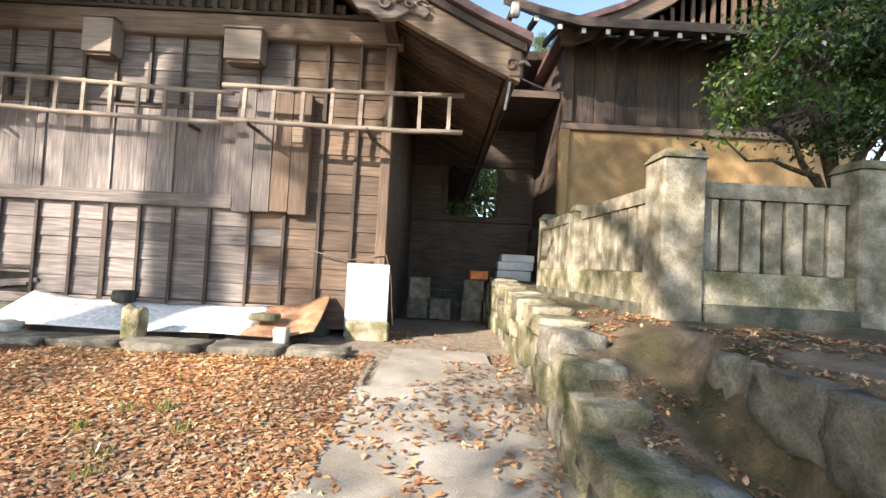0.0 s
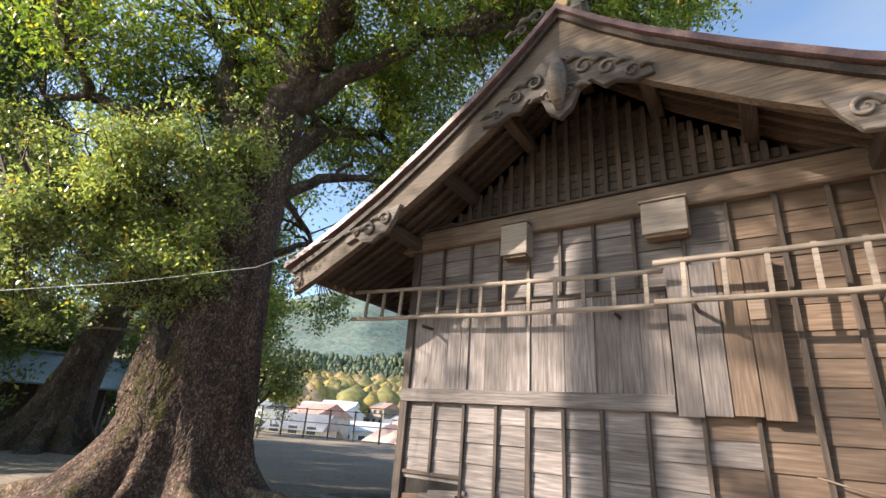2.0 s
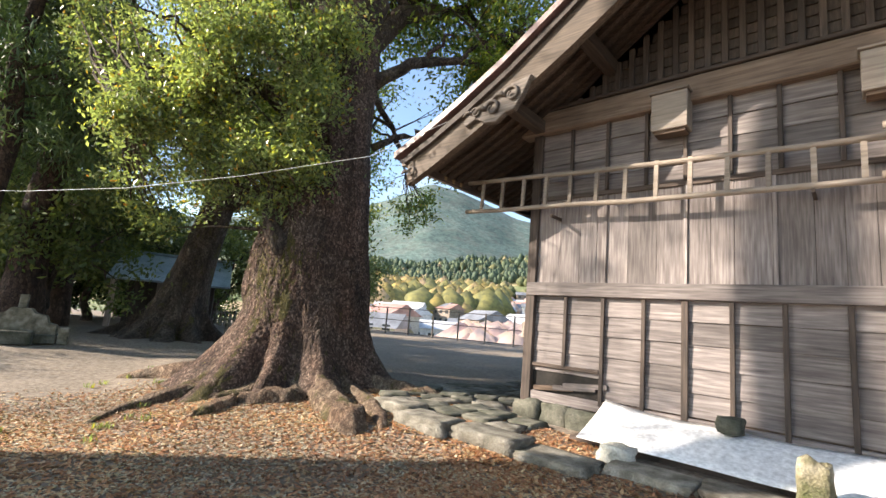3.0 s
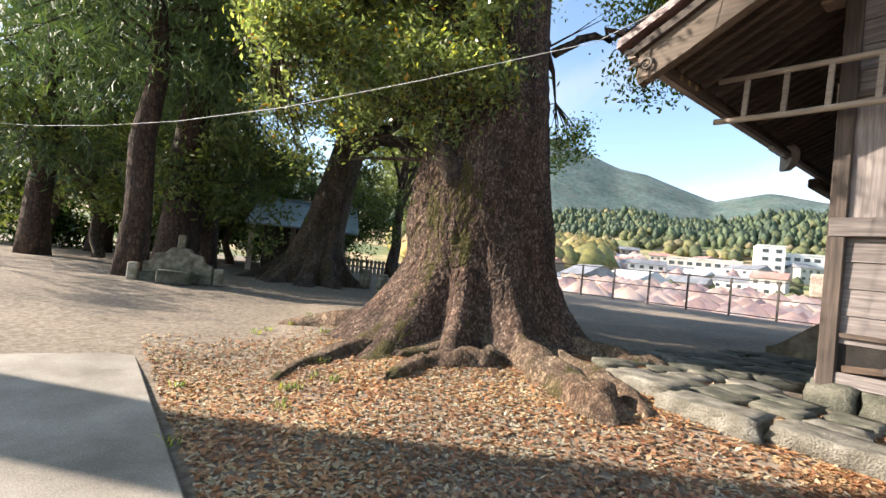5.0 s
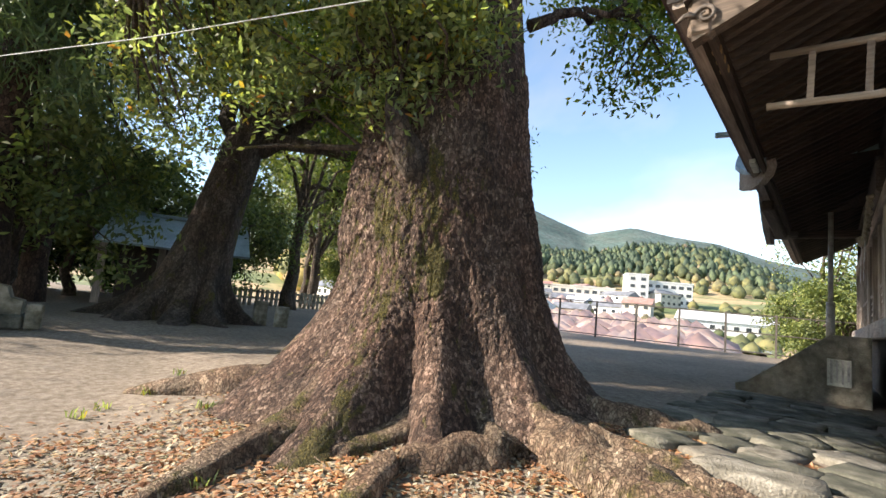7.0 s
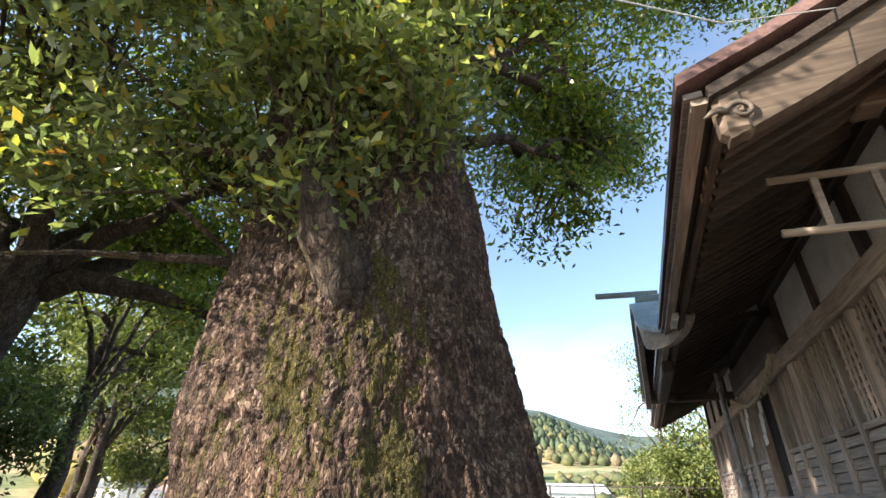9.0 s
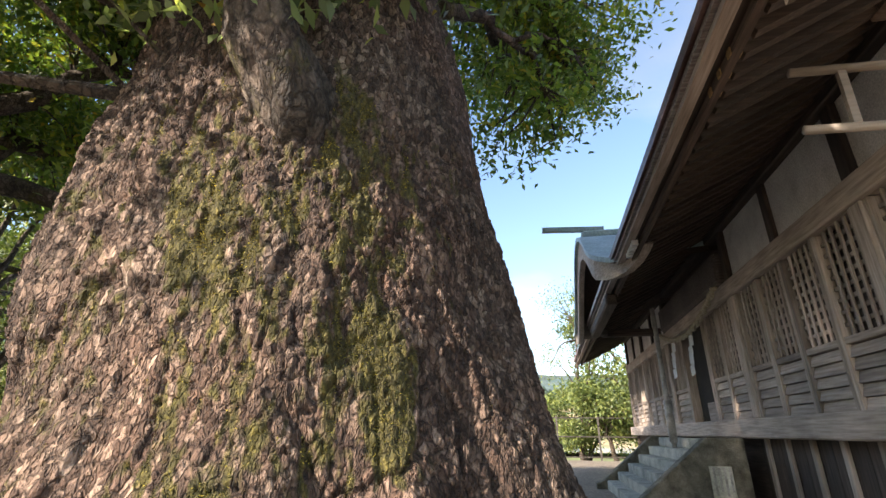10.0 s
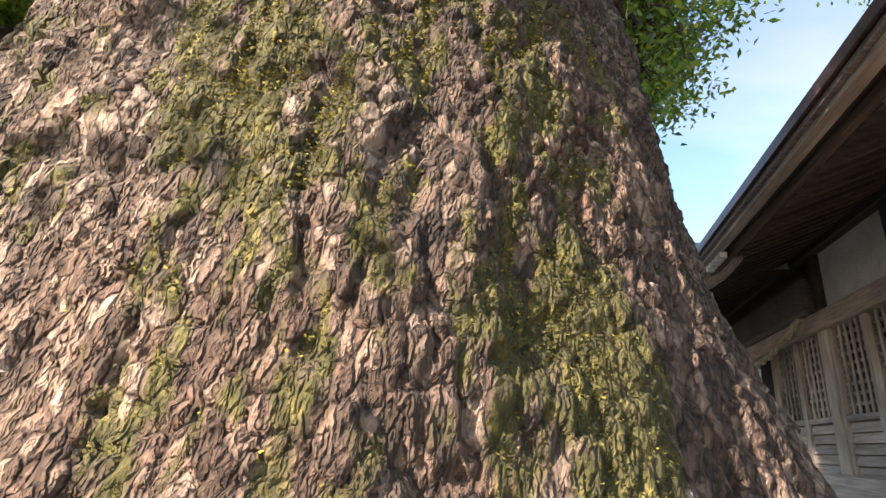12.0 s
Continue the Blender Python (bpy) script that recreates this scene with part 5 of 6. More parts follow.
sheet("white_sheet", -5.75, -2.40, TIN_WHITE, "bent white sheet lying against the wall foot")
sheet("rusty_sheet", -2.46, -1.55, RUST, "rust-brown curled sheet lying beside a white one", 0.35)
for x in (-5.4, -4.4, -3.4, -2.2):
    tagged(part("support_board", boxed(x - 0.5, x + 0.5, 5.95, 6.2, 0.40, 0.47, bevel=0.008), W_DARK_X), "dark board lying under the sheets", "board", "boards under the sheets")
tagged(boulder("upright_stone", (-3.62, 5.58, 0.56), (0.22, 0.2, 0.5), STONE_MOSS, seed=3, bulge=0.5, cuts=5), "mossy upright stone leaning on the sheet", "stone")
tagged(boulder("weight_stone", (-4.35, 6.42, 0.84), (0.24, 0.2, 0.17), STONE_DARK, seed=4), "dark round stone weighing down the sheet", "stone")
tagged(boulder("weight_stone", (-2.28, 6.1, 0.70), (0.34, 0.2, 0.10), STONE_MOSS, seed=5), "flat mossy stone on the rusty sheet", "stone")
tagged(boulder("prop_stone", (-1.92, 5.72, 0.48), (0.16, 0.2, 0.3), STONE_PALE, seed=6), "pale tilted stone propping the sheet", "stone")
tagged(boulder("prop_stone", (-5.2, 5.6, 0.46), (0.34, 0.24, 0.2), STONE_PALE, seed=8), "pale tilted stone propping the sheet", "stone")
# rubbish in the open slot of the wall
for k, (x, z, m, lab) in enumerate(((-6.5, 0.84, W_RED_X, "red-brown board end"), (-6.2, 0.88, W_GREY_X, "grey board end"), (-6.05, 0.93, W_GREY_X, "split grey batten"))):
    tagged(part("scrap_board", beamed((x - 0.3, YG - 0.03, z), (x + 0.3, YG - 0.02, z + 0.06), 0.04, 0.06), m), lab + " stuffed in the wall slot", "scrap", "scrap in the slot")
# kerb of flat stones in front of the hall
kerb = [(-8.0, 5.22, 0.72, 0.46), (-7.28, 5.02, 0.86, 0.5), (-6.42, 5.12, 0.88, 0.46), (-5.6, 5.14, 0.8, 0.44), (-4.8, 5.38, 0.8, 0.44), (-3.98, 5.44, 0.85, 0.5), (-3.1, 5.42, 0.9, 0.5), (-2.2, 5.5, 0.85, 0.5), (-1.4, 5.55, 0.75, 0.5)]
for k, (x, y, sx, sy) in enumerate(kerb):
    h = 0.22 if k < 3 else 0.13
    ob = boulder("kerb_stone", (x, y, ground_z(x, y) + h * 0.1), (sx * 0.95, sy * grng.uniform(0.9, 1.15), h), STONE_KERB, seed=70 + k, bulge=0.10, cuts=5)
    tagged(ob, "flat pale greenish kerb stone among fallen leaves", "stone", "kerb stones before the hall")
# crazy paving at the corner of the hall
paving = thing("crazy_paving", "dark irregular flat paving stones at the hall corner", "paving", kind="structure")
k = 0
for i in range(6):
    for j in range(-2, 9):
        x, y = -8.75 + 0.42 * i + grng.uniform(-0.1, 0.1), 6.65 + 0.46 * j + grng.uniform(-0.1, 0.1)
        k += 1
        if x < XW - 0.25 or y < 6.25:
            boulder("paving_stone", (x, y, ground_z(x, y) + 0.015), (grng.uniform(0.38, 0.5), grng.uniform(0.36, 0.5), 0.09), STONE_DARK if k % 4 else STONE_KERB, paving, seed=100 + k, flat=0.5, cuts=3, bulge=0.10)
for k in range(16):
    x = XW + 0.1 + 0.42 * k
    if x < -1.4:
        tagged(boulder("foundation_stone", (x, YG + 0.05, 0.45), (0.42, 0.4, 0.44), STONE_DARK, seed=200 + k), "dark rough foundation stone under the sill", "stone", "foundation stones")

# fallen leaves
lr = np.random.default_rng(3)
def litter(n, x0, x1, y0, y1, size, name, mat, label, clump=0.0, lift=0.012):
    x, y = lr.uniform(x0, x1, n), lr.uniform(y0, y1, n)
    pts = []
    for a, b in zip(x, y):
        # the carpet thins out towards the open yard
        if x0 < -12 and lr.random() > 0.08 + 0.92 * ss(-12.5, -10.6, a + 0.5 * noise.noise(Vector((a, b, 2)))):
            continue
        if clump and noise.noise(Vector((a * 0.9, b * 0.9, 4))) + 0.5 * noise.noise(Vector((a * 3, b * 3, 1))) < clump - 0.5:
            continue
        z = max(ground_z(a, b), terrace_z(a, b) if a > 1.1 else -1)
        if -0.8 < a < 1.0 and b < 5.3:
            z += 0.05
        pts.append((a, b, z + lift))
    ob = part(name, leaf_mesh(name, np.array(pts), size, lr, 0.0, 0.5, 0.75), mat)
    tagged(ob, label, "leaves", kind="stuff")


litter(40000, -6.5, -0.75, 1.2, 5.6, 0.062, "fallen_leaves", LITTER, "reddish-brown fallen leaves on the ground")
litter(36000, -12.5, -5.5, 1.3, 6.2, 0.06, "fallen_leaves", LITTER, "brown fallen leaves among the roots")
litter(3200, -0.75, 1.0, 1.0, 7.5, 0.07, "fallen_leaves", LITTER, "brown fallen leaves on the path", 0.55)
litter(9000, 1.2, 4.0, 0.5, 5.5, 0.055, "fallen_leaves", LITTER, "brown fallen leaves on the terrace", 0.4)
litter(16000, -12.5, -5.0, 1.3, 4.4, 0.045, "leaf_fragments", leafy("pale_fragments", [(0.0, (0.30, 0.26, 0.2)), (1.0, (0.55, 0.52, 0.46))], 0.8, 0.1), "pale leaf fragments and chips on the earth", 0.3)
# grass tufts
def tuft(c, n, h, label="small green weed tuft in the litter"):
    bm = bmesh.new()
    for _ in range(n):
        a, l = grng.uniform(0, 6.28), grng.uniform(0.5, 1.0) * h
        d = Vector((math.cos(a), math.sin(a), 0)) * grng.uniform(0.1, 0.9) * h
        b = Vector((math.cos(a + 1.6), math.sin(a + 1.6), 0)) * 0.006
        p = Vector(c) + Vector((grng.uniform(-0.06, 0.06), grng.uniform(-0.06, 0.06), 0))
        m = p + d * 0.45 + Vector((0, 0, l * 0.7))
        bm.faces.new([bm.verts.new(x) for x in (p - b, p + b, m + b, m - b)])
        bm.faces.new([bm.verts.new(x) for x in (m - b, m + b, p + d + Vector((0, 0, l)), p + d * 0.99 + Vector((0, 0, l)))])
    tagged(part("grass_tuft", bm, LEAF_SPROUT), label, "grass", "weed tufts", kind="stuff")


for _ in range(24):
    x, y = grng.choice(((-1.3, 2.6), (-2.2, 3.4), (-10.2, 2.4), (-8.6, 3.2), (-12.4, 3.2), (-9.9, 2.0), (-7.2, 2.2)))
    x, y = x + grng.gauss(0, 0.35), y + grng.gauss(0, 0.3)
    tuft((x, y, ground_z(x, y)), 16, 0.10)
# dark green moss on the pavement edge is left to the material; shrub behind the fence
shrub = thing("camellia_shrub", "glossy dark green evergreen shrub behind the stone fence", "shrub")
prng2 = random.Random(9)
stem = curved((5.2, 5.9, 1.1), (4.4, 5.6, 3.6), 0.1, 6, 0.06, prng2)
part("trunk", tube(bmesh.new(), stem, [0.09, 0.085, 0.08, 0.07, 0.06, 0.05, 0.04], 8, 0.2), BARK_LIMB, shrub, smooth=True)
sh = list(stem)
for e in ((3.2, 5.2, 3.5), (3.5, 5.4, 2.9), (5.4, 5.2, 4.4), (4.2, 5.8, 4.9), (6.2, 5.8, 3.8), (5.4, 5.0, 3.0)):
    b = curved(stem[3], e, 0.15, 6, 0.08, prng2)
    sh += b
    part("branch", tube(bmesh.new(), b, [0.05 - 0.006 * i for i in range(7)], 6), BARK_LIMB, shrub, smooth=True)

# ---- trees and things round the yard ----
def broadleaf(name, label, h, r, clusters, size, mat, seed, trunk_r=0.25, clear=0.35, per=40, spread=0.5, cat="tree", lean=(0, 0)):
    """A tree at the origin: bent trunk, limbs and a ragged crown."""
    t = thing(name, label, cat)
    pr, nr = random.Random(seed), np.random.default_rng(seed)
    top = (lean[0], lean[1], h * 0.8)
    stem = curved((0, 0, -0.2), top, 0, 8, trunk_r * 0.5, pr)
    part("trunk", tube(bmesh.new(), stem, [trunk_r * (1.35 - 0.14 * i) if i else trunk_r * 1.7 for i in range(9)], 10, 0.3, seed), BARK_LIMB, t, smooth=True)
    hub = stem[4:]
    regs = []
    for k in range(7):
        s = stem[3 + k % 5]
        a = k * 2.4 + pr.uniform(-0.4, 0.4)
        rr = r * pr.uniform(0.5, 0.95)
        e = Vector((s.x + math.cos(a) * rr, s.y + math.sin(a) * rr, h * pr.uniform(clear + 0.12, 0.95)))
        b = curved(s, e, 0.3, 6, 0.12, pr)
        hub = hub + b[2:]
        part("limb", tube(bmesh.new(), b, [trunk_r * 0.5 * (1 - 0.13 * i) for i in range(7)], 6, 0.2), BARK_LIMB, t, smooth=True)
        regs.append((e.x, e.y, e.z, r * pr.uniform(0.34, 0.5), r * pr.uniform(0.34, 0.5), r * pr.uniform(0.25, 0.4)))
    regs.append((top[0], top[1], h * 0.9, r * 0.5, r * 0.5, h * 0.12))
    crown(t, regs, clusters, size, mat, nr, hub, per, spread)
    return t


def cedar(name, label, h, trunk_r, seed, low, size=0.5, sprays=260, reach=2.6):
    """A tall conifer: straight trunk, drooping sprays of needles."""
    t = thing(name, label, "tree")
    pr, nr = random.Random(seed), np.random.default_rng(seed)
    stem = [(0.05 * pr.uniform(-1, 1) * i, 0.05 * pr.uniform(-1, 1) * i, -0.2 + h * i / 9) for i in range(10)]
    part("trunk", tube(bmesh.new(), stem, [trunk_r * (1.35 if i == 0 else 1.05 - 0.1 * i) for i in range(10)], 14, 0.18, seed), BARK_CEDAR, t, smooth=True)
    pts = []
    bm = bmesh.new()
    for k in range(sprays):
        z = low + (h - low) * pr.random() ** 0.9
        a = pr.uniform(0, 6.283)
        L = reach * (1.1 - 0.75 * (z - low) / (h - low)) * pr.uniform(0.55, 1.1)
        p0 = Vector((math.cos(a) * trunk_r * 0.5, math.sin(a) * trunk_r * 0.5, z))
        p1 = Vector((math.cos(a) * L * 0.6, math.sin(a) * L * 0.6, z + 0.15 * L))
        p2 = Vector((math.cos(a) * L, math.sin(a) * L, z - 0.25 * L))
        if k % 3 == 0:
            tube(bm, [p0, p1, p2], [0.04, 0.025, 0.01], 5)
        for j in range(74):
            s = nr.random() ** 0.6
            c = p1.lerp(p2, (s - 0.4) / 0.6) if s > 0.4 else p0.lerp(p1, s / 0.4)
            pts.append((c.x + nr.normal() * 0.16, c.y + nr.normal() * 0.16, c.z - abs(nr.normal()) * 0.28))
    tagged(part("branch_spray", bm, BARK_CEDAR, t), kind="stuff")
    part("foliage", leaf_mesh("foliage", np.array(pts), size, nr, 1.2, 0.13), LEAF_CEDAR, t)
    return t


def place(t, x, y, rz=0.0, s=1.0):
    t.matrix_basis = pose(x, y, ground_z(x, y) - 0.02, 0, 0, rz) @ Matrix.Scale(s, 4)
    return t


place(cedar("cedar_tree", "tall dark cedar with a reddish straight trunk", 15, 0.29, 3, 4.6, 0.34, 220, 2.3), -18.4, 1.5)
place(cedar("cedar_tree", "tall dark cedar with a thick dark trunk", 16, 0.48, 4, 4.4, 0.34, 270, 2.9), -20.4, 2.65)
place(cedar("cedar_tree", "tall dark cedar standing close to another", 12, 0.3, 6, 3.4, 0.30, 180, 2.8), -23.5, 4.0)
c4 = place(cedar("cedar_tree", "dark cedar at the back of the yard", 13, 0.36, 7, 2.6, 0.36, 200, 3.2), -24.0, -0.6)
for x, y, rz, s in ((-29, 1.0, 140, 1.1), (-26.5, 3.5, 200, 0.9)):
    copy_thing(c4, pose(x, y, 0.4, 0, 0, rz) @ Matrix.Scale(s, 4))

# second camphor with spreading roots
def second_camphor():
    t = thing("camphor_tree", "dark leaning camphor with spreading surface roots", "tree")
    n = 90
    v, q = [], []
    zs = [-0.2, 0.0, 0.2, 0.4, 0.7, 1.1, 1.6, 2.2, 3.0, 4.0, 5.0, 6.2]
    rs = [2.5, 2.1, 1.75, 1.5, 1.3, 1.12, 1.0, 0.86, 0.76, 0.7, 0.66, 0.6]
    for z, r in zip(zs, rs):
        for k in range(n):
            a = 2 * math.pi * k / n
            low = ss(1.6, 0, z)
            rr = r * (1 + low * (0.20 * math.sin(a * 9 + 1.3 * math.sin(a * 2)) + 0.10 * math.sin(a * 17 + 2 * math.sin(a))) + 0.08 * noise.noise(Vector((math.cos(a) * 2, math.sin(a) * 2, z))))
            v.append((0.10 * z + math.cos(a) * rr, 0.17 * z + math.sin(a) * rr, z))
    for j in range(len(zs) - 1):
        for k in range(n):
            q.append((j * n + k, j * n + (k + 1) % n, (j + 1) * n + (k + 1) % n, (j + 1) * n + k))
    part("trunk", mesh_from("trunk", v, q), BARK_LIMB, t, smooth=True)
    pr, nr = random.Random(17), np.random.default_rng(17)
    hub = []
    for e in ((4.5, 3.5, 9), (-1.5, 4, 10), (1.5, 5.5, 8), (3.2, -0.5, 9.5), (-2.5, 0.5, 8.5), (4.6, 4.4, 5.0)):
        b = curved((0.55, 0.95, 5.6), e, 0.6, 8, 0.2, pr)
        hub += b[2:]
        part("limb", tube(bmesh.new(), b, [0.34 - 0.035 * i for i in range(9)], 8, 0.2), BARK_LIMB, t, smooth=True)
    crown(t, [(3.5, 3, 9.5, 3, 3, 2), (-1, 3.5, 10.5, 3, 3, 2.2), (1.5, 5, 8.5, 3, 2.6, 2), (2.5, -0.5, 9.5, 2.6, 2.6, 2), (-2.2, 0.5, 8.8, 2.4, 2.4, 1.8), (4.4, 4.2, 5.4, 1.5, 1.5, 1.0)], 900, 0.2, LEAF, nr, hub, 46, 0.5)
    return t


place(second_camphor(), -19.6, 6.15, 0, 0.78)
# broadleaf trees that close the yard
b1 = place(broadleaf("broadleaf_tree", "leafy evergreen tree at the edge of the yard", 9.5, 3.6, 330, 0.26, LEAF_FAR, 41, 0.26, 0.25, 46, 0.5), -26.4, 13.3)
for x, y, rz, s in ((-31.5, 18, 80, 1.0), (-35, 3, 220, 1.25), (-34.5, 19.5, 20, 0.9), (-36, -1, 10, 1.2)):
    copy_thing(b1, pose(x, y, 0.3, 0, 0, rz) @ Matrix.Scale(s, 4))
b2 = place(broadleaf("low_tree", "low crooked evergreen with bent branches", 4.2, 2.4, 200, 0.2, LEAF_FAR, 52, 0.13, 0.2, 40, 0.34, lean=(0.8, 0.3)), -21.8, 3.2)
for x, y, rz, s in ((-25, 9.5, 100, 1.0), (-24.5, 1.0, 200, 1.1), (-29.0, 9.0, 320, 1.3), (-8.4, 30.3, 40, 0.8), (-6.6, 30.0, 130, 0.9), (-4.6, 29.5, 250, 1.15), (-8.0, 33.0, 10, 1.2), (-30, -1, 60, 1.4), (-27, 5.5, 170, 1.2), (-32, 21, 70, 1.3), (-33, 4.5, 20, 1.5), (-32, 8.0, 250, 1.2)):
    copy_thing(b2, pose(x, y, ground_z(x, y) - 0.1, 0, 0, rz) @ Matrix.Scale(s, 4))
thin_tree = place(broadleaf("slender_tree", "slender tree with thin greyish-green foliage", 10.5, 3.0, 90, 0.16, LEAF_FAR, 91, 0.12, 0.3, 34, 0.42), -8.0, 32.5)
# two sunward copies, added out of view to dapple the yard with shade
for x, y, rz, s in ((-25.0, -6.6, 60, 0.7), (-28.5, -4.5, 250, 0.8)):
    copy_thing(thin_tree, pose(x, y, 0.1, 0, 0, rz) @ Matrix.Scale(s, 4))
# trees behind the hall and the sanctuary
for x, y, rz, s in ((-4, 33, 50, 1.0), (0.8, 20.5, 120, 0.75), (2.6, 24, 200, 0.9), (-1.5, 27, 290, 0.9)):
    copy_thing(b1, pose(x, y, -0.3, 0, 0, rz) @ Matrix.Scale(s, 4))
bare = place(broadleaf("bare_tree", "tall tree with thin yellowish spring foliage", 15, 5, 260, 0.12, LITTER, 63, 0.28, 0.35, 34, 0.7), 19.0, 22.0)
pine = place(cedar("conifer", "slender conifer behind the sanctuary roof", 15, 0.2, 66, 6.0, 0.3, 90, 1.3), 5.2, 27.0)
# trees added out of view, sunward, to shade the hall, path and terrace
shade_a = place(cedar("cedar_tree", "added unseen cedar whose trunk and crown shade the yard and hall", 21, 0.72, 71, 8.0, 0.42, 32, 3.2), -16.9, -6.3)
shade_b = place(broadleaf("broadleaf_tree", "added unseen leafy tree that throws dappled shade by the path", 17, 5.8, 390, 0.22, LEAF, 73, 0.34, 0.42, 46, 0.42), -6.9, -7.0)

shade_c = place(broadleaf("broadleaf_tree", "added unseen leafy tree that shades the terrace and sanctuary", 14, 5.0, 150, 0.2, LEAF, 79, 0.3, 0.42, 46, 0.4), -4.2, -7.8)

place(cedar("cedar_tree", "added unseen narrow cedar that shades the stone fence", 17, 0.2, 83, 2.6, 0.32, 150, 1.5), -6.3, -5.5)

# thicket that closes the back of the yard
thicket = thing("thicket", "dark evergreen undergrowth along the back of the yard", "undergrowth", kind="stuff")
trng = np.random.default_rng(29)
stems = [Vector((-31.5 + trng.normal() * 0.7, -6 + 0.6 * k, 0.9 + 0.5 * trng.random())) for k in range(32)]
crown(thicket, [(-31.5, -5.0 + 2.4 * k, 1.5, 1.2, 1.5, 1.3) for k in range(8)], 420, 0.26, LEAF_SHRUB, trng, stems, 46, 0.42, "foliage", gap=0.8)

# small shed with a bluish roof behind the second camphor
shed = thing("shed", "small dark timber shed with a bluish metal roof", "shed", at=(-25.2, 8.1, 0.35))
SB = (1.9, 1.5)
for nm, a in (("wall", (-SB[0], SB[0], SB[1] - 0.1, SB[1], 0, 1.9)), ("wall", (-SB[0], SB[0], -SB[1], -SB[1] + 0.1, 0, 1.9)), ("wall", (-SB[0], -SB[0] + 0.1, -SB[1] + 0.102, SB[1] - 0.102, 0, 1.9)), ("wall", (SB[0] - 0.1, SB[0], -SB[1] + 0.102, SB[1] - 0.102, 0, 1.9))):
    part(nm, boxed(*a), W_DARK_Z, shed)
for s in (-1, 1):
    bm = beamed((s * 1.35, -2.05, 2.42), (s * 1.35, 2.05, 2.42), 3.0, 0.07, Vector((s * 0.42, 0, 1)))
    part("roof_slope", bm, ROOF_BLUE, shed)
part("ridge", boxed(-0.12, 0.12, -2.05, 2.05, 3.0, 3.12, bevel=0.02), ROOF_BLUE, shed)
for y in (-1.9, -0.4):
    part("post", boxed(1.95, 2.12, y - 0.09, y + 0.09, 0, 1.9), W_FRONT_Z, shed, "pale post")
shed.rotation_euler = (0, 0, radians(-23.5))

# stone monument with a stepped back
mon = thing("stone_monument", "low grey stone monument with a stepped back and short post", "monument", at=(-17.5, 2.35, 0.38))
part("base", boxed(-0.35, 0.35, -0.85, 0.85, 0, 0.25, bevel=0.03), STONE_DARK, mon)
bm = bmesh.new()
prof = [(-0.80, 0.253), (-0.80, 0.50), (-0.62, 0.55), (-0.55, 0.74), (-0.30, 0.80), (-0.20, 0.92), (0.20, 0.92), (0.30, 0.80), (0.55, 0.74), (0.62, 0.55), (0.80, 0.50), (0.80, 0.253)]
a = [bm.verts.new((-0.2, y, z)) for y, z in prof]
b = [bm.verts.new((0.2, y, z)) for y, z in prof]
bm.faces.new(a)
bm.faces.new(b[::-1])
for i in range(len(prof)):
    bm.faces.new((a[i], b[i], b[(i + 1) % len(prof)], a[(i + 1) % len(prof)]))
bmesh.ops.recalc_face_normals(bm, faces=bm.faces)
part("back", bm, STONE, mon)
part("post", boxed(-0.09, 0.09, -0.09, 0.09, 0.923, 1.28, bevel=0.015), STONE, mon)
mon.scale = (0.84, 0.84, 0.84)
mon.rotation_euler = (0, 0, radians(-16))
part("altar", boxed(0.36, 0.7, -0.4, 0.4, 0, 0.34, bevel=0.02), STONE_DARK, mon)
for s in (-1, 1):
    part("end_stone", boxed(0.1, 0.34, s * 1.0 - 0.12, s * 1.0 + 0.12, 0, 0.46, bevel=0.03), STONE, mon)
for k, (x, y) in enumerate(((-18.3, 7.5), (-18.0, 7.9))):
    tagged(part("marker_stone", boxed(x - 0.09, x + 0.09, y - 0.16, y + 0.16, 0.3, 1.02 - 0.1 * k, bevel=0.03), STONE), "short grey marker stone at the yard edge", "stone", "marker stones")
# low stone fence at the back of the yard
for k in range(4):
    p0 = Vector((-28.4 + 0.2 * k, 10.6 + 2.2 * k, 0))
    p1 = p0 + Vector((0.19, 2.1, 0))
    f = thing("low_fence", "low grey stone fence at the back of the yard", "fence", "low yard fence bays")
    for z in (0.78, 1.08):
        part("rail", beamed(p0 + Vector((0, 0, z)), p1 + Vector((0, 0, z)), 0.10, 0.10), STONE, f)
    for j in range(9):
        c = p0.lerp(p1, j / 9)
        part("post", boxed(c.x - 0.06, c.x + 0.06, c.y - 0.06, c.y + 0.06, 0.3, 1.2), STONE, f)

# railing at the edge of the terrace above the town
FA, FB = Vector((-34.0, 22.0, 0)), Vector((-2.0, 28.6, 0))
nf = 17
for k in range(nf):
    p0, p1 = FA.lerp(FB, k / nf), FA.lerp(FB, (k + 1) / nf)
    zg = 0.42
    f = thing("railing", "dark brown metal railing bay at the edge of the yard", "railing", "yard railing bays")
    part("post", boxed(p0.x - 0.04, p0.x + 0.04, p0.y - 0.04, p0.y + 0.04, 0.2, zg + 1.86), FENCE, f)
    for z in (0.12, 0.98, 1.8):
        part("rail", beamed(p0 + Vector((0.042, 0, zg + z)), p1 + Vector((-0.042, 0, zg + z)), 0.04, 0.05), FENCE, f)
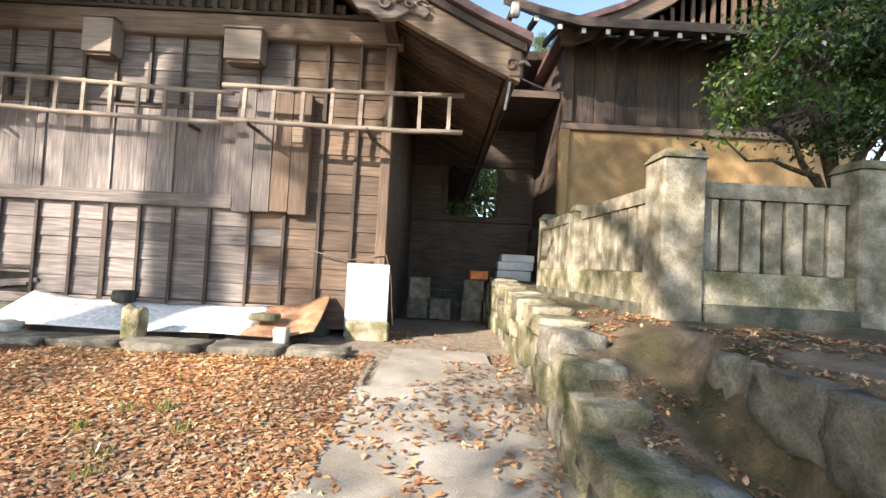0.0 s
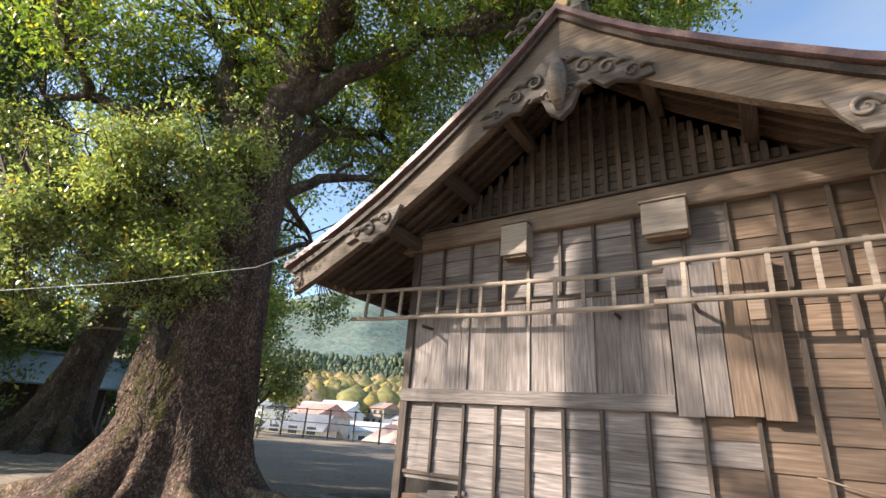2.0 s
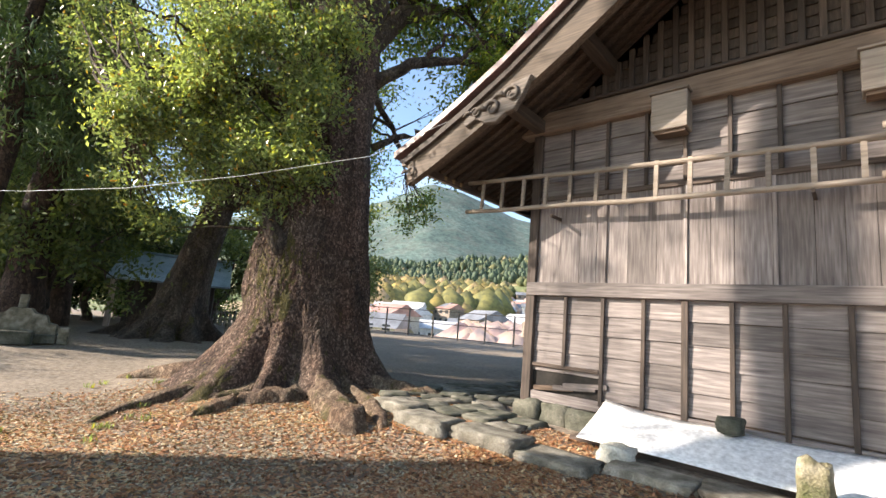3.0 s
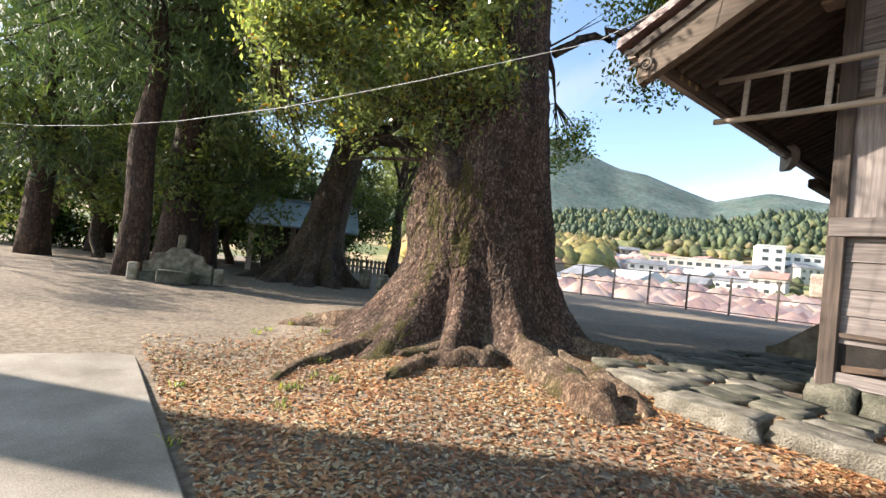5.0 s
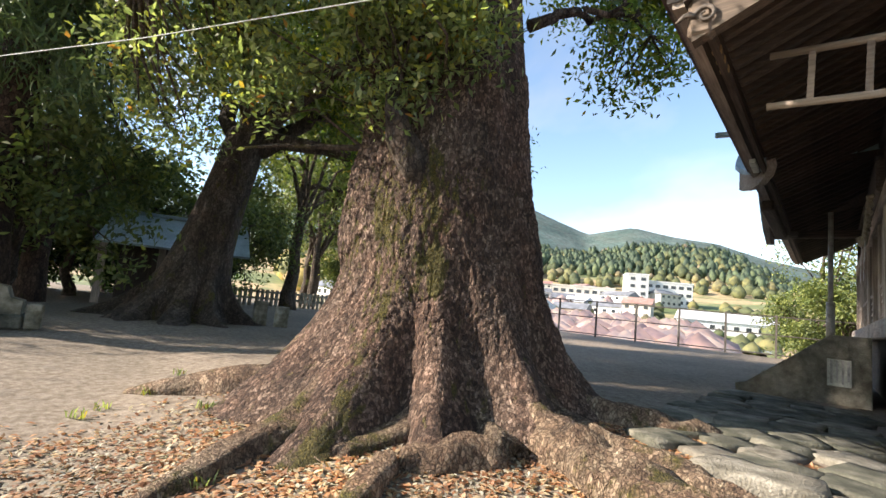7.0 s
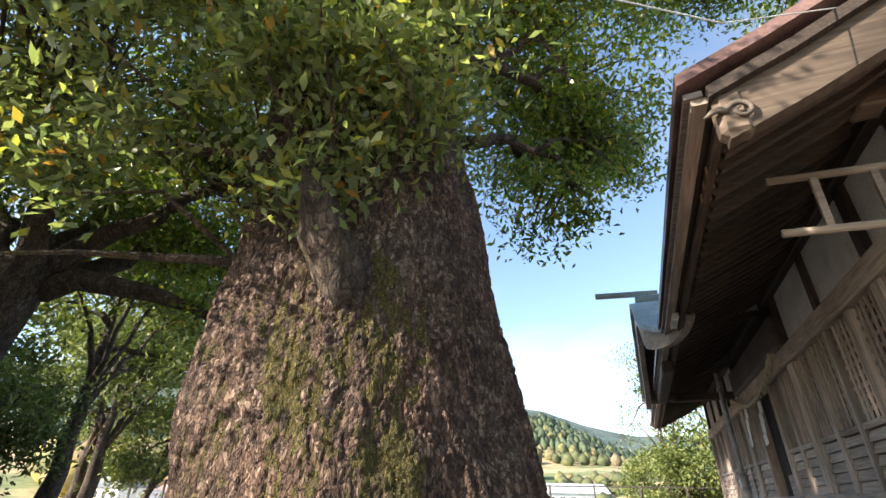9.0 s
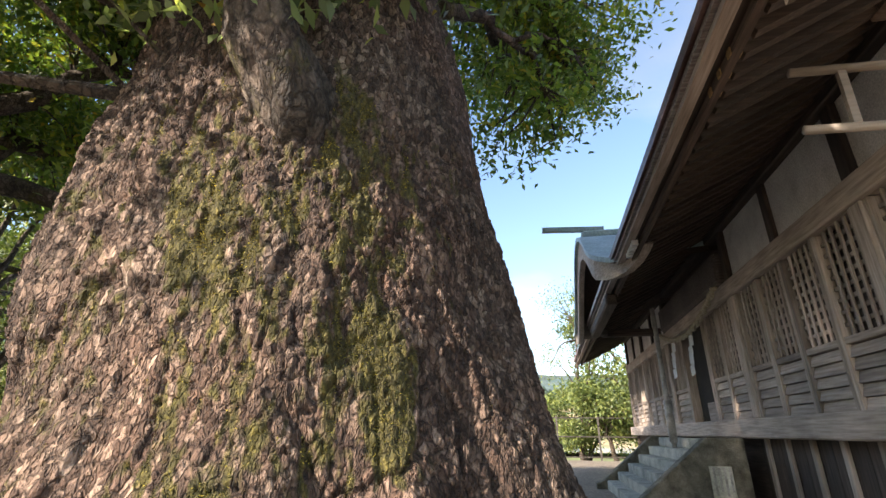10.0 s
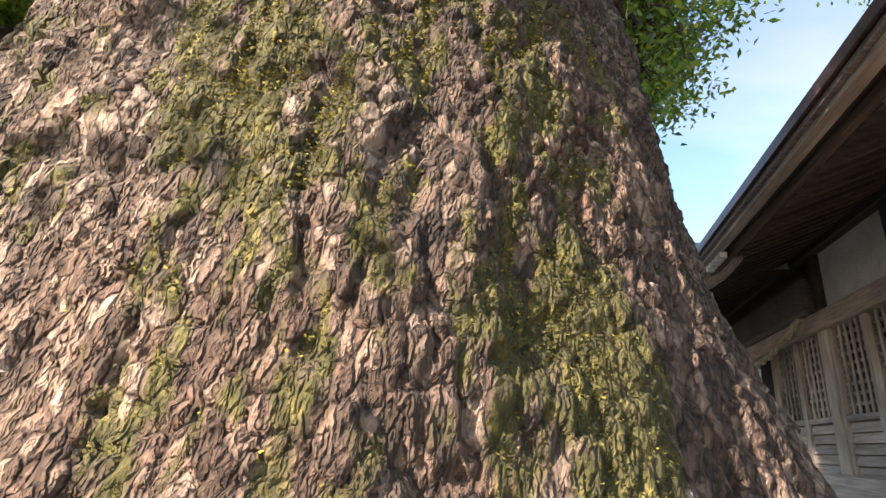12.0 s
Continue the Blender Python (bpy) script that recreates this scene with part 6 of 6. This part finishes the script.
# rope line from the eave to the cedars
pts = [(-7.6, 5.45, 4.62), (-8.6, 4.7, 3.95), (-10.0, 3.5, 3.5), (-12.0, 2.6, 3.33), (-14.5, 1.62, 3.32), (-17.0, 0.64, 3.42), (-20.0, -0.53, 3.62), (-24.0, -2.1, 4.0)]
fine = []
for p, q in zip(pts, pts[1:]):
    for j in range(4):
        fine.append(Vector(p).lerp(Vector(q), j / 4))
tagged(part("rope_line", tube(bmesh.new(), fine, [0.0042] * len(fine), 6), PAPER, smooth=True), "thin white rope strung from the hall eave across the yard", "rope")

# ---- the valley, the town and the hills ----
HUB = Vector((-8.0, 2.0, 1.4))
HILL = [(-70, 4.0), (-30, 4.0), (-2, 4.3), (3.4, 6.1), (7, 7.9), (10, 9.0), (14, 9.1), (17, 9.1), (21, 8.2), (26, 8.0), (30, 8.7), (36, 8.6), (42, 7.6), (48, 6.6), (60, 7), (130, 6)]
PEAK = [(-70, 6), (-30, 6), (0, 6.3), (5, 7.5), (9.5, 9.1), (14, 9.8), (18, 10.7), (21, 10.1), (23, 9.7), (26, 10.9), (30, 12.5), (33, 13.1), (36, 14.4), (40, 15.9), (44, 16.7), (49, 14.2), (55, 12), (70, 9), (130, 8)]


def lookup(table, v):
    for (a, za), (b, zb) in zip(table, table[1:]):
        if v <= b:
            return za + (zb - za) * (v - a) / (b - a)
    return table[-1][1]


def valley_z(r, az):
    """Height of the land seen from the yard, by distance and bearing."""
    h = math.tan(radians(lookup(HILL, az))) * 480 - 7
    pk = math.tan(radians(lookup(PEAK, az))) * 1300
    tab = [(48, -6.6), (80, -5.0), (110, -3.4), (152, -2.2), (200, 5), (250, 11), (330, 21), (400, h * 0.62), (480, h), (580, h * 0.95), (700, h * 0.75), (950, pk * 0.45), (1300, pk), (1700, pk * 0.7)]
    z = lookup(tab, r)
    a = radians(az)
    p = Vector((-math.sin(a) * r, math.cos(a) * r, 0))
    k = ss(200, 500, r)
    return z + k * (8 * noise.noise(p * 0.009) + 4 * noise.noise(p * 0.03)) * ss(1000, 600, r) + 0.6 * noise.noise(p * 0.05)


def spot(r, az):
    a = radians(az)
    return Vector((HUB.x - math.sin(a) * r, HUB.y + math.cos(a) * r, valley_z(r, az)))


rr = [48 * 1.045 ** k for k in range(82)]
aa = [-60 + 0.9 * k for k in range(200)]
v = [tuple(spot(r, a)) for r in rr for a in aa]
w = len(aa)
q = [(j * w + i, j * w + i + 1, (j + 1) * w + i + 1, (j + 1) * w + i) for j in range(len(rr) - 1) for i in range(w - 1)]
m, n, l, p = material("hill_land", 0.95)
fld = tex(n, l, 0.02, 5)
fine = tex(n, l, 0.35, 6)
c = ramp(n, l, fld.outputs[0], [(0.36, (0.10, 0.14, 0.045)), (0.48, (0.19, 0.21, 0.09)), (0.54, (0.46, 0.34, 0.19)), (0.6, (0.40, 0.30, 0.17)), (0.66, (0.13, 0.17, 0.06))])
c = blend(n, l, 0.6, c, ramp(n, l, fine.outputs[0], [(0.35, (0.6, 0.62, 0.6)), (0.65, (1.3, 1.3, 1.2))]), "MULTIPLY")
# distance haze is painted: far land blends to a bluish woodland colour
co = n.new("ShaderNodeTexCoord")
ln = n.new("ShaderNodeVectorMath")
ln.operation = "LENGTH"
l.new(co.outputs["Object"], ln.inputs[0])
haze = n.new("ShaderNodeMapRange")
haze.inputs[1].default_value, haze.inputs[2].default_value = 340, 560
l.new(ln.outputs["Value"], haze.inputs[0])
haze.inputs[4].default_value = 0.92
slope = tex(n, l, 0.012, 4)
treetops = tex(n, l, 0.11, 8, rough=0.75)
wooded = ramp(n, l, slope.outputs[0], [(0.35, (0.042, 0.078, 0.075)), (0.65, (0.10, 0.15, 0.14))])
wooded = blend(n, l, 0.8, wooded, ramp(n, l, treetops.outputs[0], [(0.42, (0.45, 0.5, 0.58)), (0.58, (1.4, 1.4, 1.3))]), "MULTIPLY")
c = blend(n, l, haze.outputs[0], c, wooded)
l.new(c, p.inputs["Base Color"])
tagged(part("hills", mesh_from("hills", v, q), m, smooth=True), "green wooded hills and blue mountains with haze painted into their colour", "hills", kind="structure")

# woods on the hills: many small ragged crowns
frn = random.Random(77)
def woods(name, spots, h0, h1, mat, label, slim=0.42):
    vv, qq = [], []
    for c in spots:
        h = frn.uniform(h0, h1)
        w = h * slim * frn.uniform(0.8, 1.3)
        k = len(vv)
        ring = 6
        for f, z in ((0.55, 0.0), (1.0, 0.32), (0.72, 0.66)):
            for i in range(ring):
                a = 2 * math.pi * i / ring + frn.uniform(-0.3, 0.3)
                s = w * f * frn.uniform(0.72, 1.15)
                vv.append((c.x + math.cos(a) * s, c.y + math.sin(a) * s, c.z + h * (z + frn.uniform(-0.06, 0.06))))
        vv.append((c.x, c.y, c.z + h))
        vv.append((c.x + 0.1, c.y, c.z + h * 1.01))
        for j in range(2):
            for i in range(ring):
                qq.append((k + j * ring + i, k + j * ring + (i + 1) % ring, k + (j + 1) * ring + (i + 1) % ring, k + (j + 1) * ring + i))
        for i in range(ring):
            qq.append((k + 2 * ring + i, k + 2 * ring + (i + 1) % ring, k + 3 * ring, k + 3 * ring + 1))
    return tagged(part(name, mesh_from(name, vv, qq), mat), label, "woods", kind="stuff")


# conifer greens are paled a little, haze mixed into the base colour
W1 = leafy("hazy_hill_conifers", [(0.0, (0.055, 0.085, 0.06)), (0.6, (0.075, 0.11, 0.07)), (1.0, (0.11, 0.145, 0.08))], 0.8, 0.1)
W2 = leafy("hill_broadleaves", [(0.0, (0.075, 0.095, 0.05)), (0.5, (0.115, 0.13, 0.062)), (0.8, (0.18, 0.175, 0.08)), (1.0, (0.24, 0.19, 0.14))], 0.8, 0.1)
pts1 = [spot(frn.uniform(370, 600), frn.uniform(-25, 62)) for _ in range(3600)]
pts2 = [spot(frn.uniform(330, 560), frn.uniform(-25, 62)) for _ in range(1300)]
pts3 = [spot(frn.uniform(170, 280), frn.uniform(33, 58)) for _ in range(460)]
W3 = leafy("hill_yellow_trees", [(0.0, (0.13, 0.14, 0.055)), (0.45, (0.24, 0.22, 0.085)), (0.8, (0.38, 0.29, 0.10)), (1.0, (0.42, 0.30, 0.20))], 0.8, 0.1)
woods("hill_woods", pts1, 6, 11, W1, "dark conifer woods on the hills", 0.3)
woods("hill_woods", pts2, 5, 9, W2, "pale spring broadleaf woods on the hills", 0.5)
woods("hill_woods", pts3, 8, 14, W3, "yellowish spring trees above the town", 0.55)
woods("cherry_row", [spot(frn.uniform(50, 88), frn.uniform(10, 37)) for _ in range(420)], 5.2, 7.6, BLOSSOM, "row of pale pink cherry trees below the yard", 0.8)
woods("cherry_row", [spot(frn.uniform(180, 260), frn.uniform(20, 40)) for _ in range(70)], 4, 7, BLOSSOM, "pale pink cherry trees in the town", 0.7)
woods("riverside_bushes", [spot(frn.uniform(90, 240), frn.uniform(0, 55)) for _ in range(260)], 2, 5, W2, "bushes and small trees among the houses", 0.7)
# river
bm = bmesh.new()
vs = [bm.verts.new((HUB.x - math.sin(radians(a)) * r, HUB.y + math.cos(radians(a)) * r, -2.1)) for r in (108, 152) for a in range(-18, 14, 2)]
for i in range(15):
    bm.faces.new((vs[i], vs[i + 1], vs[16 + i + 1], vs[16 + i]))
wm, wn2, wl, wp = material("river_water", 0.12)
wp.inputs["Base Color"].default_value = (0.30, 0.36, 0.42, 1)
tagged(part("river", bm, wm), "pale river surface below the yard", "water", kind="structure")


HOUSE_WALLS = [mottled("house_wall_%s" % k, *t, 0.3, 3, 0.85, 0.05) for k, t in (("white", ((0.6, 0.6, 0.58), (0.7, 0.7, 0.68), (0.78, 0.78, 0.76))), ("cream", ((0.45, 0.42, 0.36), (0.55, 0.52, 0.46), (0.62, 0.6, 0.54))), ("brown", ((0.2, 0.16, 0.13), (0.28, 0.23, 0.19), (0.34, 0.29, 0.25))))]
HOUSE_ROOFS = [mottled("house_roof_%s" % k, *t, 0.4, 4, 0.6, 0.1) for k, t in (("grey", ((0.13, 0.14, 0.15), (0.19, 0.20, 0.22), (0.26, 0.27, 0.29))), ("light", ((0.42, 0.44, 0.46), (0.52, 0.54, 0.56), (0.62, 0.63, 0.65))), ("red", ((0.3, 0.16, 0.13), (0.38, 0.22, 0.18), (0.45, 0.29, 0.25))))]


def house(r, az, w, d, h, wall, roof_mat, turn, label):
    c = spot(r, az)
    t = thing("house", label, "house", "town houses", at=(c.x, c.y, c.z - 0.8))
    t.rotation_euler = (0, 0, radians(turn))
    part("wall", boxed(-w / 2, w / 2, -d / 2, d / 2, 0, h + 0.8), wall, t)
    bm = bmesh.new()
    e, k = 0.5, h + 0.802
    a = [bm.verts.new(p) for p in ((-w / 2 - e, -d / 2 - e, k), (w / 2 + e, -d / 2 - e, k), (w / 2 + e, d / 2 + e, k), (-w / 2 - e, d / 2 + e, k), (-w / 2 - e, 0, k + d * 0.28), (w / 2 + e, 0, k + d * 0.28))]
    for f in ((0, 1, 5, 4), (2, 3, 4, 5), (1, 2, 5), (3, 0, 4), (3, 2, 1, 0)):
        bm.faces.new([a[i] for i in f])
    part("roof", bm, roof_mat, t)
    for fl in range(max(1, round(h / 2.9))):
        for i in range(max(2, int(w // 3))):
            x = -w / 2 + w * (i + 0.5) / max(2, int(w // 3))
            part("window", boxed(x - 0.7, x + 0.7, -d / 2 - 0.06, -d / 2 - 0.004, 1.8 + 2.9 * fl, 2.9 + 2.9 * fl), GLASS_DARK, t)


for k in range(64):
    az = frn.uniform(6, 54)
    r = frn.uniform(95, 300) if az > 24 else frn.uniform(170, 300)
    wi, ri = frn.choice((0, 0, 1, 1, 2)), frn.choice((0, 0, 0, 1, 1, 2))
    house(r, az, frn.uniform(8, 14), frn.uniform(6, 9), frn.choice((3, 3, 5.6)), HOUSE_WALLS[wi], HOUSE_ROOFS[ri], frn.uniform(-40, 60), ("white", "cream", "brown")[wi] + " town house with a " + ("grey", "light", "reddish")[ri] + " pitched roof")
house(80, 47.5, 9, 9, 4.4, HOUSE_WALLS[1], HOUSE_ROOFS[0], 30, "cream house with a grey roof beyond the railing")


def block(r, az, w, d, floors, turn, label, wall):
    c = spot(r, az)
    t = thing("office_block", label, "building", at=(c.x, c.y, c.z - 1))
    t.rotation_euler = (0, 0, radians(turn))
    h = floors * 3.3 + 1.5
    part("wall", boxed(-w / 2, w / 2, -d / 2, d / 2, 0, h), wall, t)
    part("parapet", boxed(-w / 2 - 0.2, w / 2 + 0.2, -d / 2 - 0.2, d / 2 + 0.2, h + 0.003, h + 0.6), wall, t)
    n = int(w // 3.2)
    for f in range(floors):
        for i in range(n):
            x = -w / 2 + w * (i + 0.5) / n
            part("window", boxed(x - 1.0, x + 1.0, -d / 2 - 0.08, -d / 2 - 0.004, 2.3 + 3.3 * f, 3.7 + 3.3 * f), GLASS_DARK, t)


block(238, 15.0, 26, 12, 3, 28, "white three-storey block across the river", HOUSE_WALLS[0])
block(232, 17.4, 9, 12, 4, 28, "white stair tower of a three-storey block", HOUSE_WALLS[0])
block(215, 23.0, 26, 12, 2, 20, "grey two-storey public building in the town", HOUSE_WALLS[1])
house(170, 8.5, 26, 10, 3.2, HOUSE_WALLS[0], HOUSE_ROOFS[1], 25, "long white-roofed greenhouse by the river")
house(105, 41.0, 16, 7, 3.0, HOUSE_WALLS[0], HOUSE_ROOFS[1], 40, "long white shed with a light roof")
house(72, 36.5, 5.5, 4.5, 2.4, HOUSE_WALLS[1], HOUSE_ROOFS[1], 30, "small cream hut with a light roof")
make_trunk(camphor)
camphor.location = (0, 0, 0)
rng = np.random.default_rng(5)
prng = random.Random(5)
hubs = []
BOUGHS = [
    ((-11.75, 6.0, 7.2), (-9.4, 6.3, 12.5), 0.62, 0.2), ((-12.2, 6.0, 7.2), (-14.8, 5.6, 12.8), 0.55, 0.5),
    ((-10.9, 6.2, 8.8), (-6.2, 8.6, 11.2), 0.26, 0.7), ((-10.3, 6.3, 9.9), (-8.0, 4.6, 13.0), 0.28, 0.4),
    ((-12.6, 6.2, 8.4), (-16.5, 8.8, 11.5), 0.34, 0.8), ((-11.7, 6.2, 7.4), (-11.0, 10.5, 10.0), 0.30, 0.9),
    ((-9.9, 6.3, 11.2), (-10.5, 6.6, 16.0), 0.34, 0.0), ((-12.1, 5.4, 6.2), (-15.4, 2.6, 8.4), 0.30, 0.9),
    ((-11.3, 6.4, 6.4), (-9.2, 9.4, 7.2), 0.16, 0.8), ((-10.6, 6.3, 5.0), (-9.7, 8.2, 5.6), 0.08, 0.3),
    ((-11.7, 4.9, 5.6), (-13.0, 2.6, 5.6), 0.13, 0.6), ((-12.0, 5.0, 5.7), (-15.3, 2.5, 5.0), 0.16, 0.8), ((-12.0, 6.6, 7.0), (-14.3, 10.7, 6.3), 0.15, 0.7), ((-7.6, 7.9, 11.0), (-2.6, 11.4, 12.8), 0.15, 0.5),
]
for a, b, r, sag in BOUGHS:
    pts = curved(a, b, sag, 10, 0.14, prng)
    hubs += pts[4:]
    part("limb", tube(bmesh.new(), pts, [r * (1 - 0.08 * i) for i in range(11)], 10, 0.3, prng.random() * 9), BARK_LIMB, camphor, smooth=True)
    for k in range(3):
        s = pts[4 + 2 * k]
        e = s + Vector((prng.uniform(-2.2, 2.2), prng.uniform(-2.2, 2.2), prng.uniform(0.0, 1.8))) * min(1.0, r * 5)
        sub = curved(s, e, 0.2, 6, 0.1, prng)
        hubs += sub[2:]
        part("branch", tube(bmesh.new(), sub, [r * 0.42 * (1 - 0.13 * i) for i in range(7)], 7), BARK_LIMB, camphor, smooth=True)
crown(camphor, [(-12, 6.5, 13.2, 5.5, 5.5, 3.4), (-7.6, 8.2, 11.6, 3.2, 2.8, 1.7), (-16, 8, 11, 3.6, 3.4, 2.8), (-14.6, 3.4, 9.6, 2.4, 2.0, 1.3), (-10.5, 9.8, 9.6, 2.6, 2.4, 2.2), (-4.2, 10.2, 12.6, 2.4, 2.2, 1.8), (-7.0, 10.5, 13.5, 2.4, 2.4, 1.6), (-2.9, 12.4, 13.6, 1.8, 1.8, 1.4)], 2300, 0.15, LEAF, rng, hubs, 60, 0.33)
crown(camphor, [(-10.1, 8.5, 5.75, 0.7, 0.7, 0.8), (-9.7, 9.5, 7.2, 1.1, 1.1, 1.0), (-9.0, 11.8, 8.7, 1.1, 1.2, 0.9), (-14.3, 11.0, 5.35, 0.7, 0.7, 0.9)], 240, 0.12, LEAF, rng, hubs, 60, 0.23, "hanging_foliage", gap=1.2)
crown(camphor, [(-11.4, 4.3, 4.3, 0.8, 0.5, 0.9), (-12.5, 3.1, 4.7, 0.9, 0.9, 1.1), (-13.0, 2.5, 4.5, 0.5, 0.4, 0.8), (-12.2, 3.5, 5.9, 1.3, 1.1, 1.2), (-11.0, 4.5, 3.5, 0.7, 0.3, 0.45), (-10.6, 4.75, 4.5, 0.6, 0.5, 0.8), (-10.5, 4.6, 3.95, 0.5, 0.4, 0.5), (-11.0, 4.2, 4.1, 0.6, 0.4, 0.7), (-10.5, 4.7, 5.6, 0.8, 0.6, 0.9), (-10.4, 4.8, 6.8, 0.9, 0.8, 0.9), (-11.2, 3.9, 6.6, 1.3, 0.8, 0.8), (-14.7, 3.3, 4.8, 0.7, 0.5, 0.9), (-14.5, 3.6, 3.6, 0.55, 0.35, 0.9), (-13.7, 3.9, 3.6, 0.5, 0.3, 0.7), (-12.4, 3.9, 3.9, 0.5, 0.3, 0.6), (-13.6, 4.1, 4.8, 0.8, 0.5, 1.0), (-15.0, 2.9, 6.1, 1.0, 0.7, 1.0), (-13.4, 3.4, 6.4, 1.3, 1.0, 1.0), (-15.6, 2.6, 7.2, 0.9, 0.8, 0.8)], 720, 0.10, LEAF_SPROUT, rng,
      [trunk_point(z, a) for z in (3.1, 3.6, 4.2, 4.8, 5.4, 6.0) for a in (-0.5 % 6.283, -0.9 % 6.283, -1.4 % 6.283, -1.8 % 6.283, -2.2 % 6.283)] + curved((-11.7, 4.9, 5.6), (-13.0, 2.6, 4.8), 0.3, 6), 70, 0.19, "sprout_foliage", gap=1.3)
# stub of a cut limb on the trunk
stub = part("stub", tube(bmesh.new(), [(-10.9, 4.95, 2.5), (-10.84, 4.68, 2.72), (-10.90, 4.56, 3.0), (-10.98, 4.50, 3.25), (-11.02, 4.48, 3.42)], [0.17, 0.17, 0.14, 0.11, 0.05], 14, 0.5), BARK_LIMB, camphor, "short gnarled stub of a cut limb", smooth=True)
for k, (dx, dy, dz) in enumerate(((-0.25, -0.12, 0.75), (-0.02, -0.16, 0.9), (0.22, -0.10, 0.7))):
    part("shoot", tube(bmesh.new(), curved((-10.97, 4.50, 3.25), (-10.97 + dx, 4.50 + dy, 3.25 + dz), 0.05, 6), [0.022 - 0.002 * i for i in range(7)], 6), BARK_LIMB, stub, smooth=True)

# roots that creep over the ground
def root(pts, radii):
    core = tree_axis(pts[0][2] + 0.45)
    pts = [tuple(Vector(pts[0]).lerp(core, 0.5) + Vector((0, 0, 0.2)))] + pts
    radii = [radii[0]] + radii
    fine, rr = [], []
    for (a, ra), (b, rb) in zip(zip(pts, radii), zip(pts[1:], radii[1:])):
        for k in range(4):
            t = k / 4
            p = Vector(a).lerp(Vector(b), t)
            r = ra + (rb - ra) * t + 0.035 * noise.noise(p * 3.1)
            p = p + noise.noise_vector(p * 1.7) * 0.06
            r *= 0.85
            p.z = max(p.z, ground_z(p.x, p.y) - 0.05 * r)
            fine.append(p)
            rr.append(r)
    fine.append(Vector(pts[-1]))
    rr.append(radii[-1])
    part("root", tube(bmesh.new(), fine, rr, 22, 0.5, fine[0].x), BARK_ROOT, camphor, smooth=True)


root([(-9.75, 5.06, 0.62), (-9.3, 4.88, 0.46), (-8.85, 4.68, 0.36), (-8.4, 4.5, 0.26), (-7.95, 4.33, 0.22), (-7.70, 4.24, 0.17)], [0.26, 0.27, 0.26, 0.24, 0.26, 0.14])
root([(-9.95, 4.75, 0.42), (-9.35, 4.5, 0.24), (-9.62, 4.17, 0.16), (-9.84, 3.77, 0.12), (-9.66, 3.3, 0.06), (-9.6, 3.1, 0.0)], [0.22, 0.19, 0.19, 0.17, 0.12, 0.06])
root([(-10.85, 4.1, 0.30), (-10.75, 3.3, 0.12), (-10.55, 2.65, 0.02), (-10.1, 2.15, -0.04)], [0.34, 0.18, 0.10, 0.05])
root([(-9.7, 5.9, 0.5), (-9.2, 6.05, 0.36), (-8.8, 6.2, 0.26), (-8.4, 6.5, 0.2)], [0.3, 0.25, 0.18, 0.1])
root([(-9.5, 5.45, 0.5), (-8.95, 5.25, 0.31), (-8.32, 4.98, 0.2), (-7.9, 4.75, 0.17), (-7.55, 4.52, 0.14)], [0.2, 0.15, 0.13, 0.12, 0.06])
root([(-12.2, 4.2, 0.15), (-12.7, 3.6, 0.02), (-13.2, 3.2, -0.04)], [0.26, 0.15, 0.06])
root([(-10.2, 4.45, 0.26), (-10.2, 3.9, 0.10), (-10.32, 3.45, 0.02)], [0.2, 0.12, 0.05])

# moss cushions on the bark
mrng = random.Random(8)
mv, mq = [], []
MOSS = leafy("moss_tufts", [(0.0, (0.028, 0.025, 0.006)), (0.5, (0.075, 0.066, 0.012)), (0.82, (0.17, 0.145, 0.022)), (1.0, (0.46, 0.36, 0.05))], 0.9, 0.1)
for _ in range(500000):
    z, a = mrng.uniform(0.5, 2.9), mrng.uniform(-2.3, -0.4)
    if moss_at(z, a) < 0.12 + mrng.uniform(-0.2, 0.25):
        continue
    c = trunk_point(z, a % 6.28318)
    e = Vector((math.cos(a), math.sin(a), 0.3)).normalized()
    c = c + e * mrng.uniform(0.004, 0.03)
    s = mrng.uniform(0.0014, 0.0036)
    t = Vector((-math.sin(a), math.cos(a), mrng.uniform(-0.6, 0.6))).normalized() * s
    u = (e * mrng.uniform(0.2, 1.0) + Vector((mrng.uniform(-0.5, 0.5), mrng.uniform(-0.5, 0.5), mrng.uniform(-0.9, 0.9)))).normalized() * s
    k = len(mv)
    mv += [c - t, c - u * 0.6, c + t, c + u]
    mq.append((k, k + 1, k + 2, k + 3))
tagged(part("moss", mesh_from("moss", [tuple(p) for p in mv], mq), MOSS, camphor), "green and yellow moss cushions on the bark", kind="stuff")
srng2 = np.random.default_rng(12)
crown(shrub, [(4.6, 5.6, 4.1, 1.35, 0.8, 0.9), (3.5, 5.2, 3.4, 0.55, 0.5, 0.5), (5.6, 5.4, 3.6, 1.1, 0.8, 0.8), (5.6, 5.8, 4.8, 1.3, 0.9, 0.8)], 620, 0.085, LEAF_SHRUB, srng2, sh, 42, 0.15, "foliage", droop=0.1, gap=1.1)
